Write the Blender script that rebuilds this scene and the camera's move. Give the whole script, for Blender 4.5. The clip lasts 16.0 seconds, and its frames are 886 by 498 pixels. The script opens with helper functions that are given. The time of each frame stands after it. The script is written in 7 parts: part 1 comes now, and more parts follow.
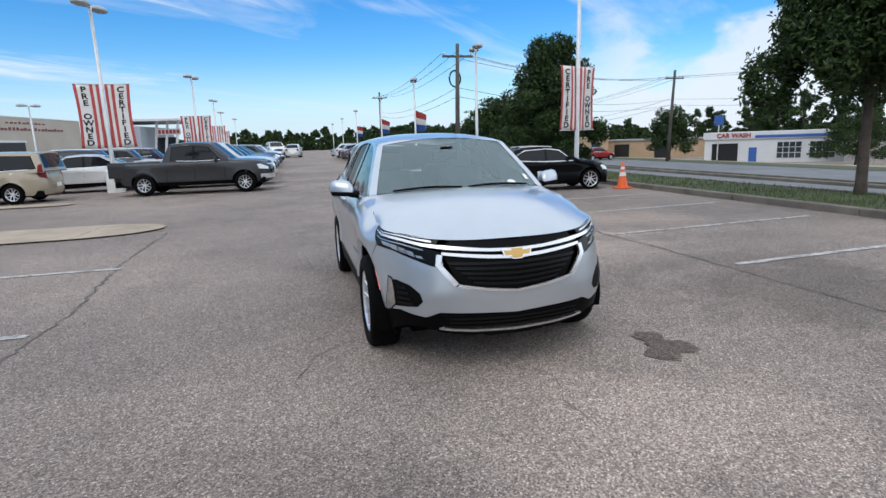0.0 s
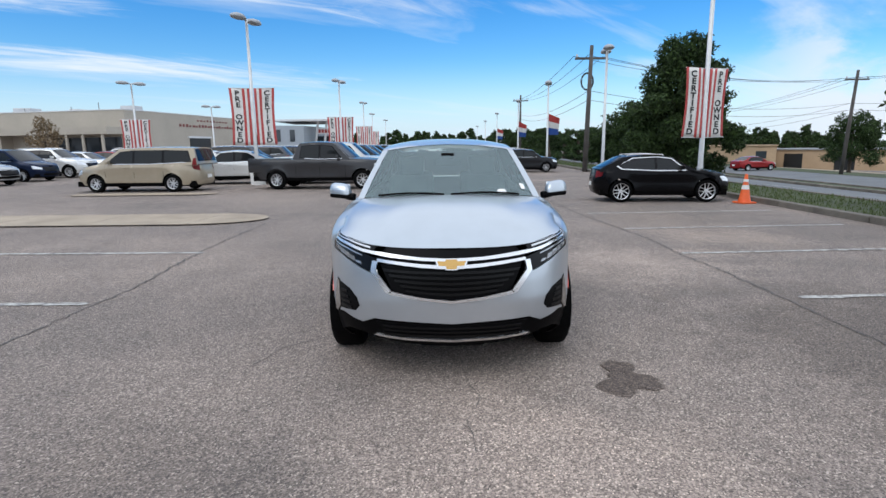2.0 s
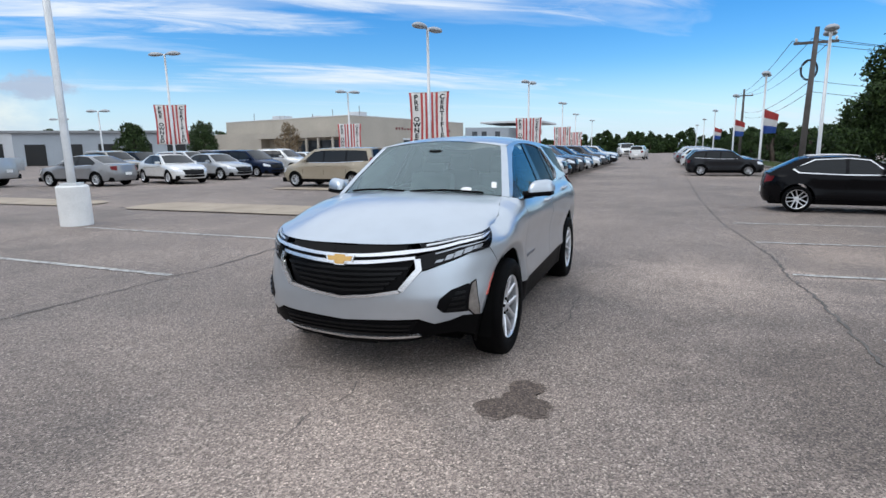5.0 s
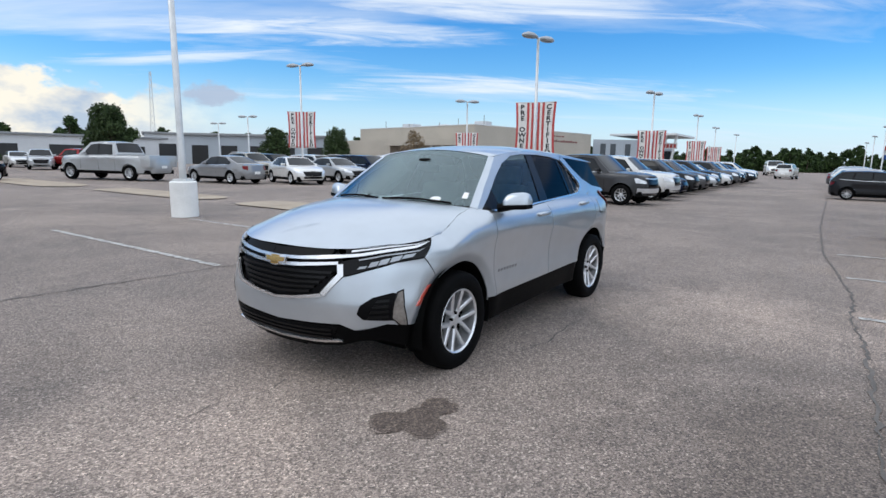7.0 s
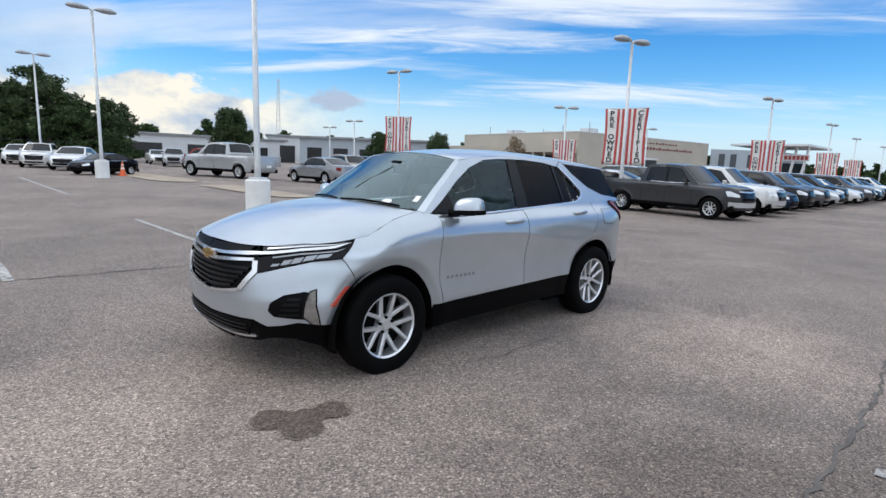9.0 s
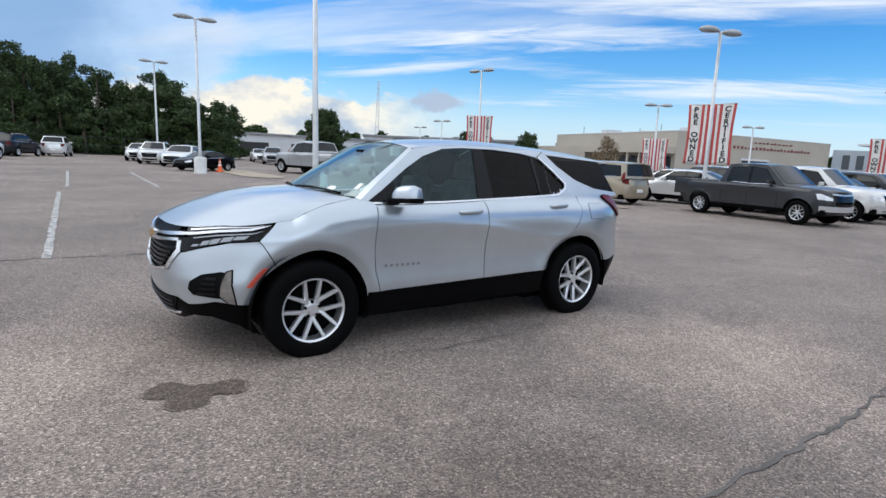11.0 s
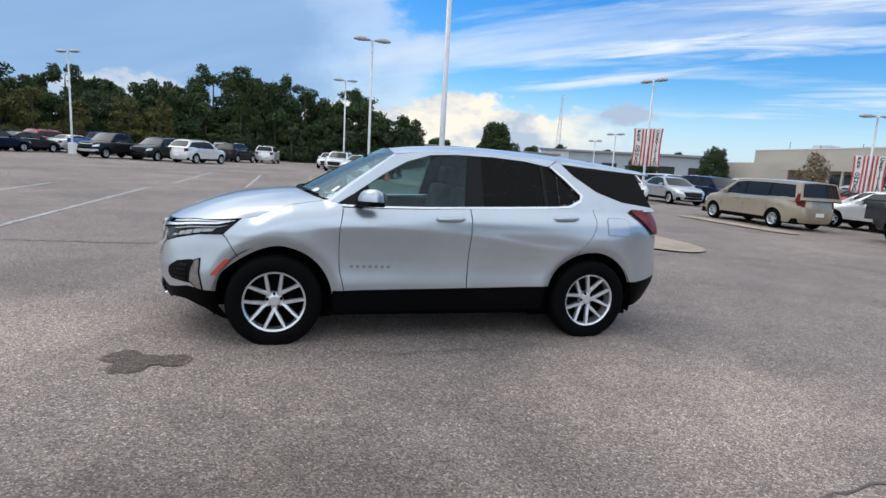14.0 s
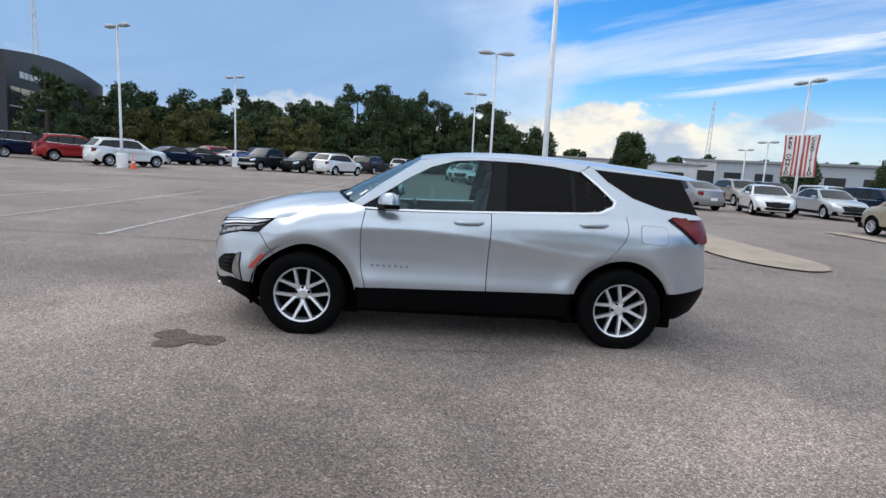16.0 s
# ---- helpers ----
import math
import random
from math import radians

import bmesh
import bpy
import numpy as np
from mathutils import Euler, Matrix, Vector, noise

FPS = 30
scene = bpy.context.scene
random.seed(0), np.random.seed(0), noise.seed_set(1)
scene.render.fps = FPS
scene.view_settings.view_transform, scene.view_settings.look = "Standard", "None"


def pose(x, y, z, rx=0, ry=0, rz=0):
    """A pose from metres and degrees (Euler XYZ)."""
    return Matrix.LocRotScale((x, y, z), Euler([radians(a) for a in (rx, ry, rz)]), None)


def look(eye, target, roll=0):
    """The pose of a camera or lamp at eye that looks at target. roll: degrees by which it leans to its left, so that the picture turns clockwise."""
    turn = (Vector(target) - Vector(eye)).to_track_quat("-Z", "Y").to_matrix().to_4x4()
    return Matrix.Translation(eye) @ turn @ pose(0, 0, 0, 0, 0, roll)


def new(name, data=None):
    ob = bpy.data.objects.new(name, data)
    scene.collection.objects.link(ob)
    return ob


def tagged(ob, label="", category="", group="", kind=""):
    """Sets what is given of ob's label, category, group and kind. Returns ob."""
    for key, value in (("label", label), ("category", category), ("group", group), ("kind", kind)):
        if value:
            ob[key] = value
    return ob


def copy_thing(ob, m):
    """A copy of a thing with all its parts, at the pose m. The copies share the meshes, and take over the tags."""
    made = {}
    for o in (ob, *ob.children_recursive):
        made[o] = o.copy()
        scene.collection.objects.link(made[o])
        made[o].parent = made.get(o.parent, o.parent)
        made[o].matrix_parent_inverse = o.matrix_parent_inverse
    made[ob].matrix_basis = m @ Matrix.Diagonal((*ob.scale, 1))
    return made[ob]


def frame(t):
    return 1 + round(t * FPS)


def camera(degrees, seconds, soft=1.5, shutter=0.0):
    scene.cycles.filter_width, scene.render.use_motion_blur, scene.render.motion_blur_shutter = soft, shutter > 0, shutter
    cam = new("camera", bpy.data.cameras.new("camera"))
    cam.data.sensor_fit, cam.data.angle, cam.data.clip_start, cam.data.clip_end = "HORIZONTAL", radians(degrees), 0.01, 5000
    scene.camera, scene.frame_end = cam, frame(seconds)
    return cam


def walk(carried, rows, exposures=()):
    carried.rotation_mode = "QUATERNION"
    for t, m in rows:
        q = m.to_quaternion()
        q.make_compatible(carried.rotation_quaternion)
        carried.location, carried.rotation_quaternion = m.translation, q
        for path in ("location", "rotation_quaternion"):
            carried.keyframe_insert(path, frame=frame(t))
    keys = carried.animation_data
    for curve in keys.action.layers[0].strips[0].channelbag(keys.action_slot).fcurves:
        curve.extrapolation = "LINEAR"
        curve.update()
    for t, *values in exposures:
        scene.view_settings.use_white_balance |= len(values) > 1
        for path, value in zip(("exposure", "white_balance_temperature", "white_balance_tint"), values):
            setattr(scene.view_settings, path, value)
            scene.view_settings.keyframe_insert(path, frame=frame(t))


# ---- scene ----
cam = camera(76.5, 16.0)

PATH = [
    (0, (-1.318, -5.635, 1.551), (-0.84, -3.73, 1.17), -2.0),
    (0.5, (-0.986, -5.751, 1.552), (-0.642, -3.816, 1.179), -1.3),
    (1, (-0.653, -5.788, 1.539), (-0.432, -3.834, 1.17), -1.0),
    (1.5, (-0.308, -5.782, 1.517), (-0.203, -3.818, 1.153), -0.7),
    (2, (0.009, -5.774, 1.556), (-0.008, -3.807, 1.195), -0.7),
    (2.5, (0.341, -5.755, 1.509), (0.203, -3.789, 1.168), -0.9),
    (3, (0.684, -5.74, 1.527), (0.414, -3.789, 1.18), -1.4),
    (3.5, (1.008, -5.673, 1.506), (0.62, -3.741, 1.163), -1.3),
    (4, (1.338, -5.561, 1.498), (0.828, -3.658, 1.154), -1.3),
    (6.5, (2.797, -4.831, 1.482), (1.773, -3.145, 1.148), 0.8),
    (7, (3.048, -4.65, 1.487), (1.926, -3.025, 1.171), 1.1),
    (7.5, (3.311, -4.46, 1.474), (2.091, -2.901, 1.188), 1.3),
    (8, (3.542, -4.248, 1.499), (2.249, -2.749, 1.215), 1.9),
    (10.5, (4.433, -3.06, 1.485), (2.868, -1.857, 1.162), 2.6),
    (11, (4.619, -2.821, 1.453), (2.998, -1.694, 1.133), 2.8),
    (11.5, (4.74, -2.574, 1.489), (3.06, -1.536, 1.168), 2.8),
    (12, (4.888, -2.343, 1.482), (3.156, -1.388, 1.183), 3.3),
    (12.5, (5.027, -2.081, 1.476), (3.244, -1.222, 1.188), 3.8),
    (13, (5.15, -1.831, 1.498), (3.326, -1.066, 1.207), 4.0),
    (13.5, (5.224, -1.575, 1.476), (3.364, -0.9, 1.183), 4.5),
    (14, (5.27, -1.324, 1.491), (3.377, -0.76, 1.18), 4.0),
    (14.5, (5.349, -1.079, 1.495), (3.424, -0.633, 1.187), 3.9),
    (15, (5.444, -0.851, 1.49), (3.493, -0.53, 1.19), 3.8),
    (15.5, (5.521, -0.625, 1.522), (3.555, -0.423, 1.221), 3.6),
    (16, (5.561, -0.4, 1.498), (3.586, -0.307, 1.197), 3.7),
]
walk(cam, [(t, look(eye, target, roll)) for t, eye, target, roll in PATH], [(0.0, 0.18), (16.0, 0.18)])

# ---- world, sun ----
world = bpy.data.worlds.new("world")
scene.world = world
world.use_nodes = True
wn, wl = world.node_tree.nodes, world.node_tree.links
wn.clear()


def wnode(kind, **inputs):
    n = wn.new(kind)
    for k, v in inputs.items():
        n.inputs[k.replace("_", " ")].default_value = v
    return n


def wmath(op, a, b=None):
    n = wn.new("ShaderNodeMath")
    n.operation = op
    for i, v in enumerate((a, b)):
        if v is None:
            continue
        if isinstance(v, (int, float)):
            n.inputs[i].default_value = v
        else:
            wl.new(v, n.inputs[i])
    return n.outputs[0]


SUN_ELEVATION, SUN_AZIMUTH = 52.0, 222.0     # azimuth: degrees clockwise from +y
sky = wn.new("ShaderNodeTexSky")
sky.sky_type = "NISHITA"
sky.sun_disc = False
sky.sun_elevation = radians(SUN_ELEVATION)
sky.sun_rotation = radians(SUN_AZIMUTH)
sky.air_density, sky.dust_density, sky.ozone_density = 1.0, 0.6, 2.0
sat = wnode("ShaderNodeHueSaturation", Saturation=1.5, Value=1.3)
wl.new(sky.outputs[0], sat.inputs["Color"])
tint = wn.new("ShaderNodeMixRGB")
tint.blend_type = "MULTIPLY"
tint.inputs[0].default_value = 1.0
tint.inputs[2].default_value = (0.76, 0.94, 1.09, 1)
wl.new(sat.outputs[0], tint.inputs[1])
coord = wn.new("ShaderNodeTexCoord")
sep = wn.new("ShaderNodeSeparateXYZ")
wl.new(coord.outputs["Generated"], sep.inputs[0])
dx, dy, dz = sep.outputs
# cloud deck: the view direction projected on a flat layer
up = wmath("ADD", wmath("MAXIMUM", dz, 0.0), 0.10)
flat = wn.new("ShaderNodeCombineXYZ")
wl.new(wmath("DIVIDE", dx, up), flat.inputs[0])
wl.new(wmath("DIVIDE", dy, up), flat.inputs[1])
first = wn.new("ShaderNodeMapping")
first.inputs["Rotation"].default_value = (0, 0, radians(-40))
wl.new(flat.outputs[0], first.inputs[0])
turned = wn.new("ShaderNodeMapping")
turned.inputs["Location"].default_value = (1.7, 0.4, 0)
turned.inputs["Scale"].default_value = (0.26, 0.95, 1)
wl.new(first.outputs[0], turned.inputs[0])
streaks = wnode("ShaderNodeTexNoise", Scale=1.0, Detail=9.0, Roughness=0.56, Distortion=0.7)
wl.new(turned.outputs[0], streaks.inputs["Vector"])
ramp = wn.new("ShaderNodeValToRGB")
ramp.color_ramp.elements[0].position, ramp.color_ramp.elements[1].position = 0.53, 0.74
wl.new(streaks.outputs["Fac"], ramp.inputs[0])


def wstep(v, a, b):
    n = wn.new("ShaderNodeMapRange")
    n.interpolation_type = "SMOOTHSTEP"
    n.inputs[1].default_value, n.inputs[2].default_value = a, b
    wl.new(v, n.inputs[0])
    return n.outputs[0]


def wmix(fac, a, color):
    n = wn.new("ShaderNodeMixRGB")
    wl.new(fac, n.inputs[0])
    wl.new(a, n.inputs[1])
    if isinstance(color, tuple):
        n.inputs[2].default_value = (*color, 1)
    else:
        wl.new(color, n.inputs[2])
    return n.outputs[0]


# long fibrous streaks of cirrus, each round a bearing, a height and a slope
bearing = wmath("MULTIPLY", wmath("ARCTAN2", dx, dy), 180 / math.pi)
fibres = wnode("ShaderNodeTexNoise", Scale=3.6, Detail=8.0, Roughness=0.62, Distortion=1.2)
wl.new(turned.outputs[0], fibres.inputs["Vector"])
fray = wmath("ADD", wmath("SUBTRACT", streaks.outputs["Fac"], 0.52), wmath("MULTIPLY", wmath("SUBTRACT", fibres.outputs["Fac"], 0.5), 0.75))


def cirrus(middle, half, height, slope, bow, thick, strength):
    u = wmath("DIVIDE", wmath("SUBTRACT", bearing, middle), half)
    bend = wmath("SUBTRACT", wmath("MULTIPLY", u, slope), wmath("MULTIPLY", wmath("MULTIPLY", u, u), bow))
    v = wmath("DIVIDE", wmath("SUBTRACT", wmath("SUBTRACT", dz, height), bend), thick)
    # sharper along the lower side, frayed above
    v = wmath("ADD", v, wmath("MULTIPLY", wmath("ABSOLUTE", v), -0.25))
    d = wmath("ADD", wmath("ADD", wmath("MULTIPLY", u, u), wmath("MULTIPLY", v, v)), wmath("MULTIPLY", fray, -8.0))
    return wmath("MULTIPLY", wstep(d, 1.6, -1.6), strength)


cover = wmath("MULTIPLY", ramp.outputs[0], 0.75)
for band in ((-43, 21, 0.196, -0.004, 0.012, 0.017, 0.95), (-26, 20, 0.120, -0.006, 0.010, 0.017, 0.9), (-60, 8, 0.145, 0.016, 0.0, 0.010, 0.8),
             (-30, 22, 0.247, -0.022, 0.012, 0.026, 0.9), (-2, 22, 0.225, -0.02, 0.0, 0.018, 0.45), (-52, 9, 0.098, 0.0, 0.0, 0.008, 0.7)):
    cover = wmath("MAXIMUM", cover, cirrus(*band))

# heaped clouds low over the west, a smooth deck over the south-west
heap_map = wn.new("ShaderNodeMapping")
heap_map.inputs["Scale"].default_value = (3.2, 3.2, 6.0)
heap_map.inputs["Location"].default_value = (0.3, 0.9, 0.4)
wl.new(coord.outputs["Generated"], heap_map.inputs[0])
heaps = wnode("ShaderNodeTexNoise", Scale=1.9, Detail=9.0, Roughness=0.58)
wl.new(heap_map.outputs[0], heaps.inputs["Vector"])
rough_edge = wmath("MULTIPLY", wmath("SUBTRACT", heaps.outputs["Fac"], 0.5), 0.30)
west = wstep(dx, -0.35, -0.75)
heap_fac = wmath("MULTIPLY", wmath("MULTIPLY", wstep(wmath("ADD", wmath("SUBTRACT", dz, rough_edge), wmath("MULTIPLY", wstep(dy, 0.20, -0.05), 0.03)), 0.108, 0.082), west), wstep(dy, 0.62, 0.40))
heap_fac = wmath("MULTIPLY", heap_fac, wmath("ADD", wmath("MULTIPLY", wstep(dy, -0.08, 0.20), 0.6), 0.4))
south = wmath("ADD", dy, wmath("MULTIPLY", rough_edge, 1.1))
deck_fac = wmath("MULTIPLY", wmath("MULTIPLY", wstep(south, 0.20, 0.0), west), 0.94)
fringe = wmath("MULTIPLY", wmath("MULTIPLY", wstep(south, 0.25, 0.19), west), 0.6)
cloud_color = wnode("ShaderNodeTexNoise", Scale=2.6, Detail=5.0, Roughness=0.6)
wl.new(heap_map.outputs[0], cloud_color.inputs["Vector"])
cramp = wn.new("ShaderNodeValToRGB")
cramp.color_ramp.elements[0].position, cramp.color_ramp.elements[1].position = 0.36, 0.56
cramp.color_ramp.elements[0].color = (4.2, 5.1, 6.3, 1)
cramp.color_ramp.elements[1].color = (8.5, 8.1, 7.1, 1)
wl.new(cloud_color.outputs["Fac"], cramp.inputs[0])
haze_fac = wmath("MULTIPLY", wstep(dz, 0.15, 0.0), 0.7)
tone = wmix(cover, tint.outputs[0], (7.5, 8.1, 8.8))
tone = wmix(haze_fac, tone, (5.8, 7.1, 9.1))
tone = wmix(fringe, tone, (5.8, 6.6, 7.7))
shadings = wmath("ADD", wmath("MULTIPLY", streaks.outputs["Fac"], -0.7), 1.28)
tone = wmix(wmath("MULTIPLY", deck_fac, wmath("MINIMUM", shadings, 1.0)), tone, (2.25, 3.8, 6.3))
tone = wmix(heap_fac, tone, cramp.outputs[0])
# a small grey cloud alone in the north-west, and a white bank low in the north-east
across = wmath("ADD", wmath("MULTIPLY", dx, 0.551), wmath("MULTIPLY", dy, 0.834))
lone = wmath("ADD", wmath("POWER", wmath("ABSOLUTE", wmath("DIVIDE", across, 0.042)), 2.0), wmath("POWER", wmath("ABSOLUTE", wmath("DIVIDE", wmath("SUBTRACT", dz, 0.095), 0.017)), 2.0))
fine_heaps = wnode("ShaderNodeTexNoise", Scale=9.0, Detail=6.0, Roughness=0.6)
wl.new(heap_map.outputs[0], fine_heaps.inputs["Vector"])
lone = wmath("ADD", lone, wmath("MULTIPLY", wmath("SUBTRACT", fine_heaps.outputs["Fac"], 0.5), 4.0))
lone_fac = wmath("MULTIPLY", wmath("MULTIPLY", wstep(lone, 1.5, 0.4), wstep(dx, 0.0, -0.1)), 0.85)
tone = wmix(lone_fac, tone, (3.9, 4.6, 5.9))
bank = wmath("MULTIPLY", wmath("MULTIPLY", wstep(dx, 0.40, 0.58), wstep(wmath("SUBTRACT", dz, rough_edge), 0.17, 0.11)), 0.85)
tone = wmix(bank, tone, (7.0, 7.6, 8.6))
# thick bright cloud overhead and behind, which veils the sun
veil = wmath("MAXIMUM", wstep(dz, 0.28, 0.55), wmath("MULTIPLY", wstep(wmath("ADD", wmath("MULTIPLY", dy, -1.0), wmath("MULTIPLY", dx, 0.6)), 0.20, 0.50), wstep(dz, -0.02, 0.1)))
tone = wmix(veil, tone, (9.0, 9.9, 11.3))
# unseen bright bank over the east, added to lighten the car's flank
east = wmath("MULTIPLY", wstep(dx, 0.70, 0.88), wstep(dz, -0.02, 0.08))
tone = wmix(east, tone, (11.0, 12.6, 14.6))
back = wnode("ShaderNodeBackground", Strength=0.105)
wl.new(tone, back.inputs["Color"])
wout = wn.new("ShaderNodeOutputWorld")
wl.new(back.outputs[0], wout.inputs[0])

sun = new("sun", bpy.data.lights.new("sun", "SUN"))
sun.data.energy, sun.data.angle, sun.data.color = 0.85, radians(42), (1.0, 0.98, 0.95)
az, el = radians(SUN_AZIMUTH), radians(SUN_ELEVATION)
sun.matrix_world = look((40 * math.sin(az) * math.cos(el), 40 * math.cos(az) * math.cos(el), 40 * math.sin(el)), (0, 0, 0))


# ---- materials ----
def material(name, color, rough=0.5, metal=0.0, coat=0.0, spec=0.5):
    m = bpy.data.materials.new(name)
    m.use_nodes = True
    b = m.node_tree.nodes["Principled BSDF"]
    b.inputs["Base Color"].default_value = (*color, 1)
    b.inputs["Roughness"].default_value = rough
    b.inputs["Metallic"].default_value = metal
    b.inputs["Coat Weight"].default_value = coat
    b.inputs["Coat Roughness"].default_value = 0.04
    b.inputs["Specular IOR Level"].default_value = spec
    return m


def tex_noise(m, scale, detail=4.0, rough=0.55, stretch=None):
    nt = m.node_tree
    c = nt.nodes.new("ShaderNodeTexCoord")
    n = nt.nodes.new("ShaderNodeTexNoise")
    n.inputs["Scale"].default_value = scale
    n.inputs["Detail"].default_value = detail
    n.inputs["Roughness"].default_value = rough
    if stretch:
        mp = nt.nodes.new("ShaderNodeMapping")
        mp.inputs["Scale"].default_value = stretch
        nt.links.new(c.outputs["Object"], mp.inputs[0])
        nt.links.new(mp.outputs[0], n.inputs["Vector"])
    else:
        nt.links.new(c.outputs["Object"], n.inputs["Vector"])
    return n.outputs["Fac"]


def ramp_of(m, fac, stops):
    r = m.node_tree.nodes.new("ShaderNodeValToRGB")
    e = r.color_ramp.elements
    while len(e) < len(stops):
        e.new(0.5)
    for el_, (p, c) in zip(e, stops):
        el_.position = p
        el_.color = (*c, 1) if len(c) == 3 else c
    m.node_tree.links.new(fac, r.inputs[0])
    return r.outputs[0]


def blend(m, kind, fac, a, b):
    n = m.node_tree.nodes.new("ShaderNodeMixRGB")
    n.blend_type = kind
    for sock, v in zip(n.inputs, (fac, a, b)):
        if isinstance(v, (int, float)):
            sock.default_value = v
        elif isinstance(v, tuple):
            sock.default_value = (*v, 1)
        else:
            m.node_tree.links.new(v, sock)
    return n.outputs[0]


def base_in(m, out, socket="Base Color"):
    m.node_tree.links.new(out, m.node_tree.nodes["Principled BSDF"].inputs[socket])


def bump_in(m, out, strength=0.3, distance=0.01):
    n = m.node_tree.nodes.new("ShaderNodeBump")
    n.inputs["Strength"].default_value = strength
    n.inputs["Distance"].default_value = distance
    m.node_tree.links.new(out, n.inputs["Height"])
    m.node_tree.links.new(n.outputs[0], m.node_tree.nodes["Principled BSDF"].inputs["Normal"])


def varied(name, color, rough=0.6, amount=0.25, scale=3.0, fine=60.0, bump=0.15, metal=0.0):
    """A surface with stains at a large scale and grain at a small one."""
    m = material(name, color, rough, metal)
    lo = tuple(c * (1 - amount) for c in color)
    hi = tuple(min(1, c * (1 + amount * 0.6)) for c in color)
    big = ramp_of(m, tex_noise(m, scale, 6), [(0.3, lo), (0.7, hi)])
    small = tex_noise(m, fine, 3)
    base_in(m, blend(m, "OVERLAY", 0.35, big, small))
    bump_in(m, small, bump, 0.004)
    return m


def asphalt_material(name="asphalt", damp=None):
    m = material(name, (0.21, 0.19, 0.178), 0.85)
    nt = m.node_tree
    c = nt.nodes.new("ShaderNodeTexCoord").outputs["Object"]
    stones = []
    for sc in (104.0, 210.0):
        v = nt.nodes.new("ShaderNodeTexVoronoi")
        v.inputs["Scale"].default_value = sc
        nt.links.new(c, v.inputs["Vector"])
        stones.append(v)
    grains = ramp_of(m, stones[0].outputs["Color"], [(0.12, (0.035, 0.031, 0.030)), (0.46, (0.175, 0.154, 0.142)), (0.80, (0.37, 0.33, 0.30)), (0.96, (0.72, 0.66, 0.60))])
    fine = ramp_of(m, stones[1].outputs["Color"], [(0.15, (0.075, 0.067, 0.062)), (0.6, (0.215, 0.192, 0.177)), (0.95, (0.52, 0.475, 0.43))])
    mixg = blend(m, "MIX", 0.34, grains, fine)
    # gaps between the stones
    gap = ramp_of(m, stones[0].outputs["Distance"], [(0.35, (1, 1, 1)), (0.75, (0.72, 0.71, 0.70))])
    mixg = blend(m, "MULTIPLY", 0.7, mixg, gap)
    # dusty pale patches and darker worn lanes
    big = ramp_of(m, tex_noise(m, 0.22, 5, 0.6), [(0.33, (0.88, 0.83, 0.80)), (0.5, (1.16, 1.07, 1.02)), (0.66, (1.46, 1.33, 1.24))])
    mid = ramp_of(m, tex_noise(m, 1.3, 6, 0.62), [(0.3, (0.86, 0.86, 0.86)), (0.7, (1.12, 1.11, 1.10))])
    out = blend(m, "MULTIPLY", 1.0, blend(m, "MULTIPLY", 1.0, mixg, big), mid)
    # a darker stretch before the car and a paler one beside it, with ragged edges
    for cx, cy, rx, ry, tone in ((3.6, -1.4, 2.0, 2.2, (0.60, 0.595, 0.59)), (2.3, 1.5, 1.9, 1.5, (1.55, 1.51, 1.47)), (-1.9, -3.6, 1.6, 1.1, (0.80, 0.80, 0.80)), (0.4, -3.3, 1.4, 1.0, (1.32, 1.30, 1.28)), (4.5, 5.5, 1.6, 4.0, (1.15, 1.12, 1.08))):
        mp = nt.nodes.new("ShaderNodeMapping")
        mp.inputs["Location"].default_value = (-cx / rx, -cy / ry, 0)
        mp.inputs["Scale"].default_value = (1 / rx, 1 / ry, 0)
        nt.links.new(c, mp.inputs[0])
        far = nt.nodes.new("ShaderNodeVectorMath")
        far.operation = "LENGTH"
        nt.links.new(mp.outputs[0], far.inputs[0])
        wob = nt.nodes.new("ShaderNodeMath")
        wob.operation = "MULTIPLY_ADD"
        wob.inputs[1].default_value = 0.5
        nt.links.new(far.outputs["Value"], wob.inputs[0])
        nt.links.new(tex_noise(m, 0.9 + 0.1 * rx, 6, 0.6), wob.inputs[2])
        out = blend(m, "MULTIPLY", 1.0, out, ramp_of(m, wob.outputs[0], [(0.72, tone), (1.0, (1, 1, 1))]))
    # small black spots of old oil
    spots = ramp_of(m, tex_noise(m, 2.7, 2, 0.4), [(0.22, (0.55, 0.54, 0.53)), (0.27, (1, 1, 1))])
    out = blend(m, "MULTIPLY", 1.0, out, spots)
    if damp:
        out = blend(m, "MULTIPLY", 1.0, out, damp)
    base_in(m, out)
    bump_in(m, stones[0].outputs["Distance"], 0.8, 0.008)
    return m


def car_paint(name, color, flake=0.5, rough=0.30):
    m = material(name, color, rough, 0.72 if flake else 0.0, 0.7)
    dust = ramp_of(m, tex_noise(m, 5, 5), [(0.3, tuple(c * 0.93 for c in color)), (0.7, color)])
    base_in(m, dust)
    if flake:
        bump_in(m, tex_noise(m, 900, 1), 0.03, 0.0005)
    return m


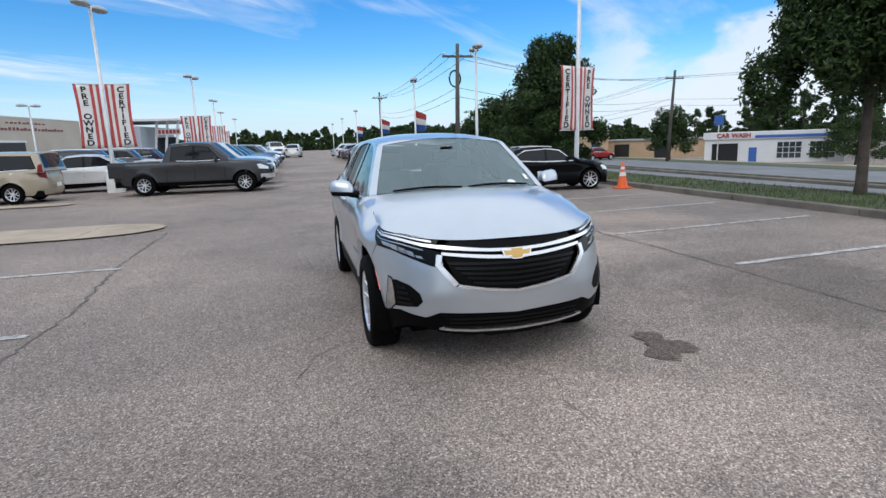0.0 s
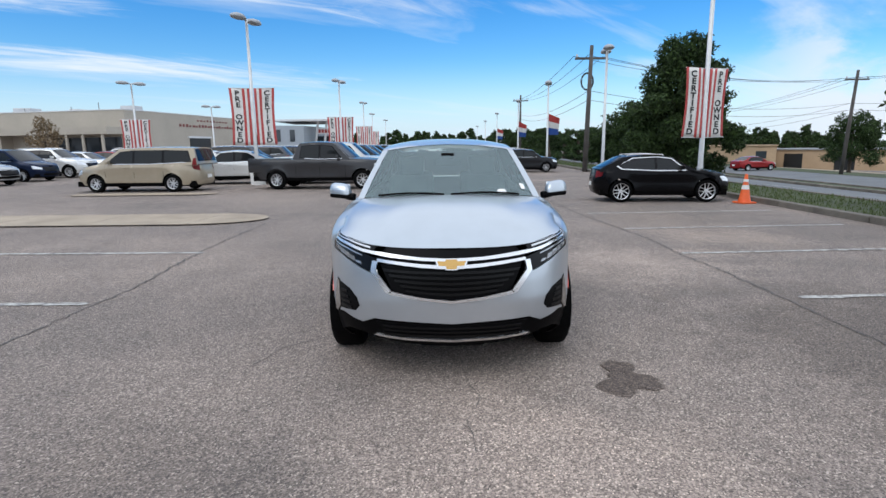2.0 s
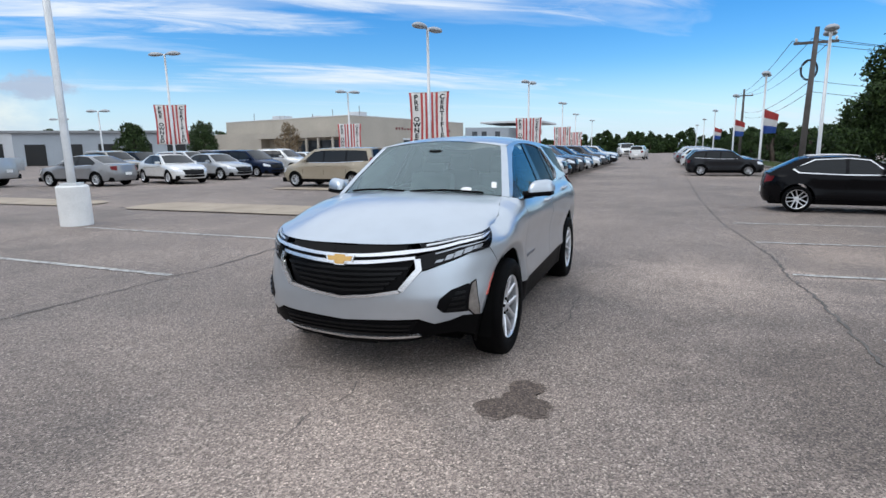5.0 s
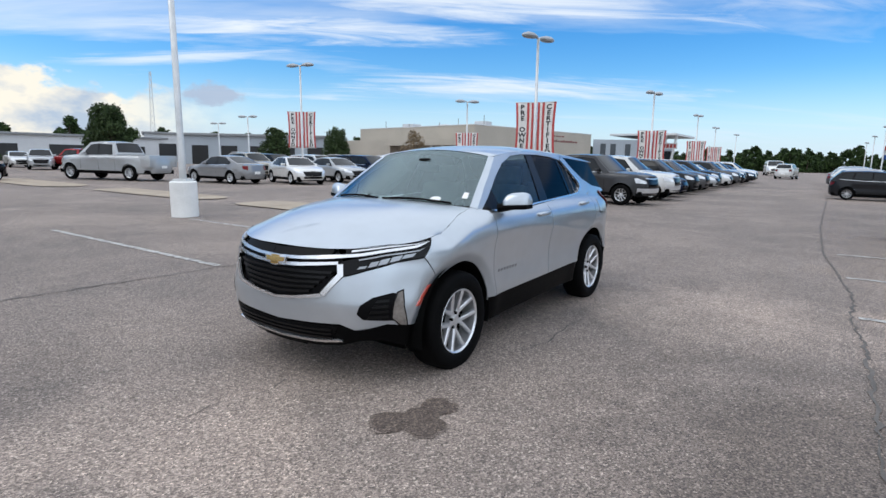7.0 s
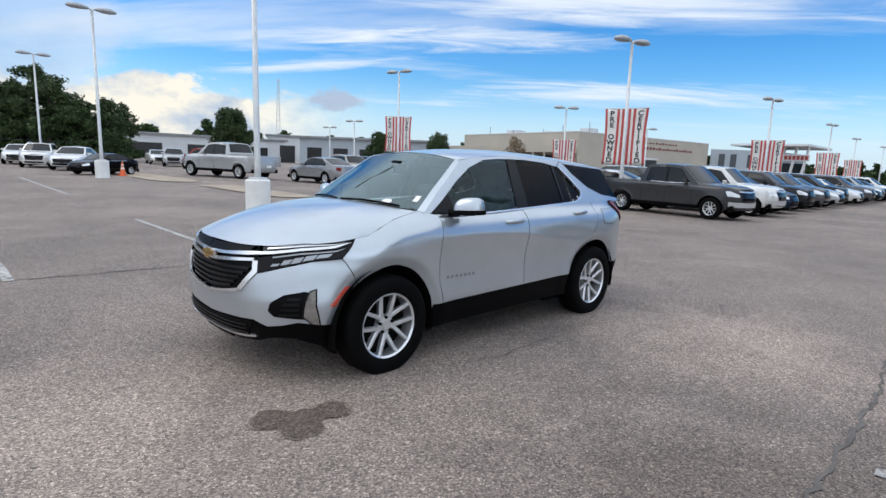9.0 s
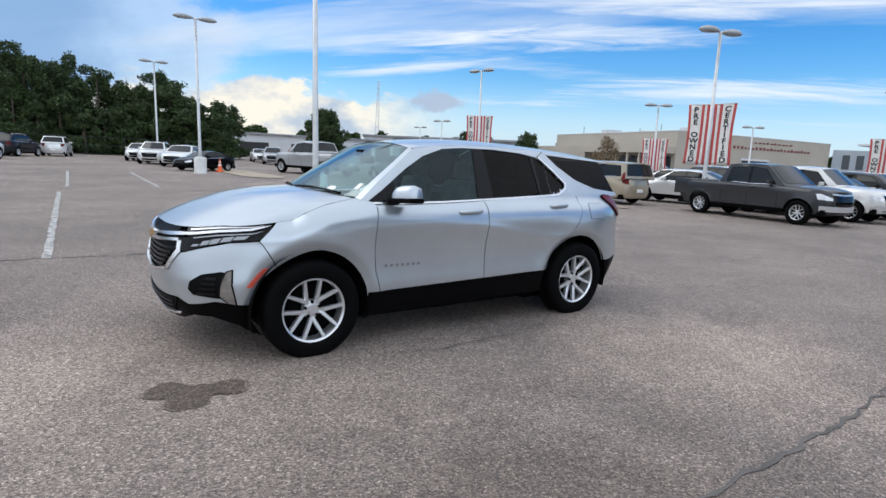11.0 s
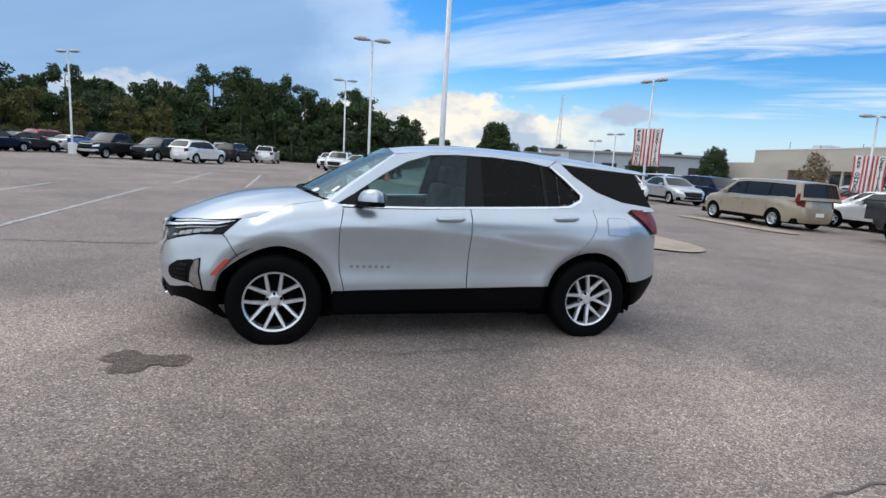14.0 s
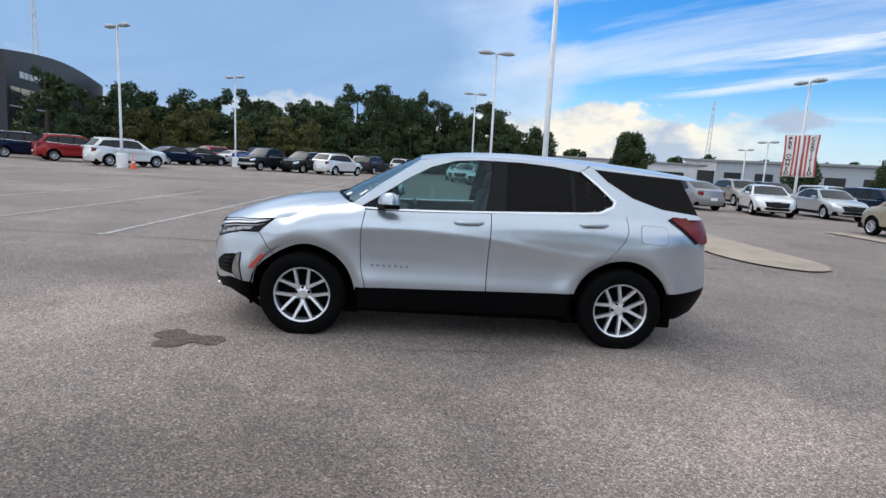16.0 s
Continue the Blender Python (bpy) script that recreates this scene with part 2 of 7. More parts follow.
def lot_paint():
    """Paint of the parked cars: the colour is the object's own."""
    m = material("lot_car_paint", (0.5, 0.5, 0.5), 0.2, 0.3, 0.45, 0.25)
    info = m.node_tree.nodes.new("ShaderNodeObjectInfo")
    # dark paints are the deepest ones, with the thinnest gloss
    lum = ramp_of(m, info.outputs["Color"], [(0.0, (0.10, 0.10, 0.10)), (0.08, (0.32, 0.32, 0.32))])
    base_in(m, lum, "Coat Weight")
    base_in(m, lum, "Specular IOR Level")
    base_in(m, blend(m, "MULTIPLY", 1.0, info.outputs["Color"], ramp_of(m, tex_noise(m, 2.5, 5), [(0.3, (0.9, 0.89, 0.87)), (0.7, (1, 1, 1))])))
    return m


def glass(name, tint, gloss=0.04, ior=1.6, shine=(0.8, 0.8, 0.8)):
    m = bpy.data.materials.new(name)
    m.use_nodes = True
    nt = m.node_tree
    nt.nodes.clear()
    t = nt.nodes.new("ShaderNodeBsdfTransparent")
    t.inputs[0].default_value = (*tint, 1)
    g = nt.nodes.new("ShaderNodeBsdfGlossy")
    g.inputs["Roughness"].default_value = gloss
    g.inputs["Color"].default_value = (*shine, 1)
    fr = nt.nodes.new("ShaderNodeFresnel")
    fr.inputs[0].default_value = ior
    mx = nt.nodes.new("ShaderNodeMixShader")
    nt.links.new(fr.outputs[0], mx.inputs[0])
    nt.links.new(t.outputs[0], mx.inputs[1])
    nt.links.new(g.outputs[0], mx.inputs[2])
    o = nt.nodes.new("ShaderNodeOutputMaterial")
    nt.links.new(mx.outputs[0], o.inputs[0])
    return m


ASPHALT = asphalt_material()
SILVER = car_paint("silver_paint", (0.50, 0.545, 0.59))
LOT_PAINT = lot_paint()
BLACK_PLASTIC = varied("black_plastic", (0.0022, 0.0022, 0.0025), 0.5, 0.2, 6, 300, 0.1)
BLACK_PLASTIC.node_tree.nodes["Principled BSDF"].inputs["Specular IOR Level"].default_value = 0.06
GLOSS_BLACK = material("gloss_black", (0.004, 0.004, 0.005), 0.12, 0, 0.0, 0.18)
SLAT_BLACK = material("slat_black", (0.005, 0.005, 0.0055), 0.3, 0, 0.0, 0.2)
HEAD_GREY = varied("lamp_head_grey", (0.36, 0.38, 0.40), 0.5, 0.15, 4, 60)
GRILLE_BLACK = material("grille_black", (0.003, 0.003, 0.0035), 0.4, 0, 0, 0.08)
CHROME = material("chrome", (0.78, 0.78, 0.79), 0.24, 0.9)
SATIN = material("satin_metal", (0.70, 0.71, 0.73), 0.3, 0.7)
ALLOY = material("alloy", (0.72, 0.73, 0.75), 0.28, 0.7)
GOLD = material("gold_badge", (0.62, 0.38, 0.13), 0.22, 0.8)
RUBBER = varied("tyre_rubber", (0.0028, 0.0028, 0.003), 0.7, 0.3, 8, 200, 0.2)
RUBBER.node_tree.nodes["Principled BSDF"].inputs["Specular IOR Level"].default_value = 0.07
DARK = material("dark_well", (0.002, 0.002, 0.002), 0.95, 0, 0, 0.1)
WINDSHIELD = glass("windshield_glass", (0.66, 0.80, 0.75), 0.03, 2.5, (0.72, 0.88, 0.90))
SIDE_GLASS = glass("side_glass", (0.44, 0.62, 0.62), 0.03, 1.45, (0.7, 0.85, 0.9))
PRIVACY = glass("privacy_glass", (0.035, 0.031, 0.030), 0.03, 1.40, (0.40, 0.38, 0.37))
CAR_GLASS = material("dark_car_glass", (0.008, 0.010, 0.011), 0.04, 0, 0.0, 0.34)
LAMP_GLASS = varied("lamp_glass", (0.22, 0.195, 0.175), 0.1, 0.5, 9, 60, 0.3)
SEGMENT = material("lamp_segment", (0.30, 0.31, 0.33), 0.12, 0.5, 0.6)
LETTER = material("door_letter", (0.30, 0.31, 0.33), 0.3, 0.8)
TAIL_RED = material("tail_red", (0.15, 0.006, 0.008), 0.3, 0, 0.0, 0.2)
AMBER = material("side_marker_red", (0.60, 0.09, 0.06), 0.3, 0, 0.6)
INTERIOR = varied("interior_grey", (0.2, 0.2, 0.2), 0.8, 0.2, 6, 150)
SEAT_CLOTH = varied("seat_cloth", (0.24, 0.24, 0.235), 0.9, 0.25, 8, 250)
WHITE_PAINT = varied("white_paint", (0.78, 0.78, 0.76), 0.6, 0.12, 2, 40)
LINE_PAINT = material("line_paint", (0.5, 0.49, 0.46), 0.8)
worn = ramp_of(LINE_PAINT, tex_noise(LINE_PAINT, 9.0, 8, 0.7), [(0.40, (0.20, 0.185, 0.175)), (0.56, (0.52, 0.505, 0.475))])
base_in(LINE_PAINT, blend(LINE_PAINT, "MULTIPLY", 0.5, worn, ramp_of(LINE_PAINT, tex_noise(LINE_PAINT, 120.0, 2), [(0.35, (0.6, 0.6, 0.6)), (0.65, (1.1, 1.1, 1.1))])))
POLE_METAL = varied("pole_metal", (0.62, 0.63, 0.63), 0.45, 0.12, 3, 50, 0.05, 0.3)
CONCRETE = varied("concrete", (0.37, 0.30, 0.225), 0.85, 0.25, 1.2, 45, 0.3)
KERB = varied("kerb_concrete", (0.16, 0.14, 0.115), 0.9, 0.4, 1.5, 45, 0.3)
ROAD = varied("road_asphalt", (0.145, 0.15, 0.155), 0.85, 0.2, 0.4, 60, 0.3)
GRASS_SOIL = varied("grass_soil", (0.055, 0.068, 0.024), 0.95, 0.45, 0.9, 25, 0.5)
GRASS = varied("grass_blades", (0.075, 0.108, 0.026), 0.8, 0.4, 0.7, 20, 0.2)
BEIGE_WALL = varied("beige_stucco", (0.43, 0.39, 0.33), 0.85, 0.1, 0.25, 20)
BLUE_WALL = varied("blue_grey_panel", (0.36, 0.40, 0.44), 0.6, 0.08, 0.3, 20)
WHITE_WALL = varied("white_metal_wall", (0.62, 0.63, 0.64), 0.6, 0.1, 0.3, 20)
TAN_WALL = varied("tan_wall", (0.42, 0.30, 0.19), 0.85, 0.15, 0.4, 20)
DARK_WALL = varied("dark_wall", (0.02, 0.022, 0.025), 0.5, 0.2, 0.5, 20)
ROOF_GREY = varied("roof_grey", (0.25, 0.26, 0.27), 0.8, 0.2, 0.5, 15)
OPENING = material("dark_opening", (0.012, 0.013, 0.014), 0.35)
WINDOW = material("building_glass", (0.03, 0.04, 0.05), 0.06, 0, 0.4)
RED_SIGN = material("red_sign", (0.30, 0.045, 0.04), 0.6)
RUST_SIGN = varied("weathered_red_letters", (0.20, 0.055, 0.05), 0.7, 0.3, 4, 60)
BLUE_SIGN = material("blue_sign", (0.03, 0.10, 0.35), 0.5)
BLACK_INK = material("black_ink", (0.012, 0.012, 0.012), 0.7)
BANNER_RED = varied("banner_red", (0.50, 0.075, 0.07), 0.75, 0.12, 3, 80, 0.1)
BANNER_WHITE = varied("banner_white", (0.74, 0.72, 0.69), 0.75, 0.08, 3, 80, 0.1)
ORANGE = varied("cone_orange", (0.80, 0.13, 0.03), 0.5, 0.15, 8, 60)
BARK = varied("bark", (0.085, 0.065, 0.05), 0.95, 0.4, 5, 50, 0.8)
WOOD_POLE = varied("wood_pole", (0.095, 0.085, 0.078), 0.9, 0.3, 2, 40, 0.5)
CABLE = material("cable_black", (0.01, 0.01, 0.01), 0.6)
CRACK = material("crack_tar", (0.10, 0.09, 0.084), 0.9)
SEAM = varied("worn_seam", (0.125, 0.113, 0.104), 0.9, 0.4, 3, 80, 0.3)
STAIN = asphalt_material("damp_stain", (0.42, 0.39, 0.37))
STAIN_EDGE = asphalt_material("damp_stain_edge", (0.70, 0.68, 0.67))


def leaves(name, dark, light):
    m = material(name, dark, 0.6)
    nt = m.node_tree
    g = nt.nodes.new("ShaderNodeNewGeometry")
    base_in(m, ramp_of(m, g.outputs["Random Per Island"], [(0.0, dark), (0.6, tuple((a + b) / 2 for a, b in zip(dark, light))), (1.0, light)]))
    m.node_tree.nodes["Principled BSDF"].inputs["Specular IOR Level"].default_value = 0.25
    return m


LEAF_DARK = leaves("oak_leaves", (0.012, 0.026, 0.008), (0.055, 0.095, 0.025))
LEAF_MID = leaves("wood_leaves", (0.018, 0.034, 0.012), (0.072, 0.112, 0.038))
LEAF_OLIVE = leaves("olive_leaves", (0.05, 0.055, 0.014), (0.14, 0.13, 0.04))
LEAF_DRY = leaves("dry_leaves", (0.12, 0.09, 0.05), (0.28, 0.2, 0.12))


# ---- mesh helpers ----
def mesh_of(name, bm, mat, smooth=False):
    me = bpy.data.meshes.new(name)
    bm.normal_update()
    bm.to_mesh(me)
    bm.free()
    me.materials.append(mat)
    if smooth:
        for p in me.polygons:
            p.use_smooth = True
    return me


def part(name, bm, mat, parent=None, label="", smooth=False, m=None):
    ob = new(name, bm if isinstance(bm, bpy.types.Mesh) else mesh_of(name, bm, mat, smooth))
    if parent:
        ob.parent = parent
    if m is not None:
        ob.matrix_basis = m
    if label:
        ob["label"] = label
    return ob


def empty(name, m, label, category, group="", kind=""):
    ob = new(name)
    ob.empty_display_size = 0.2
    ob.matrix_basis = m
    return tagged(ob, label, category, group, kind)


def box(bm, x0, x1, y0, y1, z0, z1, bevel=0.0, m=None):
    r = bmesh.ops.create_cube(bm, size=1)
    mt = Matrix.Translation(((x0 + x1) / 2, (y0 + y1) / 2, (z0 + z1) / 2)) @ Matrix.Diagonal((x1 - x0, y1 - y0, z1 - z0, 1))
    bmesh.ops.transform(bm, matrix=mt, verts=r["verts"])
    if bevel:
        es = list({e for v in r["verts"] for e in v.link_edges})
        out = bmesh.ops.bevel(bm, geom=es, offset=bevel, segments=2, affect="EDGES", profile=0.6)
        vs = list({v for f in out["faces"] for v in f.verts} | {v for v in r["verts"] if v.is_valid})
    else:
        vs = r["verts"]
    if m is not None:
        bmesh.ops.transform(bm, matrix=m, verts=vs)
    return vs


def boxed(*a, **k):
    bm = bmesh.new()
    box(bm, *a, **k)
    return bm


def tube(bm, pts, radii, sides=10, cap=True):
    """A tapered tube along a list of points."""
    rings = []
    for i, p in enumerate(pts):
        p = Vector(p)
        d = (Vector(pts[min(i + 1, len(pts) - 1)]) - Vector(pts[max(i - 1, 0)])).normalized()
        a = d.orthogonal().normalized() if abs(d.z) < 0.95 else Vector((1, 0, 0))
        a = (a - d * a.dot(d)).normalized()
        b = d.cross(a)
        r = radii[i] if hasattr(radii, "__len__") else radii
        rings.append([bm.verts.new(p + r * (a * math.cos(k) + b * math.sin(k))) for k in (2 * math.pi * j / sides for j in range(sides))])
    for r0, r1 in zip(rings, rings[1:]):
        for j in range(sides):
            bm.faces.new((r0[j], r0[(j + 1) % sides], r1[(j + 1) % sides], r1[j]))
    if cap:
        bm.faces.new(rings[0][::-1])
        bm.faces.new(rings[-1])
    return rings


def lathe(bm, profile, sides=32, axis="x", at=(0, 0, 0)):
    """Turns (radius, along) points about an axis; the profile is open."""
    rings = []
    for r, a in profile:
        ring = []
        for j in range(sides):
            k = 2 * math.pi * j / sides
            p = (a, r * math.cos(k), r * math.sin(k)) if axis == "x" else (r * math.cos(k), r * math.sin(k), a)
            ring.append(bm.verts.new(Vector(p) + Vector(at)))
        rings.append(ring)
    for r0, r1 in zip(rings, rings[1:]):
        for j in range(sides):
            bm.faces.new((r0[j], r1[j], r1[(j + 1) % sides], r0[(j + 1) % sides]))
    bmesh.ops.recalc_face_normals(bm, faces=bm.faces[:])
    return rings


def sheet(bm, rows):
    """Quads over a grid of points."""
    vs = [[bm.verts.new(p) for p in row] for row in rows]
    for r0, r1 in zip(vs, vs[1:]):
        for a, b, c, d in zip(r0, r0[1:], r1[1:], r1):
            if (a.co - d.co).length < 1e-6 and (b.co - c.co).length < 1e-6:
                continue
            bm.faces.new((a, b, c, d))
    return vs


def curve(pts, soft=0.0):
    """A function through (x, y) points, softened over that width."""
    xs, ys = [p[0] for p in pts], [p[1] for p in pts]
    g = np.linspace(xs[0] - 0.2, xs[-1] + 0.2, 600)
    v = np.interp(g, xs, ys)
    if soft:
        h = g[1] - g[0]
        n = max(1, int(3 * soft / h))
        k = np.exp(-0.5 * (np.arange(-n, n + 1) * h / soft) ** 2)
        v = np.convolve(np.pad(v, n, mode="edge"), k / k.sum(), mode="valid")
    return lambda x: float(np.interp(x, g, v))


# ---- ground ----
def lie(x, y):
    """Height of the land: the lot is level, and it falls a little beyond the verge."""
    return -0.08 * max(0.0, min(x, 22) - 10.6) - 0.065 * max(0.0, min(x, 78) - 29.0) - 0.004


xs = [-1500, -300, -120, -60, -20, -5, 0, 5, 7.9, 10.6, 17, 22, 29, 45, 62, 78, 150, 400, 1500]
ys = [-1500, -300, -80, -20, -5, 0, 5, 20, 60, 120, 300, 1500]
bm = bmesh.new()
sheet(bm, [[Vector((x, y, lie(x, y))) for y in ys] for x in xs])
bmesh.ops.recalc_face_normals(bm, faces=bm.faces[:])
if bm.faces[:][0].normal.z < 0:
    bmesh.ops.reverse_faces(bm, faces=bm.faces[:])
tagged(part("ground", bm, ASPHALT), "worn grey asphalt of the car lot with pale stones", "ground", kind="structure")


def strip(name, x0, x1, y0, y1, z, mat, label, category, n=24):
    bm = bmesh.new()
    sheet(bm, [[Vector((x, y, lie(x, y) + z)) for x in (x0, x1)] for y in np.linspace(y0, y1, n)])
    bmesh.ops.recalc_face_normals(bm, faces=bm.faces[:])
    for f in bm.faces:
        if f.normal.z < 0:
            f.normal_flip()
    return tagged(part(name, bm, mat), label, category, kind="structure")


strip("road", 10.55, 17.2, -150, 420, 0.012, ROAD, "grey asphalt road beside the lot", "road")
strip("road", 22.0, 29.0, -150, 420, 0.012, ROAD, "far carriageway of the grey road", "road")
strip("far_lawn", 29.0, 52.0, -150, 420, 0.03, GRASS_SOIL, "grass beyond the road", "grass")
strip("median", 17.2, 22.0, -150, 420, 0.05, GRASS_SOIL, "grass strip between the carriageways", "grass")
strip("forecourt", 52.0, 76.0, 20, 90, 0.03, CONCRETE, "pale concrete forecourt", "pavement")
strip("verge_soil", 8.32, 10.5, -150, 420, 0.10, GRASS_SOIL, "soil of the grass verge", "grass")
for x0, x1, nm in ((8.10, 8.32, "kerb"), (10.44, 10.60, "kerb"), (17.1, 17.3, "kerb"), (21.9, 22.1, "kerb")):
    bm = bmesh.new()
    z = lie(x0, 0)
    y = -40.0
    while y < 130:
        box(bm, x0 + random.uniform(-0.008, 0.008), x1, y + 0.008, y + 2.99, z - 0.1, z + 0.13 + random.uniform(-0.006, 0.006), 0.02)
        y += 3.0
    tagged(part(nm, bm, KERB), "weathered dark concrete kerb along the verge", "kerb", kind="structure")
# lane dashes and edge line of the road
for k in range(24):
    y = -20 + 9 * k
    bm = boxed(13.75, 13.87, y, y + 3.0, -0.001, 0.004)
    for v in bm.verts:
        v.co.z += lie(v.co.x, 0) + 0.014
    tagged(part("lane_dash", bm, LINE_PAINT), "white painted dash on the road", "road marking", "lane dashes", "structure")

# grass of the verge
rng = random.Random(4)
vs, fs = [], []
for k in range(16000):
    y = -8 + 60 * rng.random() ** 1.6
    x = rng.uniform(8.3, 10.45)
    h, a, w = rng.uniform(0.03, 0.11), rng.uniform(0, 6.28), rng.uniform(0.006, 0.014)
    c, s_ = math.cos(a) * w, math.sin(a) * w
    lx, ly = rng.uniform(-0.03, 0.03), rng.uniform(-0.03, 0.03)
    n = len(vs)
    vs += [(x - c, y - s_, 0.09), (x + c, y + s_, 0.09), (x + lx, y + ly, 0.10 + h)]
    fs.append((n, n + 1, n + 2))
me = bpy.data.meshes.new("grass")
me.from_pydata(vs, [], fs)
me.materials.append(GRASS)
tagged(new("grass", me), "short green grass on the verge", "grass", kind="stuff")


def line(x0, x1, y, rise=0.0, w=0.10, ragged=0.012):
    """A worn painted line along x; rise: how far its far end is turned to +y."""
    r = random.Random(int(y * 100) + int(x0 * 10))
    n = 40
    top = [(x0 + (x1 - x0) * i / n, y + rise * i / n + w / 2 + r.uniform(-ragged, ragged)) for i in range(n + 1)]
    low = [(x, yt - w + r.uniform(-ragged, ragged)) for x, yt in top]
    bm = bmesh.new()
    sheet(bm, [[Vector((*a, 0.0035)), Vector((*b, 0.0035))] for a, b in zip(top, low)])
    bmesh.ops.recalc_face_normals(bm, faces=bm.faces[:])
    for f in bm.faces:
        if f.normal.z < 0:
            f.normal_flip()
    return tagged(part("bay_line", bm, LINE_PAINT), "worn white painted bay line on asphalt", "bay line", "bay lines", "structure")


for y, far in ((-10.9, -14.5), (-8.2, -14.5), (-5.55, -14.5), (-2.95, -14.5), (-0.22, -9.2), (2.6, -9.2)):
    line(-3.7, far, y, 0.02 * (-3.7 - far))
for y, near in ((-0.23, 3.58), (2.17, 3.38), (4.6, 3.3), (7.0, 3.2)):
    line(near, 7.5, y, 0.22)
for y in (-5.0, -2.5, 0.1):
    line(-16.8, -27.5, y, 0.2)


def ribbon(name, pts, w, mat, label, category, seed, jag=0.03, z=0.002):
    r = random.Random(seed)
    fine = []
    for a, b in zip(pts, pts[1:]):
        n = max(2, int(math.dist(a, b) / 0.08))
        for i in range(n):
            t = i / n
            fine.append((a[0] + (b[0] - a[0]) * t + r.uniform(-jag, jag), a[1] + (b[1] - a[1]) * t + r.uniform(-jag, jag)))
    bm = bmesh.new()
    rows = []
    for i, p in enumerate(fine):
        q0, q1 = fine[max(0, i - 1)], fine[min(len(fine) - 1, i + 1)]
        d = Vector((q1[0] - q0[0], q1[1] - q0[1], 0)).normalized()
        nrm = Vector((-d.y, d.x, 0)) * w * r.uniform(0.15, 1.0)
        rows.append([Vector((*p, z)) + nrm, Vector((*p, z)) - nrm])
    sheet(bm, rows)
    for f in bm.faces:
        f.normal_update()
        if f.normal.z < 0:
            f.normal_flip()
    return tagged(part(name, bm, mat), label, category, kind="structure")


ribbon("seam", [(3.45, -9), (3.4, -5), (3.4, -1.5), (3.4, -0.4), (3.4, 1), (3.32, 2.1), (3.35, 3.3), (3.0, 7), (2.85, 12), (2.8, 30)], 0.02, SEAM, "dark cracked seam in the asphalt", "crack", 1, 0.02)
ribbon("seam", [(-3.7, -9), (-3.72, -3), (-3.58, 0.3), (-3.82, 3), (-3.8, 6)], 0.022, SEAM, "dark cracked seam in the asphalt", "crack", 2)
ribbon("crack", [(0.15, -3.1), (0.12, -2.75), (0.2, -2.45), (0.1, -2.2)], 0.004, CRACK, "thin crack in the asphalt", "crack", 3, 0.015)
ribbon("crack", [(1.15, -0.75), (1.22, -0.4), (1.17, 0.1), (1.2, 0.45)], 0.008, CRACK, "thin crack in the asphalt", "crack", 4, 0.012)
ribbon("crack", [(-1.0, -1.3), (-1.3, -1.55), (-1.45, -2.0)], 0.005, CRACK, "thin crack in the asphalt", "crack", 6, 0.015)

# damp stain: three lobes
bm = bmesh.new()
outline = []
for k in range(72):
    a = 2 * math.pi * k / 72
    best = 0
    for lx, ly, r_ in ((1.21, -1.99, 0.115), (1.30, -2.26, 0.125), (1.10, -2.34, 0.125), (1.2, -2.16, 0.11)):
        ox, oy = lx - 1.19, ly + 2.17
        b_ = ox * math.cos(a) + oy * math.sin(a)
        disc = b_ * b_ - (ox * ox + oy * oy) + r_ * r_
        if disc > 0:
            best = max(best, b_ + math.sqrt(disc))
    best *= 1 + 0.05 * math.sin(7 * a + 1) + 0.03 * math.sin(17 * a)
    outline.append((1.19 + best * math.cos(a), -2.17 + best * math.sin(a), 0.002))
mid = bm.verts.new((1.19, -2.17, 0.002))
ring = [bm.verts.new(p) for p in outline]
for a, b in zip(ring, ring[1:] + ring[:1]):
    bm.faces.new((mid, a, b))
stain = tagged(part("stain", bm, STAIN_EDGE), "dark brownish damp stain on the asphalt", "stain", kind="structure")
bm = bmesh.new()
mid = bm.verts.new((1.19, -2.17, 0.005))
ring = [bm.verts.new((1.19 + (x - 1.19) * 0.93, -2.17 + (y + 2.17) * 0.93, 0.005)) for x, y, _ in outline]
for a, b in zip(ring, ring[1:] + ring[:1]):
    bm.faces.new((mid, a, b))
part("stain_core", bm, STAIN, stain, "darker middle of the stain")


def island(pts, z=0.006):
    bm = bmesh.new()
    f = bm.faces.new([bm.verts.new((x, y, 0.0)) for x, y in pts])
    f.normal_update()
    if f.normal.z < 0:
        f.normal_flip()
    bmesh.ops.inset_region(bm, faces=[f], thickness=0.09)
    inner = [g for g in bm.faces if len(g.verts) > 4]
    for v in bm.verts:
        v.co.z = 0.012
    for g in inner:
        for v in g.verts:
            v.co.z = 0.026
    return tagged(part("concrete_island", bm, CONCRETE), "flat pale concrete island flush with the asphalt", "concrete island", "flat concrete islands", "structure")


def rounded(x0, x1, y0, y1):
    ym, r = (y0 + y1) / 2, (y1 - y0) / 2
    return [(x1 - r * 1.6 + 1.6 * r * math.cos(a), ym + r * math.sin(a)) for a in np.linspace(-math.pi / 2, math.pi / 2, 13)] + [(x0 + r * 0.6 + 0.6 * r * math.cos(a), ym + r * math.sin(a)) for a in np.linspace(math.pi / 2, 3 * math.pi / 2, 13)]


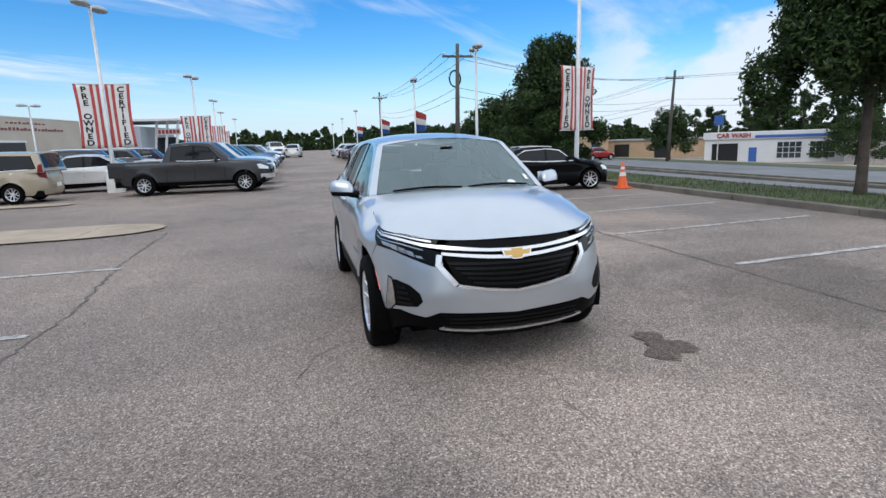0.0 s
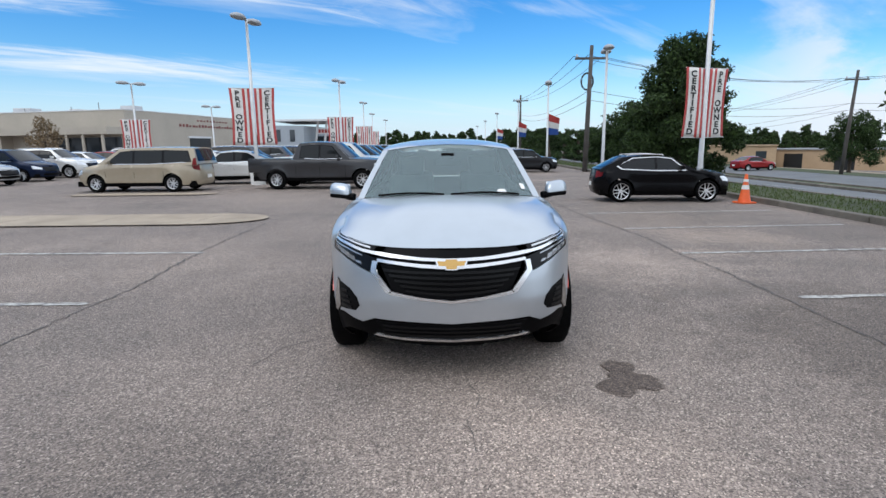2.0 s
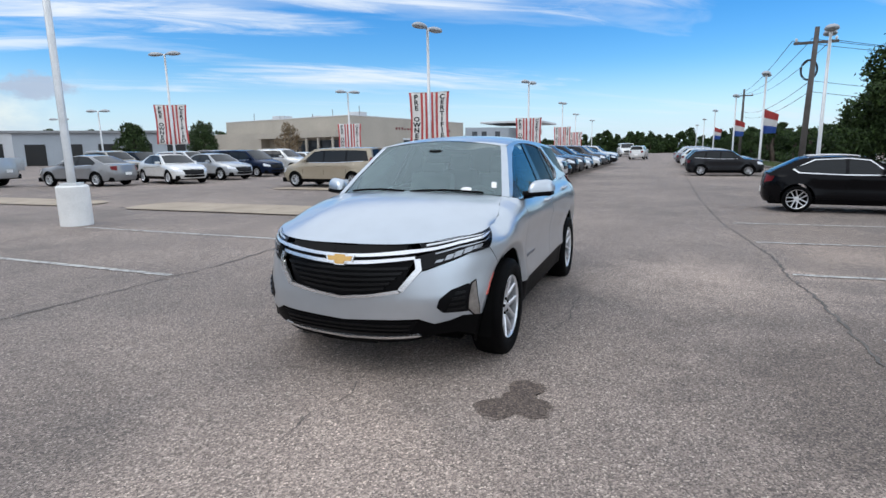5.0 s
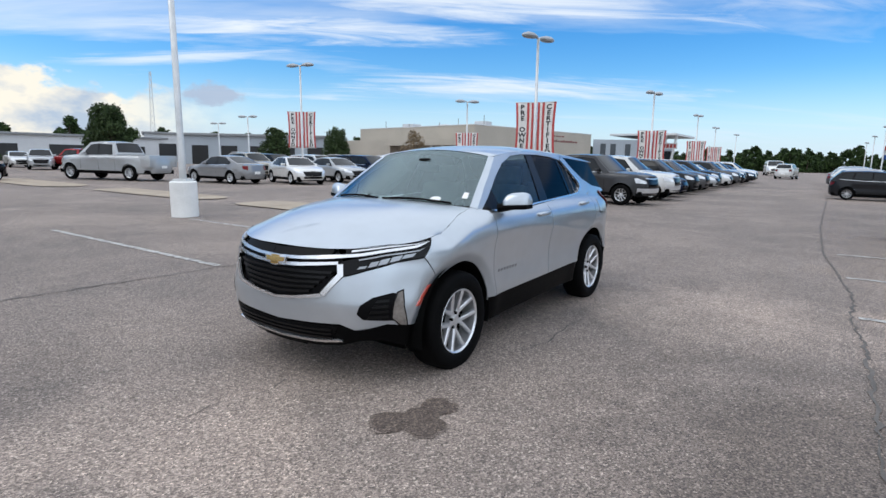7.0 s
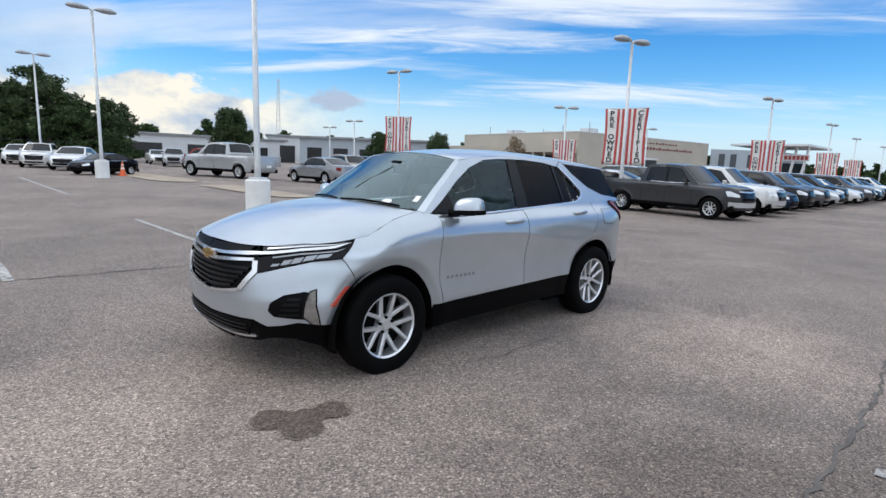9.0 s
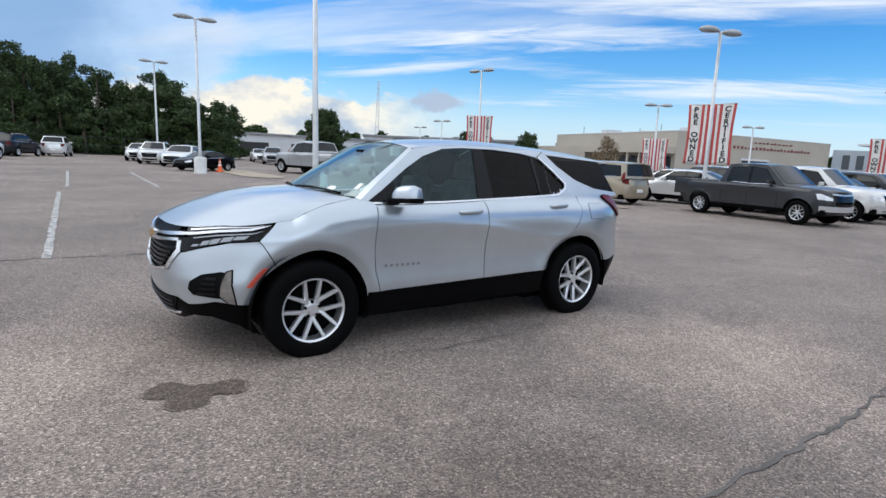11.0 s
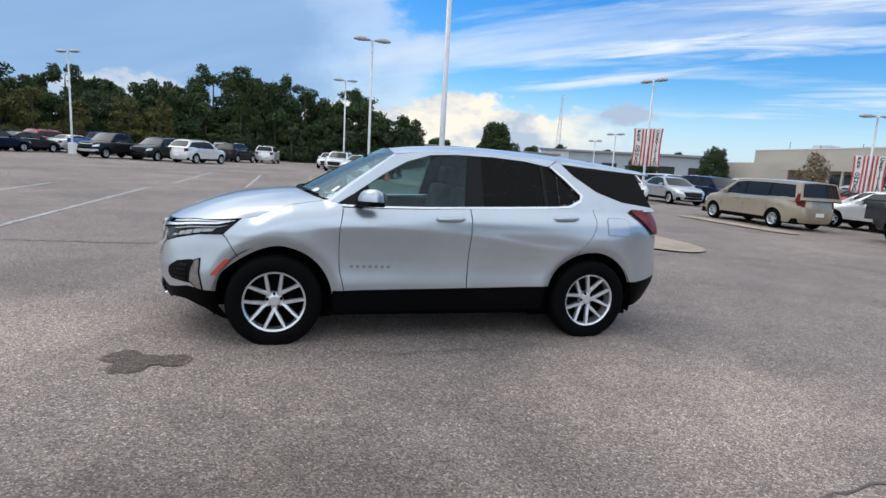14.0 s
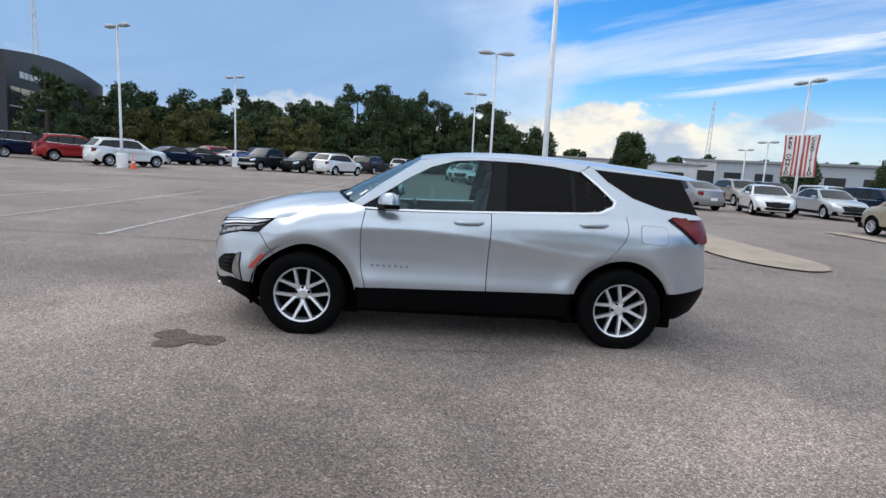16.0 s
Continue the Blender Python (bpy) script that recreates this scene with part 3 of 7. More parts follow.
for p, q in (((-5.4, 5.75), (-5.3, 7.45)), ((-7.6, 5.75), (-7.55, 7.45)), ((-9.7, 5.75), (-9.7, 7.45)), ((-5.3, 6.65), (-4.1, 6.6))):
    ribbon("joint", [p, q], 0.012, CRACK, "dark joint in the concrete island", "crack", 31, 0.008, 0.028)
island(rounded(-12.2, -4.0, 5.7, 7.6))
island(rounded(-21.5, -14.0, 5.8, 7.5))
island(rounded(-34, -24, 5.2, 7.4))
island(rounded(-13.0, -8.0, 13.3, 14.2))


# ---- car shells ----
def clip_cell(poly, x0, x1, y0, y1):
    for axis, lim, keep in ((0, x0, 1), (0, x1, -1), (1, y0, 1), (1, y1, -1)):
        out, n = [], len(poly)
        for i in range(n):
            a, b = poly[i], poly[(i + 1) % n]
            da, db = (a[axis] - lim) * keep, (b[axis] - lim) * keep
            if da >= 0:
                out.append(a)
            if (da > 0 > db) or (da < 0 < db):
                t = da / (da - db)
                out.append((a[0] + t * (b[0] - a[0]), a[1] + t * (b[1] - a[1])))
        poly = out
        if len(poly) < 3:
            return []
    return poly


def panel(surf, poly, cell=(0.06, 0.05), off=0.0, rim=0.015, both=True, bm=None, side=1):
    """Part of a shell inside an outline in its own (u, z); with both, on both flanks. rim: the depth of its turned-in edge."""
    own = bmesh.new() if bm is None else bm
    if sum(a[0] * b[1] - b[0] * a[1] for a, b in zip(poly, poly[1:] + poly[:1])) < 0:
        poly = poly[::-1]
    us, zs = [p[0] for p in poly], [p[1] for p in poly]
    n0, n1 = max(1, round((max(us) - min(us)) / cell[0])), max(1, round((max(zs) - min(zs)) / cell[1]))
    gu, gz = np.linspace(min(us), max(us), n0 + 1), np.linspace(min(zs), max(zs), n1 + 1)
    polys = []
    for a, b in zip(gu, gu[1:]):
        col = clip_cell(poly, a, b, -9, 9)
        if not col:
            continue
        for c, d in zip(gz, gz[1:]):
            q = clip_cell(col, a, b, c, d)
            if q:
                polys.append(q)

    def place(u, z):
        p = surf(u, z)
        if off:
            e = 0.004
            n = (surf(u + e, z) - surf(u - e, z)).cross(surf(u, z + e) - surf(u, z - e)).normalized()
            p = p + n * off
        return p

    for sgn in ((1, -1) if both else (side,)):
        made, key_of, faces = {}, {}, []
        for q in polys:
            vs = []
            for u, z in q:
                k = (round(u, 4), round(z, 4))
                if k not in made:
                    p = place(u, z)
                    made[k] = own.verts.new((p.x * sgn, p.y, p.z))
                    key_of[made[k]] = k
                if not vs or vs[-1] is not made[k]:
                    vs.append(made[k])
            loops, run = [], []
            for v in vs:
                if v in run:
                    k = run.index(v)
                    loops.append(run[k:])
                    run = run[:k]
                run.append(v)
            for loop in loops + [run]:
                if len(loop) > 2 and abs(sum(key_of[a][0] * key_of[b][1] - key_of[b][0] * key_of[a][1] for a, b in zip(loop, loop[1:] + loop[:1]))) > 2e-6:
                    try:
                        faces.append(own.faces.new(loop if sgn > 0 else loop[::-1]))
                    except ValueError:
                        pass
        if rim:
            own.normal_update()
            edges = list({e for f in faces for e in f.edges if len(e.link_faces) == 1 and not all(abs(v.co.x) < 1e-5 for v in e.verts)})
            normal = {v: v.normal.copy() for e in edges for v in e.verts}
            for e in edges:
                e.smooth = False
            r = bmesh.ops.extrude_edge_only(own, edges=edges)
            for v in [g for g in r["geom"] if isinstance(g, bmesh.types.BMVert)]:
                near = min(normal, key=lambda w: (w.co - v.co).length_squared)
                v.co -= normal[near] * rim
    if both:
        bmesh.ops.remove_doubles(own, verts=[v for v in own.verts if abs(v.co.x) < 1e-4], dist=0.0005)
    return own


def pair(name, surf, poly, mat, parent, label="", smooth=False, cell=(0.06, 0.05), off=0.0, rim=0.015):
    """The same panel on either flank, each a part of its own."""
    return [part(name, panel(surf, poly, cell, off, rim, False, None, sgn), mat, parent[k] if isinstance(parent, list) else parent, label, smooth) for k, sgn in enumerate((1, -1))]


class Shell:
    """The lower body of a car: a rounded plan, scaled with height. u runs round it from the middle of the nose, +y is aft."""

    def __init__(self, half, nose, nose_from, tail, tail_from, widths, noses, tails, top, roll=0.085, roll_y=(-1.9, -1.7, -1.0, -0.82), wheels=(), arch=0.44, axle=0.36, nf=3.4, mf=2.6, nr=4.0, mr=2.4, sweep=0.0, crease=None, crease_in=0.015, lip=False):
        self.lip = lip
        self.sweep, self.crease, self.crease_in = sweep, crease, crease_in
        self.half, self.y0, self.y1 = half, nose_from, tail_from
        self.wide, self.nose, self.tail, self.top = widths, noses, tails, top
        self.roll, self.roll_y, self.wheels, self.arch, self.axle = roll, roll_y, wheels, arch, axle
        rows = []
        for th in np.linspace(0, math.pi / 2, 160)[:-1]:
            xh, yh = math.sin(th) ** (2 / nf), math.cos(th) ** (2 / mf)
            rows.append((half * xh, nose_from - (nose_from - nose) * yh, xh, -yh, 0.0))
        for y in np.linspace(nose_from, tail_from, 120):
            rows.append((half, y, 1.0, 0.0, y))
        for th in np.linspace(math.pi / 2, 0, 160)[1:]:
            xh, yh = math.sin(th) ** (2 / nr), math.cos(th) ** (2 / mr)
            rows.append((half * xh, tail_from + (tail - tail_from) * yh, xh, yh, 0.0))
        self.t = np.array(rows)
        d = np.hypot(np.diff(self.t[:, 0]), np.diff(self.t[:, 1]))
        self.s = np.concatenate([[0], np.cumsum(d)])
        self.i_side = self.s[159], self.s[159 + 119]

    def ux(self, x):
        return float(np.interp(x, self.t[:159, 0], self.s[:159]))

    def uy(self, y):
        return float(np.interp(y, self.t[:, 1], self.s))

    def ref_y(self, u):
        return float(np.interp(u, self.s, self.t[:, 1]))

    def __call__(self, u, z):
        w = self.wide(z)
        xh = float(np.interp(u, self.s, self.t[:, 2]))
        yr = float(np.interp(u, self.s, self.t[:, 1]))
        if yr < self.y0:
            y = self.y0 + (self.y0 - self.nose(z)) * float(np.interp(u, self.s, self.t[:, 3]))
        elif yr > self.y1:
            y = self.y1 + (self.tail(z) - self.y1) * float(np.interp(u, self.s, self.t[:, 3]))
        else:
            y = yr
        if yr < self.y0 and self.sweep:
            y += self.sweep * max(0.0, min(1.0, (z - 0.58) / 0.26)) * xh * xh * min(1.0, (self.y0 - yr) / 0.4)
        x = self.half * w * xh
        if self.roll:
            k = max(0.0, min(1.0, (z - (self.top(yr) - 0.13)) / 0.13))
            x -= self.roll * k * k * xh * float(np.interp(yr, self.roll_y, (0.3, 1, 1, 0)))
        if self.crease and xh > 0.8:
            c = self.crease(y)
            k = max(0.0, min(1.0, (c - z) / 0.17))
            g = max(0.0, min(1.0, (z - 0.42) / 0.30))
            x -= self.crease_in * k * k * (3 - 2 * k) * g * g * (3 - 2 * g) * float(np.interp(y, (-1.25, -0.8, 1.0, 1.5), (0, 1, 0.9, 0)))
            x += 0.006 * math.exp(-((z - c) / 0.025) ** 2) * float(np.interp(y, (-1.1, -0.7, 0.8, 1.4), (0, 1, 1, 0)))
        for yw in self.wheels:
            r = math.hypot(y - yw, z - self.axle)
            if xh > 0.6:
                if self.lip:
                    # a tucked-in lip round the opening
                    rc = self.arch + 0.058
                    x += 0.013 * math.exp(-((r - rc) / 0.10) ** 2) if r > rc else 0.013 - 0.5 * (rc - r)
                else:
                    x += 0.018 * math.exp(-((r - self.arch) / 0.05) ** 2)
        return Vector((x, y, z))


def arc(yc, zc, r, a0, a1, n=14):
    return [(yc + r * math.cos(radians(a0 + (a1 - a0) * i / n)), zc + r * math.sin(radians(a0 + (a1 - a0) * i / n))) for i in range(n + 1)]


def wheel_meshes(R, width, rim_r, spokes=5, sides=40, double=True):
    """Tyre, rim and dark brake drum of one wheel about x, outer face to +x."""
    h = width / 2
    bm = bmesh.new()
    lathe(bm, [(rim_r, -h * 0.8), (rim_r + 0.03, -h), (R - 0.035, -h * 1.02), (R - 0.008, -h * 0.85), (R, -h * 0.5), (R, h * 0.5), (R - 0.008, h * 0.85), (R - 0.035, h * 1.02), (rim_r + 0.03, h), (rim_r - 0.005, h * 0.86), (rim_r - 0.012, h * 0.4)], sides)
    tyre = mesh_of("tyre", bm, RUBBER, True)
    bm = bmesh.new()
    lathe(bm, [(rim_r - 0.004, -h * 0.7), (rim_r - 0.014, h * 0.3), (rim_r - 0.017, h * 0.80), (rim_r - 0.004, h * 0.90), (rim_r + 0.004, h * 0.8)], sides)
    lathe(bm, [(0.001, h * 0.60), (0.034, h * 0.60), (0.036, h * 0.55), (0.065, h * 0.5), (0.07, h * 0.1)], 20)
    for k in range(spokes):
        base = 2 * math.pi * (k + 0.25) / spokes
        c0, s0 = math.cos(base), math.sin(base)
        if double:
            # a pair of slim, nearly parallel spokes round each wheel nut
            runs = [[(0.030, d * 0.028, 0.019, h * 0.50), (0.075, d * 0.041, 0.0165, h * 0.58), (rim_r - 0.014, d * 0.062, 0.0135, h * 0.84)] for d in (-1, 1)]
        else:
            runs = [[(0.05, 0.0, 0.03, h * 0.56), (rim_r - 0.016, 0.0, 0.045, h * 0.80)]]
        for run in runs:
            rings = []
            for r, off, w, x in run:
                rings.append([bm.verts.new((x + dx_, r * c0 - (off + t) * s0, r * s0 + (off + t) * c0)) for t, dx_ in ((-w, -0.010), (-w * 0.6, 0.0), (w * 0.6, 0.0), (w, -0.010), (w * 0.8, -0.045), (-w * 0.8, -0.045))])
            for r0, r1 in zip(rings, rings[1:]):
                for i in range(6):
                    j = (i + 1) % 6
                    bm.faces.new((r0[i], r0[j], r1[j], r1[i]))
    bmesh.ops.recalc_face_normals(bm, faces=bm.faces[:])
    rim = mesh_of("rim", bm, ALLOY, False)
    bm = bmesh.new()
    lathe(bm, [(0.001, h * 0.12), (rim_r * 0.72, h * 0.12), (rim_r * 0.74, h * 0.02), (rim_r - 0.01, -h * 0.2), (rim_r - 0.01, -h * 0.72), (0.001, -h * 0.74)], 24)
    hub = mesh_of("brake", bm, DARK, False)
    nuts = []
    for k in range(5):
        a = 2 * math.pi * (k + 0.25) / 5
        bm = bmesh.new()
        lathe(bm, [(0.001, h * 0.63), (0.011, h * 0.62), (0.012, h * 0.4)], 8, "x", (0, 0.055 * math.cos(a), 0.055 * math.sin(a)))
        nuts.append(mesh_of("wheel_nut", bm, DARK, False))
    return tyre, rim, hub, *nuts


def add_wheels(car, R, width, rim_r, track, ys, meshes):
    for y in ys:
        for sgn in (1, -1):
            w = new("wheel")
            w.parent = car
            w.matrix_basis = pose(sgn * track, y, R, 0, 0, 0 if sgn > 0 else 180) @ pose(0, 0, 0, 2 + 20 * (y > 0), 0, 0)
            for me in meshes:
                part(me.name, me, None, w)


# ---- the silver crossover ----
suv = empty("crossover_car", pose(0.012, 0.014, -0.028, 0, 0, 0.5), "silver compact crossover with black lower trim, parked on the asphalt", "car")
wide = curve([(0.16, 0.90), (0.28, 0.945), (0.40, 0.962), (0.50, 0.978), (0.60, 0.976), (0.70, 0.980), (0.82, 0.992), (0.93, 1.0), (1.0, 0.993), (1.06, 0.972), (1.10, 0.938), (1.13, 0.895), (1.2, 0.86)], 0.014)
nose = curve([(0.16, -2.08), (0.26, -2.17), (0.36, -2.235), (0.46, -2.25), (0.58, -2.265), (0.72, -2.262), (0.82, -2.25), (0.90, -2.225), (1.0, -2.13)], 0.025)
tail = curve([(0.16, 2.05), (0.35, 2.22), (0.5, 2.30), (0.6, 2.31), (0.8, 2.27), (1.0, 2.25), (1.15, 2.22), (1.25, 2.16)], 0.03)
hood_top = curve([(-2.26, 0.926), (-2.2, 0.936), (-2.05, 0.957), (-1.9, 0.974), (-1.65, 1.0), (-1.5, 1.052), (-1.24, 1.105), (-1.0, 1.145), (-0.8, 1.2), (3, 1.3)], 0.02)
WY = (-1.3625, 1.3625)
S = Shell(0.925, -2.25, -1.25, 2.30, 1.45, wide, nose, tail, hood_top, wheels=WY, sweep=0.11, crease=curve([(-1.3, 0.93), (-0.9, 0.965), (-0.4, 0.975), (0.1, 0.94), (0.6, 0.86), (1.0, 0.81), (1.5, 0.80)], 0.08), lip=True)
X, Y = S.ux, S.uy


def side(pts):
    return [(Y(y), z) for y, z in pts]


ARCH = 0.437
AX = 0.362
# front fender, from the lamp tip along the hood to the door
fender = side([(-1.835, 0.869), (-1.659, 0.693)] + arc(WY[0], AX, ARCH, 131, 8, 20) + [(-0.925, 0.45), (-0.845, 0.455), (-0.885, 0.62), (-0.895, 0.80), (-0.893, 0.95), (-0.868, 1.10), (-0.875, 1.125), (-0.98, 1.145)]) + [(Y(y), hood_top(y)) for y in (-1.0, -1.15, -1.3, -1.45, -1.55, -1.65, -1.758)]
pair("front_fender", S, fender, SILVER, suv, smooth=True, cell=(0.018, 0.018))
# doors
BELT = [(-0.868, 1.105), (-0.6, 1.105), (-0.2, 1.115), (0.19, 1.132)]
door_f = side([(-0.837, 0.455), (0.175, 0.475), (0.176, 0.8), (0.186, 1.132)]) + side(BELT[-2::-1]) + side([(-0.862, 1.09), (-0.887, 0.95), (-0.889, 0.80), (-0.879, 0.62)])
pair("front_door", S, door_f, SILVER, suv, smooth=True, cell=(0.05, 0.025))
knot = curve([(0.80, 1.180), (0.86, 1.245), (0.93, 1.31), (1.0, 1.352), (1.07, 1.368), (1.165, 1.362)], 0.05)
REAR_EDGE = [(knot(z), z) for z in np.linspace(0.805, 1.165, 14)]
rear_arc = arc(WY[1], AX, ARCH, 164, 114.5, 10)
door_r = side([(0.183, 0.475), (0.925, 0.492)] + rear_arc + [(y - 0.003, z) for y, z in REAR_EDGE] + [(1.30, 1.172), (1.0, 1.168), (0.6, 1.155), (0.194, 1.134), (0.184, 0.8)])
pair("rear_door", S, door_r, SILVER, suv, smooth=True, cell=(0.025, 0.018))
# rear quarter, lower part
quarter = side(arc(WY[1], AX, ARCH, 113, 22, 16) + [(1.775, 0.525), (1.95, 0.54), (2.1, 0.56), (2.2, 0.57)]) + [(Y(2.27), 0.58), (Y(2.28), 0.9), (Y(2.2), 1.0), (Y(2.06), 1.16)] + side([(1.80, 1.185), (1.45, 1.19), (1.36, 1.172)] + [(y + 0.003, z) for y, z in REAR_EDGE[::-1]])
pair("rear_quarter", S, quarter, SILVER, suv, smooth=True, cell=(0.02, 0.018))
# tailgate and rear bumper
part("tailgate", panel(S, [(Y(2.27) + 0.012, 0.60), (S.s[-1], 0.60), (S.s[-1], 1.165), (Y(2.2) + 0.14, 1.165), (Y(2.2) + 0.05, 1.0), (Y(2.28) + 0.012, 0.9)]), SILVER, suv, smooth=True)
part("rear_bumper", panel(S, side(arc(WY[1], AX, ARCH, 20, -22, 8) + [(1.82, 0.28), (2.0, 0.30), (2.1, 0.33)]) + [(S.s[-1], 0.33), (S.s[-1], 0.59)] + side([(2.27, 0.573), (2.1, 0.552), (1.95, 0.532), (1.772, 0.518)])), BLACK_PLASTIC, suv, "black plastic rear bumper", True)
# sills
pair("rocker_panel", S, side([(-0.95, 0.262), (0.93, 0.285)] + arc(WY[1], AX, ARCH, 192, 163, 5) + [(0.925, 0.484), (0.18, 0.467), (-0.84, 0.447), (-0.93, 0.443)] + arc(WY[0], AX, ARCH, 9, -18, 5)), BLACK_PLASTIC, suv, "black plastic sill", True, off=-0.006)
# front bumper skin
bumper = [(0, 0.582), (X(0.21), 0.603), (X(0.395), 0.632), (X(0.43), 0.64), (X(0.535), 0.765), (X(0.565), 0.772), (X(0.66), 0.808), (X(0.77), 0.852)] + side([(-1.84, 0.866), (-1.662, 0.69)]) + [(Y(y), z) for y, z in arc(WY[0], AX, ARCH, 132, 171, 8)] + side([(-1.80, 0.432), (-1.92, 0.448), (-2.0, 0.46)]) + [(X(0.70), 0.438), (X(0.62), 0.425), (X(0.53), 0.463), (X(0.25), 0.447), (0, 0.43)]
part("front_bumper", panel(S, bumper, (0.03, 0.025)), SILVER, suv, smooth=True)
# black lower bumper with its grille
part("lower_bumper", panel(S, [(0, 0.425), (X(0.25), 0.441), (X(0.53), 0.457), (X(0.62), 0.419), (X(0.70), 0.431)] + side([(-2.0, 0.452), (-1.92, 0.442), (-1.803, 0.427)] + arc(WY[0], AX, ARCH, 173, 205, 6)) + [(Y(-1.83), 0.21), (Y(-1.90), 0.29), (Y(-2.03), 0.345), (X(0.64), 0.345), (X(0.52), 0.305), (X(0.3), 0.27), (0, 0.26)], off=-0.004), BLACK_PLASTIC, suv, "black plastic lower bumper", True)
part("lower_grille", panel(S, [(0, 0.418), (X(0.25), 0.432), (X(0.52), 0.445), (X(0.46), 0.345), (X(0.25), 0.325), (0, 0.315)], off=0.002, rim=0.03), GRILLE_BLACK, suv, smooth=True)
for k in range(3):
    z0 = 0.342 + 0.026 * k
    part("slat", panel(S, [(0, z0), (X(0.25), z0 + 0.008), (X(0.47), z0 + 0.018), (X(0.475), z0 + 0.03), (X(0.25), z0 + 0.019), (0, z0 + 0.011)], off=0.012), SLAT_BLACK, suv)
part("skid_trim", panel(S, [(0, 0.300), (X(0.3), 0.318), (X(0.50), 0.340), (X(0.545), 0.349), (X(0.52), 0.357), (X(0.3), 0.335), (0, 0.317)], off=0.014), CHROME, suv, "satin silver lower trim strip", True)
part("chin", panel(S, [(0, 0.285), (X(0.24), 0.297), (X(0.22), 0.272), (0, 0.262)], off=0.010), BLACK_PLASTIC, suv, smooth=True)
# main grille
part("grille", panel(S, [(0, 0.922), (X(0.25), 0.932), (X(0.45), 0.942), (X(0.50), 0.87), (X(0.405), 0.648), (X(0.21), 0.612), (0, 0.59)], off=-0.025, rim=0.02), GRILLE_BLACK, suv, "black grille", True)
for k in range(5):
    z0 = 0.622 + 0.036 * k
    w = 0.30 + 0.15 * min(1, k / 4)
    dip = 0.028 * (1 - k / 9)
    part("grille_slat", panel(S, [(0, z0), (X(w / 2), z0 + dip * 0.35), (X(w), z0 + dip), (X(w + 0.01), z0 + dip + 0.017), (X(w / 2), z0 + dip * 0.35 + 0.017), (0, z0 + 0.017)], (0.05, 0.02), off=-0.008, rim=0.02), SLAT_BLACK, suv)
part("upper_grille_mesh", panel(S, [(0, 0.868), (X(0.2), 0.876), (X(0.43), 0.896), (X(0.44), 0.937), (X(0.2), 0.930), (0, 0.921)], off=-0.006), GRILLE_BLACK, suv, smooth=True)
# bright bars, bent up over the lamps
part("chrome_bar", panel(S, [(0, 0.846), (X(0.2), 0.855), (X(0.42), 0.872), (X(0.60), 0.893), (X(0.72), 0.918)] + side([(-1.90, 0.936), (-1.83, 0.956), (-1.79, 0.968), (-1.84, 0.962), (-1.92, 0.948)]) + [(X(0.72), 0.934), (X(0.60), 0.910), (X(0.52), 0.902), (X(0.465), 0.899), (X(0.2), 0.874), (0, 0.866)], (0.04, 0.02), off=0.008), CHROME, suv, "chrome grille bar", True)
part("chrome_bar", panel(S, [(0, 0.800), (X(0.2), 0.812), (X(0.44), 0.836), (X(0.49), 0.842), (X(0.49), 0.860), (X(0.2), 0.834), (0, 0.822)], (0.05, 0.03), off=0.010), CHROME, suv, "chrome grille bar", True)
part("chrome_bar", panel(S, [(0, 0.578), (X(0.21), 0.600), (X(0.418), 0.634), (X(0.40), 0.654), (X(0.20), 0.617), (0, 0.594)], (0.05, 0.03), off=0.010), CHROME, suv, "chrome grille bar", True)
pair("chrome_side", S, [(X(0.402), 0.656), (X(0.432), 0.637), (X(0.536), 0.775), (X(0.520), 0.845), (X(0.485), 0.842), (X(0.500), 0.785)], CHROME, suv, "chrome grille side", True, cell=(0.05, 0.04), off=0.010)
# badge: a plain gold bar with bright edges
badge = part("badge", panel(S, [(0, 0.866), (X(0.044), 0.866), (X(0.046), 0.856), (X(0.106), 0.858), (X(0.092), 0.817), (X(0.042), 0.815), (X(0.038), 0.798), (0, 0.796)], (0.03, 0.02), off=0.022, rim=0.02), CHROME, suv)
part("badge_face", panel(S, [(0, 0.860), (X(0.036), 0.860), (X(0.039), 0.849), (X(0.093), 0.851), (X(0.082), 0.823), (X(0.036), 0.821), (X(0.032), 0.804), (0, 0.802)], (0.03, 0.02), off=0.027, rim=0.006), GOLD, badge, "gold badge face")
# lamps
lamp_low = [(X(0.50), 0.86), (X(0.535), 0.775), (X(0.565), 0.780), (X(0.66), 0.816), (X(0.77), 0.860)] + side([(-1.845, 0.873), (-1.815, 0.905), (-1.765, 0.978), (-1.82, 0.955), (-1.90, 0.930)]) + [(X(0.72), 0.912), (X(0.60), 0.886)]
pair("drl_housing", S, [(X(0.525), 0.905), (X(0.60), 0.914), (X(0.72), 0.938)] + side([(-1.92, 0.952), (-1.85, 0.965), (-1.772, 0.984), (-1.85, 0.980), (-1.9, 0.968)]) + [(X(0.72), 0.966), (X(0.60), 0.950), (X(0.51), 0.936)], GLOSS_BLACK, suv, smooth=True, cell=(0.05, 0.02), off=-0.002)
pair("drl_strip", S, [(X(0.55), 0.918), (X(0.72), 0.945)] + side([(-1.9, 0.957), (-1.83, 0.970), (-1.9, 0.962)]) + [(X(0.72), 0.953), (X(0.55), 0.928)], SATIN, suv, "clear daytime light strip", cell=(0.05, 0.02), off=0.004)
lamp = pair("headlamp", S, lamp_low, GLOSS_BLACK, suv, "black headlamp under clear cover", True, cell=(0.05, 0.03), off=0.0)
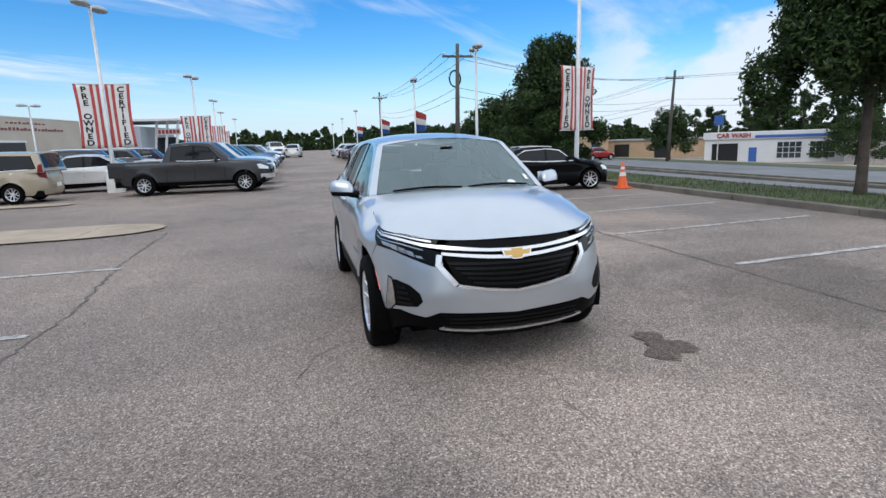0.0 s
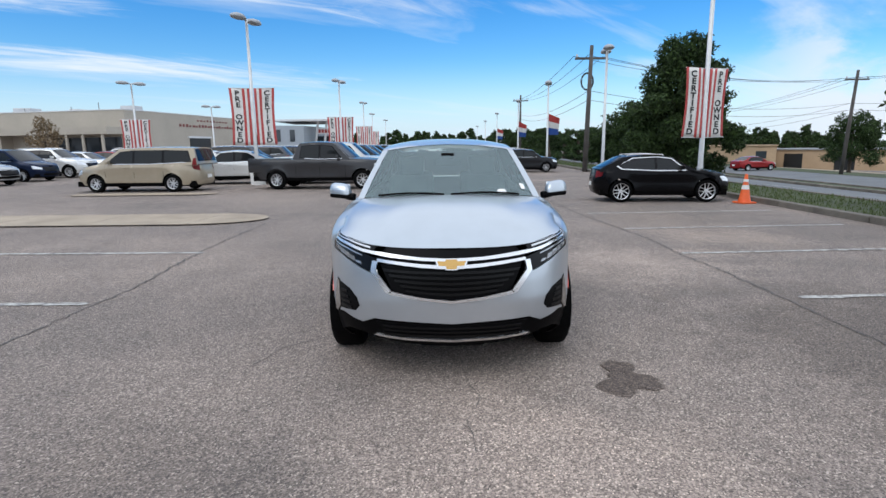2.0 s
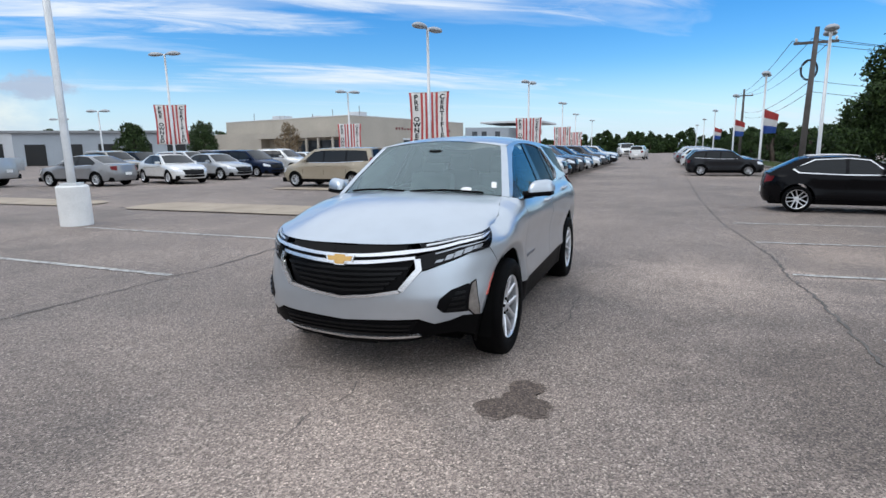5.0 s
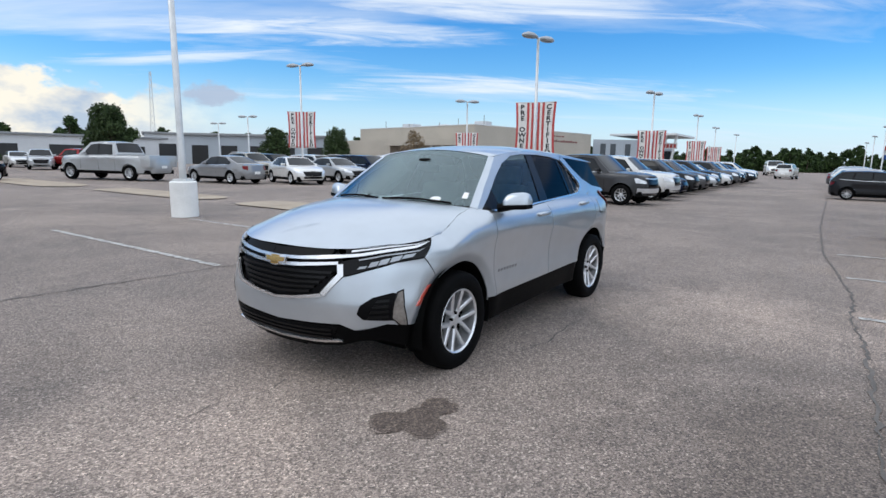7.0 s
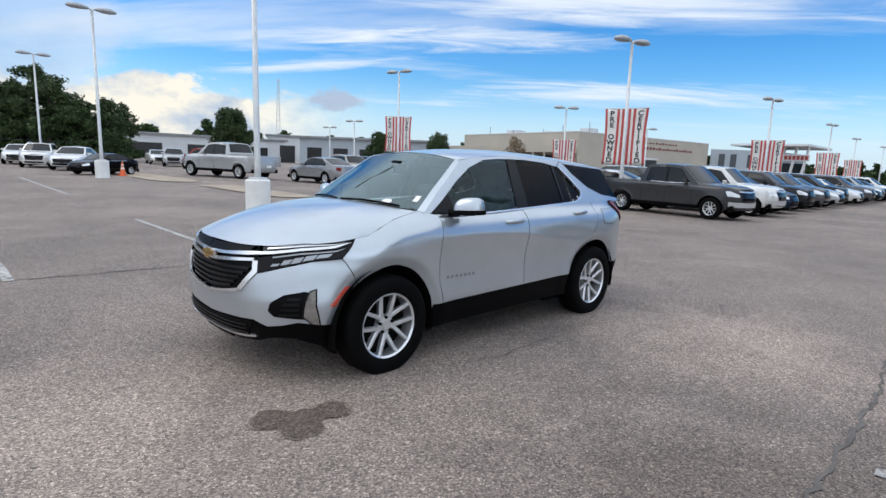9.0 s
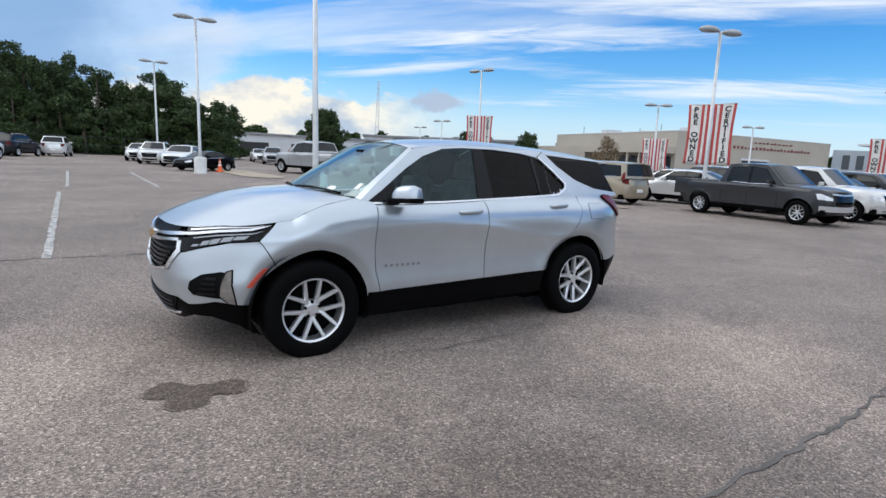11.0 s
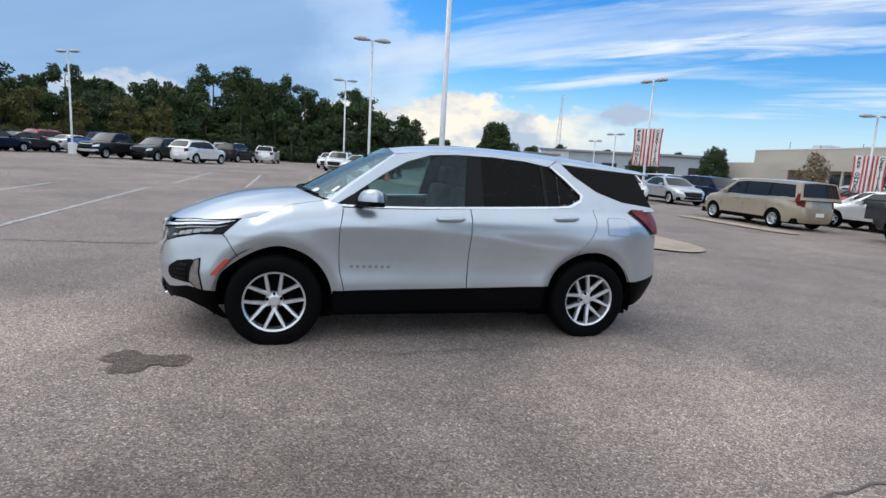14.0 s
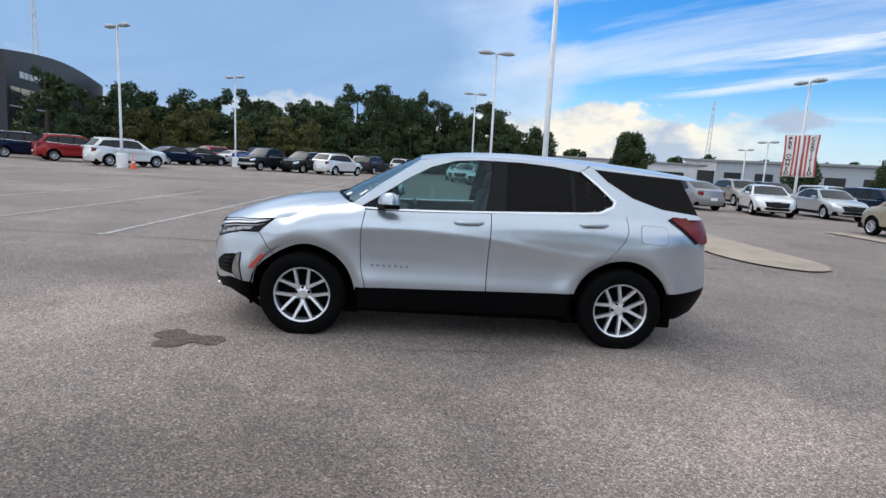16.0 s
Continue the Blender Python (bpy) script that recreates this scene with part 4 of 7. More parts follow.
for x_, z_, s_ in ((0.600, 0.826, 0.011), (0.650, 0.846, 0.021), (0.692, 0.860, 0.023), (0.736, 0.876, 0.021), (0.778, 0.889, 0.016)):
    pair("lens", S, [(X(x_), z_ - s_), (X(x_ + 0.037), z_ - s_ * 0.45), (X(x_ + 0.047), z_ + s_), (X(x_ + 0.010), z_ + s_ * 0.55)], SEGMENT, lamp, cell=(0.03, 0.03), off=0.006)
pair("lamp_blade", S, [(X(0.60), 0.868), (X(0.72), 0.896)] + side([(-1.88, 0.915), (-1.82, 0.938), (-1.88, 0.922)]) + [(X(0.72), 0.905), (X(0.60), 0.876)], SEGMENT, lamp, cell=(0.05, 0.02), off=0.006)
# corner vents and lights
vent = pair("corner_vent", S, [(X(0.632), 0.535), (X(0.662), 0.497), (X(0.77), 0.484)] + side([(-1.955, 0.482), (-1.945, 0.655)]) + [(X(0.78), 0.664), (X(0.705), 0.640), (X(0.650), 0.59)], GRILLE_BLACK, suv, "black corner vent", True, cell=(0.04, 0.03), off=0.003)
for k in range(4):
    z0 = 0.505 + 0.034 * k
    xa = 0.685 + 0.012 * k
    pair("vent_slat", S, [(X(xa), z0), (Y(-1.99), z0), (Y(-1.99), z0 + 0.016), (X(xa + 0.006), z0 + 0.016)], SLAT_BLACK, vent, cell=(0.05, 0.02), off=0.010)
pair("lamp_bezel", S, side([(-1.978, 0.50), (-1.928, 0.444), (-1.876, 0.438), (-1.896, 0.60), (-1.918, 0.682), (-1.955, 0.668)]), GLOSS_BLACK, suv, smooth=True, cell=(0.02, 0.04), off=0.004)
pair("corner_lamp", S, side([(-1.968, 0.50), (-1.925, 0.452), (-1.885, 0.446), (-1.905, 0.60), (-1.925, 0.672), (-1.948, 0.660)]), LAMP_GLASS, suv, "clear vertical corner lamp", True, cell=(0.02, 0.04), off=0.008)
pair("side_marker", S, side([(-1.815, 0.560), (-1.775, 0.555 + 0.005), (-1.715, 0.685), (-1.755, 0.685)]), AMBER, suv, "red side marker reflector", cell=(0.03, 0.03), off=0.005)
pair("tail_lamp", S, side([(1.80, 1.163), (1.83, 1.178), (2.06, 1.180), (2.13, 1.178)]) + [(Y(2.2), 1.172), (Y(2.2) + 0.10, 1.15), (Y(2.2) + 0.12, 1.02), (Y(2.2) + 0.04, 0.97)] + side([(2.10, 0.965), (2.03, 0.985), (1.93, 1.06)]), TAIL_RED, suv, "red tail lamp with dark edge", True, cell=(0.04, 0.04), off=0.018)
pair("lamp_edge", S, side([(1.77, 1.163), (1.82, 1.186), (1.90, 1.186), (1.86, 1.165), (1.96, 1.06), (2.05, 0.975), (2.02, 0.965), (1.91, 1.055)]), GLOSS_BLACK, suv, smooth=True, cell=(0.04, 0.04), off=0.010)
pair("fuel_flap_gap", S, side([(1.485, 0.957), (1.694, 0.950), (1.733, 0.981), (1.728, 1.089), (1.705, 1.108), (1.495, 1.111), (1.470, 1.084), (1.467, 0.981)]), LETTER, suv, off=0.0025, rim=0.002)
pair("fuel_flap", S, side([(1.49, 0.965), (1.69, 0.958), (1.725, 0.985), (1.72, 1.085), (1.70, 1.10), (1.50, 1.103), (1.478, 1.08), (1.475, 0.985)]), SILVER, suv, smooth=True, off=0.006, rim=0.004)
# badge bars on the front door
for k in range(7):
    y0 = -0.80 + 0.049 * k
    pair("badge_bar", S, side([(y0, 0.635), (y0 + 0.024, 0.638), (y0 + 0.024, 0.658), (y0, 0.658)]), LETTER, suv, off=0.004, rim=0.003)

# hood
tip = Y(-1.765)
end = S(Y(-1.0), hood_top(-1.0))
F1 = S(tip, hood_top(-1.765))
rows = []
for i in range(25):
    a = i / 24
    u = tip * a
    f = S(u, hood_top(S.ref_y(u)))
    r = Vector((end.x * a, -1.175 + (end.y + 1.175) * a * a, 1.19 + (end.z - 1.19) * a * a))
    row = []
    for j in range(21):
        v = j / 20
        yb = -1.765 + 0.765 * v
        b = S(Y(yb), hood_top(yb))
        p = f.lerp(r, v) + (b - F1.lerp(end, v)) * a ** 5
        p.z += 0.052 * math.sin(math.pi * v ** 0.9) * (1 - a ** 3)
        p.z += 0.014 * math.sin(math.pi * v) * (1 / (1 + math.exp((a - 0.52) / 0.035)))
        row.append(p + Vector((0, 0, 0.002)))
    rows.append(row)
bm = bmesh.new()
sheet(bm, [[Vector((-p.x, p.y, p.z)) for p in row] for row in rows[:0:-1]] + rows)
bmesh.ops.recalc_face_normals(bm, faces=bm.faces[:])
part("hood", bm, SILVER, suv, smooth=True)

# cabin: flanks
ROOF = curve([(-0.42, 1.545), (-0.2, 1.578), (0.1, 1.598), (0.5, 1.603), (0.9, 1.592), (1.3, 1.572), (1.7, 1.545), (2.08, 1.505)], 0.06)


def flank(y, z):
    k = max(0.0, (z - 1.10) / 0.48)
    x = 0.826 - 0.232 * k ** 1.06
    x -= 0.055 * max(0.0, (y - 0.6) / 1.5) ** 2 + 0.03 * max(0.0, (-0.2 - y) / 0.8) ** 2
    return Vector((x, y, z))


pillar_line = [(-0.96, 1.142), (-0.78, 1.285), (-0.59, 1.420), (-0.42, 1.543)]
dlo_front = [(-0.915, 1.125), (-0.77, 1.215), (-0.52, 1.385), (-0.33, 1.49), (-0.12, 1.556)]
dlo_top = [(0.1, 1.573), (0.45, 1.575), (0.75, 1.558), (0.965, 1.527)]
dlo_back = [(1.12, 1.41), (1.26, 1.285), (1.245, 1.245), (1.13, 1.19), (1.0, 1.18)]
dlo_low = [(0.5, 1.158), (0.0, 1.135), (-0.3, 1.122), (-0.7, 1.115)]
roof_line = [(y, ROOF(y)) for y in (-0.42, -0.25, -0.05, 0.2, 0.5, 0.8, 1.1, 1.4, 1.7, 1.9, 2.06)]
pair("door_frame", flank, pillar_line + [(-0.2, ROOF(-0.2)), (0.1, ROOF(0.1)), (0.5, ROOF(0.5)), (0.9, ROOF(0.9)), (1.06, ROOF(1.06)), (0.985, 1.533)] + dlo_top[::-1] + dlo_front[::-1] + [(-0.96, 1.112)], SILVER, suv, smooth=True, cell=(0.05, 0.03))
pair("rear_pillar", flank, [(0.99, 1.53), (1.07, 1.58), (1.11, 1.552), (1.22, 1.455), (1.44, 1.325), (1.70, 1.245), (2.03, 1.21), (2.06, 1.178), (1.8, 1.165), (1.37, 1.15), (1.0, 1.15), (1.0, 1.176), (1.13, 1.186), (1.25, 1.24), (1.268, 1.288), (1.125, 1.418)], SILVER, suv, smooth=True, cell=(0.05, 0.03))
pair("roof_side", flank, [(1.07, 1.582), (1.11, 1.556), (1.47, 1.535), (1.90, 1.515), (2.06, ROOF(2.06)), (1.8, ROOF(1.8)), (1.5, ROOF(1.5)), (1.2, ROOF(1.2)), (1.06, ROOF(1.06))], SILVER, suv, smooth=True, cell=(0.05, 0.03))
pair("rear_side_glass", flank, [(1.12, 1.548), (1.225, 1.455), (1.44, 1.328), (1.70, 1.248), (2.03, 1.213), (1.90, 1.512), (1.47, 1.532)], PRIVACY, suv, "black tinted rear glass", True, cell=(0.08, 0.05), off=-0.004, rim=0.004)
pair("front_door_glass", flank, [(-0.90, 1.125)] + dlo_front[1:] + [(0.1, 1.573), (0.215, 1.576), (0.15, 1.143)] + dlo_low[1:], SIDE_GLASS, suv, "lightly tinted door glass", True, cell=(0.08, 0.05), off=-0.012, rim=0.004)
pair("rear_door_glass", flank, [(0.315, 1.15), (0.325, 1.576), (0.45, 1.575), (0.75, 1.558), (0.89, 1.54), (0.90, 1.178), (0.5, 1.158)], PRIVACY, suv, "dark tinted door glass", True, cell=(0.08, 0.05), off=-0.012, rim=0.004)
pair("quarter_glass", flank, [(0.925, 1.178), (0.915, 1.535), (0.965, 1.527)] + dlo_back, PRIVACY, suv, "dark tinted quarter glass", True, cell=(0.08, 0.05), off=-0.012, rim=0.004)
pair("door_pillar", flank, [(0.145, 1.14), (0.21, 1.577), (0.33, 1.577), (0.32, 1.15)], GLOSS_BLACK, suv, "gloss black door pillar", True, cell=(0.08, 0.06), off=-0.006)
pair("door_pillar", flank, [(0.895, 1.175), (0.885, 1.54), (0.92, 1.535), (0.93, 1.178)], GLOSS_BLACK, suv, "gloss black window divider", True, cell=(0.08, 0.06), off=-0.006)
# gloss black sail at the mirror, and the bright belt strip
pair("mirror_sail", flank, [(-0.915, 1.122), (-0.77, 1.213), (-0.66, 1.29), (-0.63, 1.115)], GLOSS_BLACK, suv, smooth=True, cell=(0.06, 0.05), off=-0.004)
strip = [(-0.93, 1.122), (-0.88, 1.108), (-0.6, 1.107), (-0.2, 1.116), (0.2, 1.133), (0.6, 1.150), (1.0, 1.166), (1.14, 1.175), (1.262, 1.232), (1.285, 1.288), (1.13, 1.428), (0.99, 1.532), (0.98, 1.522), (1.118, 1.412), (1.258, 1.286), (1.245, 1.248), (1.13, 1.193), (1.0, 1.182), (0.6, 1.164), (0.2, 1.146), (-0.2, 1.130), (-0.6, 1.121), (-0.88, 1.122)]
pair("belt_trim", flank, strip, CHROME, suv, "chrome window trim", True, cell=(0.25, 0.5), off=0.009, rim=0.008)

# windscreen, header, pillars, roof
edge = [flank(y, z) for y, z in pillar_line]
base_c, top_c = Vector((0, -1.20, 1.17)), Vector((0, -0.40, 1.600))


def screen(a, v):
    t = v * 3
    i = min(2, int(t))
    e = edge[i].lerp(edge[i + 1], t - i)
    e = Vector((e.x - 0.034, e.y, e.z + 0.004))
    c = base_c.lerp(top_c, v) + Vector((0, 0, 0.012 * math.sin(math.pi * v)))
    return Vector((e.x * a, c.y + (e.y - c.y) * a * a, c.z + (e.z - c.z) * a * a))


bm = bmesh.new()
sheet(bm, [[screen(a, v) for v in np.linspace(0.02, 0.99, 15)] for a in np.linspace(-0.985, 0.985, 25)])
bmesh.ops.recalc_face_normals(bm, faces=bm.faces[:])
part("windshield", bm, WINDSHIELD, suv, "clear green-tinted windshield", True)
for sgn in (1, -1):
    bm = bmesh.new()
    sheet(bm, [[Vector((sgn * p.x, p.y, p.z)) for p in (screen(0.965, v) + Vector((0, 0, 0.004)), flank(*[np.interp(v * 3, range(4), [q[k] for q in pillar_line]) for k in (0, 1)]))] for v in np.linspace(0, 1, 12)])
    bmesh.ops.recalc_face_normals(bm, faces=bm.faces[:])
    part("front_pillar", bm, SILVER, suv, smooth=True)
bm = bmesh.new()
rows = []
for k in np.linspace(0, 1, 26):
    row = []
    for a in np.linspace(-1, 1, 25):
        e = flank(-0.42 + 2.48 * k, ROOF(-0.42 + 2.48 * k))
        y = e.y + (1 - k) ** 3 * (-0.40 + 0.42) * (1 - a * a) + 0.05 * k ** 4 * (1 - a * a)
        row.append(Vector((e.x * a, y, e.z + (0.045 + 0.012 * math.sin(math.pi * k)) * (1 - abs(a) ** 2.6))))
    rows.append(row)
rows.insert(0, [screen(a, 0.985) + Vector((0, -0.002, 0.003)) for a in np.linspace(-1, 1, 25)])
sheet(bm, rows)
bmesh.ops.recalc_face_normals(bm, faces=bm.faces[:])
part("roof", bm, SILVER, suv, smooth=True)
bm = bmesh.new()
c0, c1 = flank(1.90, 1.515), flank(2.03, 1.195)
sheet(bm, [[Vector((a * (c0.x + (c1.x - c0.x) * v - 0.004), c0.y + (c1.y - c0.y) * v + 0.10 * (1 - a * a), 1.515 - 0.33 * v)) for v in np.linspace(0, 1, 6)] for a in np.linspace(-1, 1, 17)])
bmesh.ops.recalc_face_normals(bm, faces=bm.faces[:])
part("rear_window", bm, PRIVACY, suv, "dark tinted rear window", True)
# painted corners between fender top and screen pillar
for sgn in (1, -1):
    bm = bmesh.new()
    rows = []
    for k in np.linspace(0, 1, 7):
        y = -1.0 + 0.13 * k
        a = S(Y(y), float(np.interp(y, (-1.0, -0.98, -0.875, -0.87), (1.145, 1.143, 1.123, 1.112))))
        b = end.lerp(flank(-0.875, 1.118), k) + Vector((-0.035 * (1 - k), 0.02 * (1 - k), 0.004))
        rows.append([Vector((sgn * q.x, q.y, q.z)) for q in (a, a.lerp(b, 0.5) + Vector((0, 0, 0.004)), b)])
    sheet(bm, rows)
    bmesh.ops.recalc_face_normals(bm, faces=bm.faces[:])
    part("cowl_corner", bm, SILVER, suv, smooth=True)
# black cowl under the screen
bm = bmesh.new()
sheet(bm, [[Vector((0.72 * a, -1.20 + 0.19 * a * a + d, 1.160 - 0.02 * a * a - 0.1 * (d < 0))) for d in (-0.02, 0.0, 0.10)] for a in np.linspace(-1, 1, 17)])
part("cowl", bm, BLACK_PLASTIC, suv)
for x0, x1 in ((0.02, 0.62), (-0.62, -0.04)):
    bm = bmesh.new()
    pts = [screen(x / 0.78, 0.03 + 0.025 * math.sin(math.pi * (x - x0) / (x1 - x0))) + Vector((0, -0.010, 0.010)) for x in np.linspace(x0, x1, 9)]
    tube(bm, pts, 0.009, 6)
    part("wiper", bm, BLACK_PLASTIC, suv)
bm = bmesh.new()
box(bm, -0.06, 0.06, -0.60, -0.50, 1.46, 1.52, 0.015)
part("mirror_camera", bm, BLACK_PLASTIC, suv)
bm = bmesh.new()
box(bm, -0.12, 0.12, -0.53, -0.50, 1.40, 1.465, 0.012)
part("rear_view_mirror", bm, BLACK_PLASTIC, suv)
for x_, v0, v1, w_ in ((0.655, 0.13, 0.23, 0.04),):
    bm = bmesh.new()
    sheet(bm, [[screen((x_ + d) / 0.76, v) + Vector((0, -0.003, 0.004)) for v in (v0, v1)] for d in (0, w_)])
    part("sticker", bm, WHITE_PAINT, suv, "small white windshield sticker")
bm = bmesh.new()
bm.faces.new([bm.verts.new(screen((0.49 + 0.045 * math.cos(k)) / 0.80, 0.09 + 0.035 * math.sin(k)) + Vector((0, -0.003, 0.005))) for k in np.linspace(0, 2 * math.pi, 18)[:-1]])
part("sticker", bm, WHITE_PAINT, suv, "round white windshield sticker")

# mirrors
for sgn in (1, -1):
    mirror = new("wing_mirror")
    mirror.parent = suv
    for nm, mt, z0, z1 in (("mirror_cap", SILVER, 1.158, 1.275), ("mirror_base", BLACK_PLASTIC, 1.130, 1.166)):
        bm = bmesh.new()
        if nm == "mirror_cap":
            sup = lambda v, p: math.copysign(abs(v) ** p, v)
            sheet(bm, [[Vector((0.978 + 0.104 * sup(math.cos(b_) * math.cos(a_), 0.6), -0.705 + 0.085 * sup(math.cos(b_) * math.sin(a_), 0.75), 1.168 + 0.105 * sup(math.sin(b_), 0.75))) for a_ in np.linspace(0, 2 * math.pi, 25)] for b_ in np.linspace(0, math.pi / 2, 9)])
            bmesh.ops.remove_doubles(bm, verts=bm.verts[:], dist=0.0005)
            bmesh.ops.recalc_face_normals(bm, faces=bm.faces[:])
        else:
            box(bm, 0.88, 1.07, -0.785, -0.625, z0, z1, 0.015)
        for v in bm.verts:
            k = (v.co.x - 0.86) / 0.2
            v.co.y += 0.05 * k + (0.03 if v.co.y < -0.7 else 0) * k
            v.co.z -= 0.02 * (1 - k) if v.co.z > 1.2 else -0.012 * (k - 0.5)
            v.co.x *= sgn
        if sgn < 0:
            bmesh.ops.reverse_faces(bm, faces=bm.faces[:])
        part(nm, bm, mt, mirror, smooth=nm == "mirror_cap")
    bm = bmesh.new()
    tube(bm, [(sgn * 0.84, -0.74, 1.14), (sgn * 0.92, -0.72, 1.15)], [0.035, 0.03], 8)
    part("mirror_arm", bm, BLACK_PLASTIC, mirror)
    bm = bmesh.new()
    box(bm, *sorted((sgn * 0.90, sgn * 1.05)), -0.60, -0.592, 1.165, 1.25, 0.0)
    part("mirror_glass", bm, CHROME, mirror)
    for y0, z0 in ((-0.12, 1.045), (0.945, 1.085)):
        bm = bmesh.new()
        p0, p1 = S(Y(y0), z0), S(Y(y0 + 0.24), z0 + 0.008)
        tube(bm, [(sgn * (p0.x - 0.005), p0.y, p0.z), (sgn * (p0.x + 0.022), p0.y + 0.04, p0.z + 0.004), (sgn * (p1.x + 0.026), p0.y + 0.12, p0.z + 0.006), (sgn * (p1.x + 0.022), p1.y - 0.04, p1.z), (sgn * (p1.x - 0.005), p1.y, p1.z)], [0.014, 0.019, 0.020, 0.019, 0.014], 10)
        part("door_handle", bm, SILVER, suv, smooth=True)
# wheel wells, floor; pan and undertrays hang extra low to deepen the shade below
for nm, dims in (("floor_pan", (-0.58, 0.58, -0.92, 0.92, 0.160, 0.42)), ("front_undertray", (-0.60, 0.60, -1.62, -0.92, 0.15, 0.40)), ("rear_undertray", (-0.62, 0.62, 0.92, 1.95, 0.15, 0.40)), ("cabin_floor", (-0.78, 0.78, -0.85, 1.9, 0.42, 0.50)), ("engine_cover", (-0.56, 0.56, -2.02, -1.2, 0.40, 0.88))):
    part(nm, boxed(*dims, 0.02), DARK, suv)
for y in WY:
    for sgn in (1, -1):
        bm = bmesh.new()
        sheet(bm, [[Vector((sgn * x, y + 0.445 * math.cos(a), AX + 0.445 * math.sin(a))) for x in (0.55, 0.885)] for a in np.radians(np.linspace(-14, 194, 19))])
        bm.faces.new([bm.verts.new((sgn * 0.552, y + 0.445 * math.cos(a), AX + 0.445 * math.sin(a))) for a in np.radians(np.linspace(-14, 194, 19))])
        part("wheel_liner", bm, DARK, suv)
suv_wheels = wheel_meshes(0.362, 0.225, 0.238, 5, 48)
add_wheels(suv, 0.362, 0.225, 0.238, 0.80, WY, suv_wheels)
# cabin
bm = bmesh.new()
box(bm, -0.72, 0.72, -0.98, -0.52, 0.75, 1.08, 0.06)
part("dashboard", bm, INTERIOR, suv)
for sgn in (1, -1):
    part("door_lining", boxed(*sorted((sgn * 0.75, sgn * 0.82)), -0.85, 0.90, 0.6, 1.10, 0.02), INTERIOR, suv)
for x_, y_ in ((0.38, 0.05), (-0.38, 0.05), (0.40, 0.98), (-0.40, 0.98)):
    bm = bmesh.new()
    box(bm, x_ - 0.25, x_ + 0.25, y_ - 0.45, y_ + 0.08, 0.55, 0.76, 0.06)
    box(bm, x_ - 0.24, x_ + 0.24, -0.06, 0.08, 0.0, 0.62, 0.06, Matrix.Translation((0, y_ + 0.08, 0.68)) @ Matrix.Rotation(radians(-14), 4, "X"))
    box(bm, x_ - 0.13, x_ + 0.13, -0.04, 0.05, 0.64, 0.82, 0.035, Matrix.Translation((0, y_ + 0.08, 0.66)) @ Matrix.Rotation(radians(-14), 4, "X"))
    part("seat", bm, SEAT_CLOTH, suv)
bm = bmesh.new()
ring = [(0.38 + 0.18 * math.cos(k), 0.18 * math.sin(k)) for k in np.linspace(0, 2 * math.pi, 25)]
tube(bm, [(x, -0.42 - 0.09 * s_ / 0.18 * 0.5, 1.02 + s_ * 0.92) for x, s_ in ring], 0.016, 8, False)
tube(bm, [(0.22, -0.43, 1.02), (0.38, -0.45, 1.0), (0.54, -0.43, 1.02)], 0.02, 8)
part("steering_wheel", bm, INTERIOR, suv)


# ---- parked cars ----
def hull_of(pts):
    pts = sorted(set(pts))

    def half(ps):
        out = []
        for p in ps:
            while len(out) > 1 and (out[-1][0] - out[-2][0]) * (p[1] - out[-2][1]) - (out[-1][1] - out[-2][1]) * (p[0] - out[-2][0]) <= 0:
                out.pop()
            out.append(p)
        return out[:-1]

    return half(pts) + half(pts[::-1])


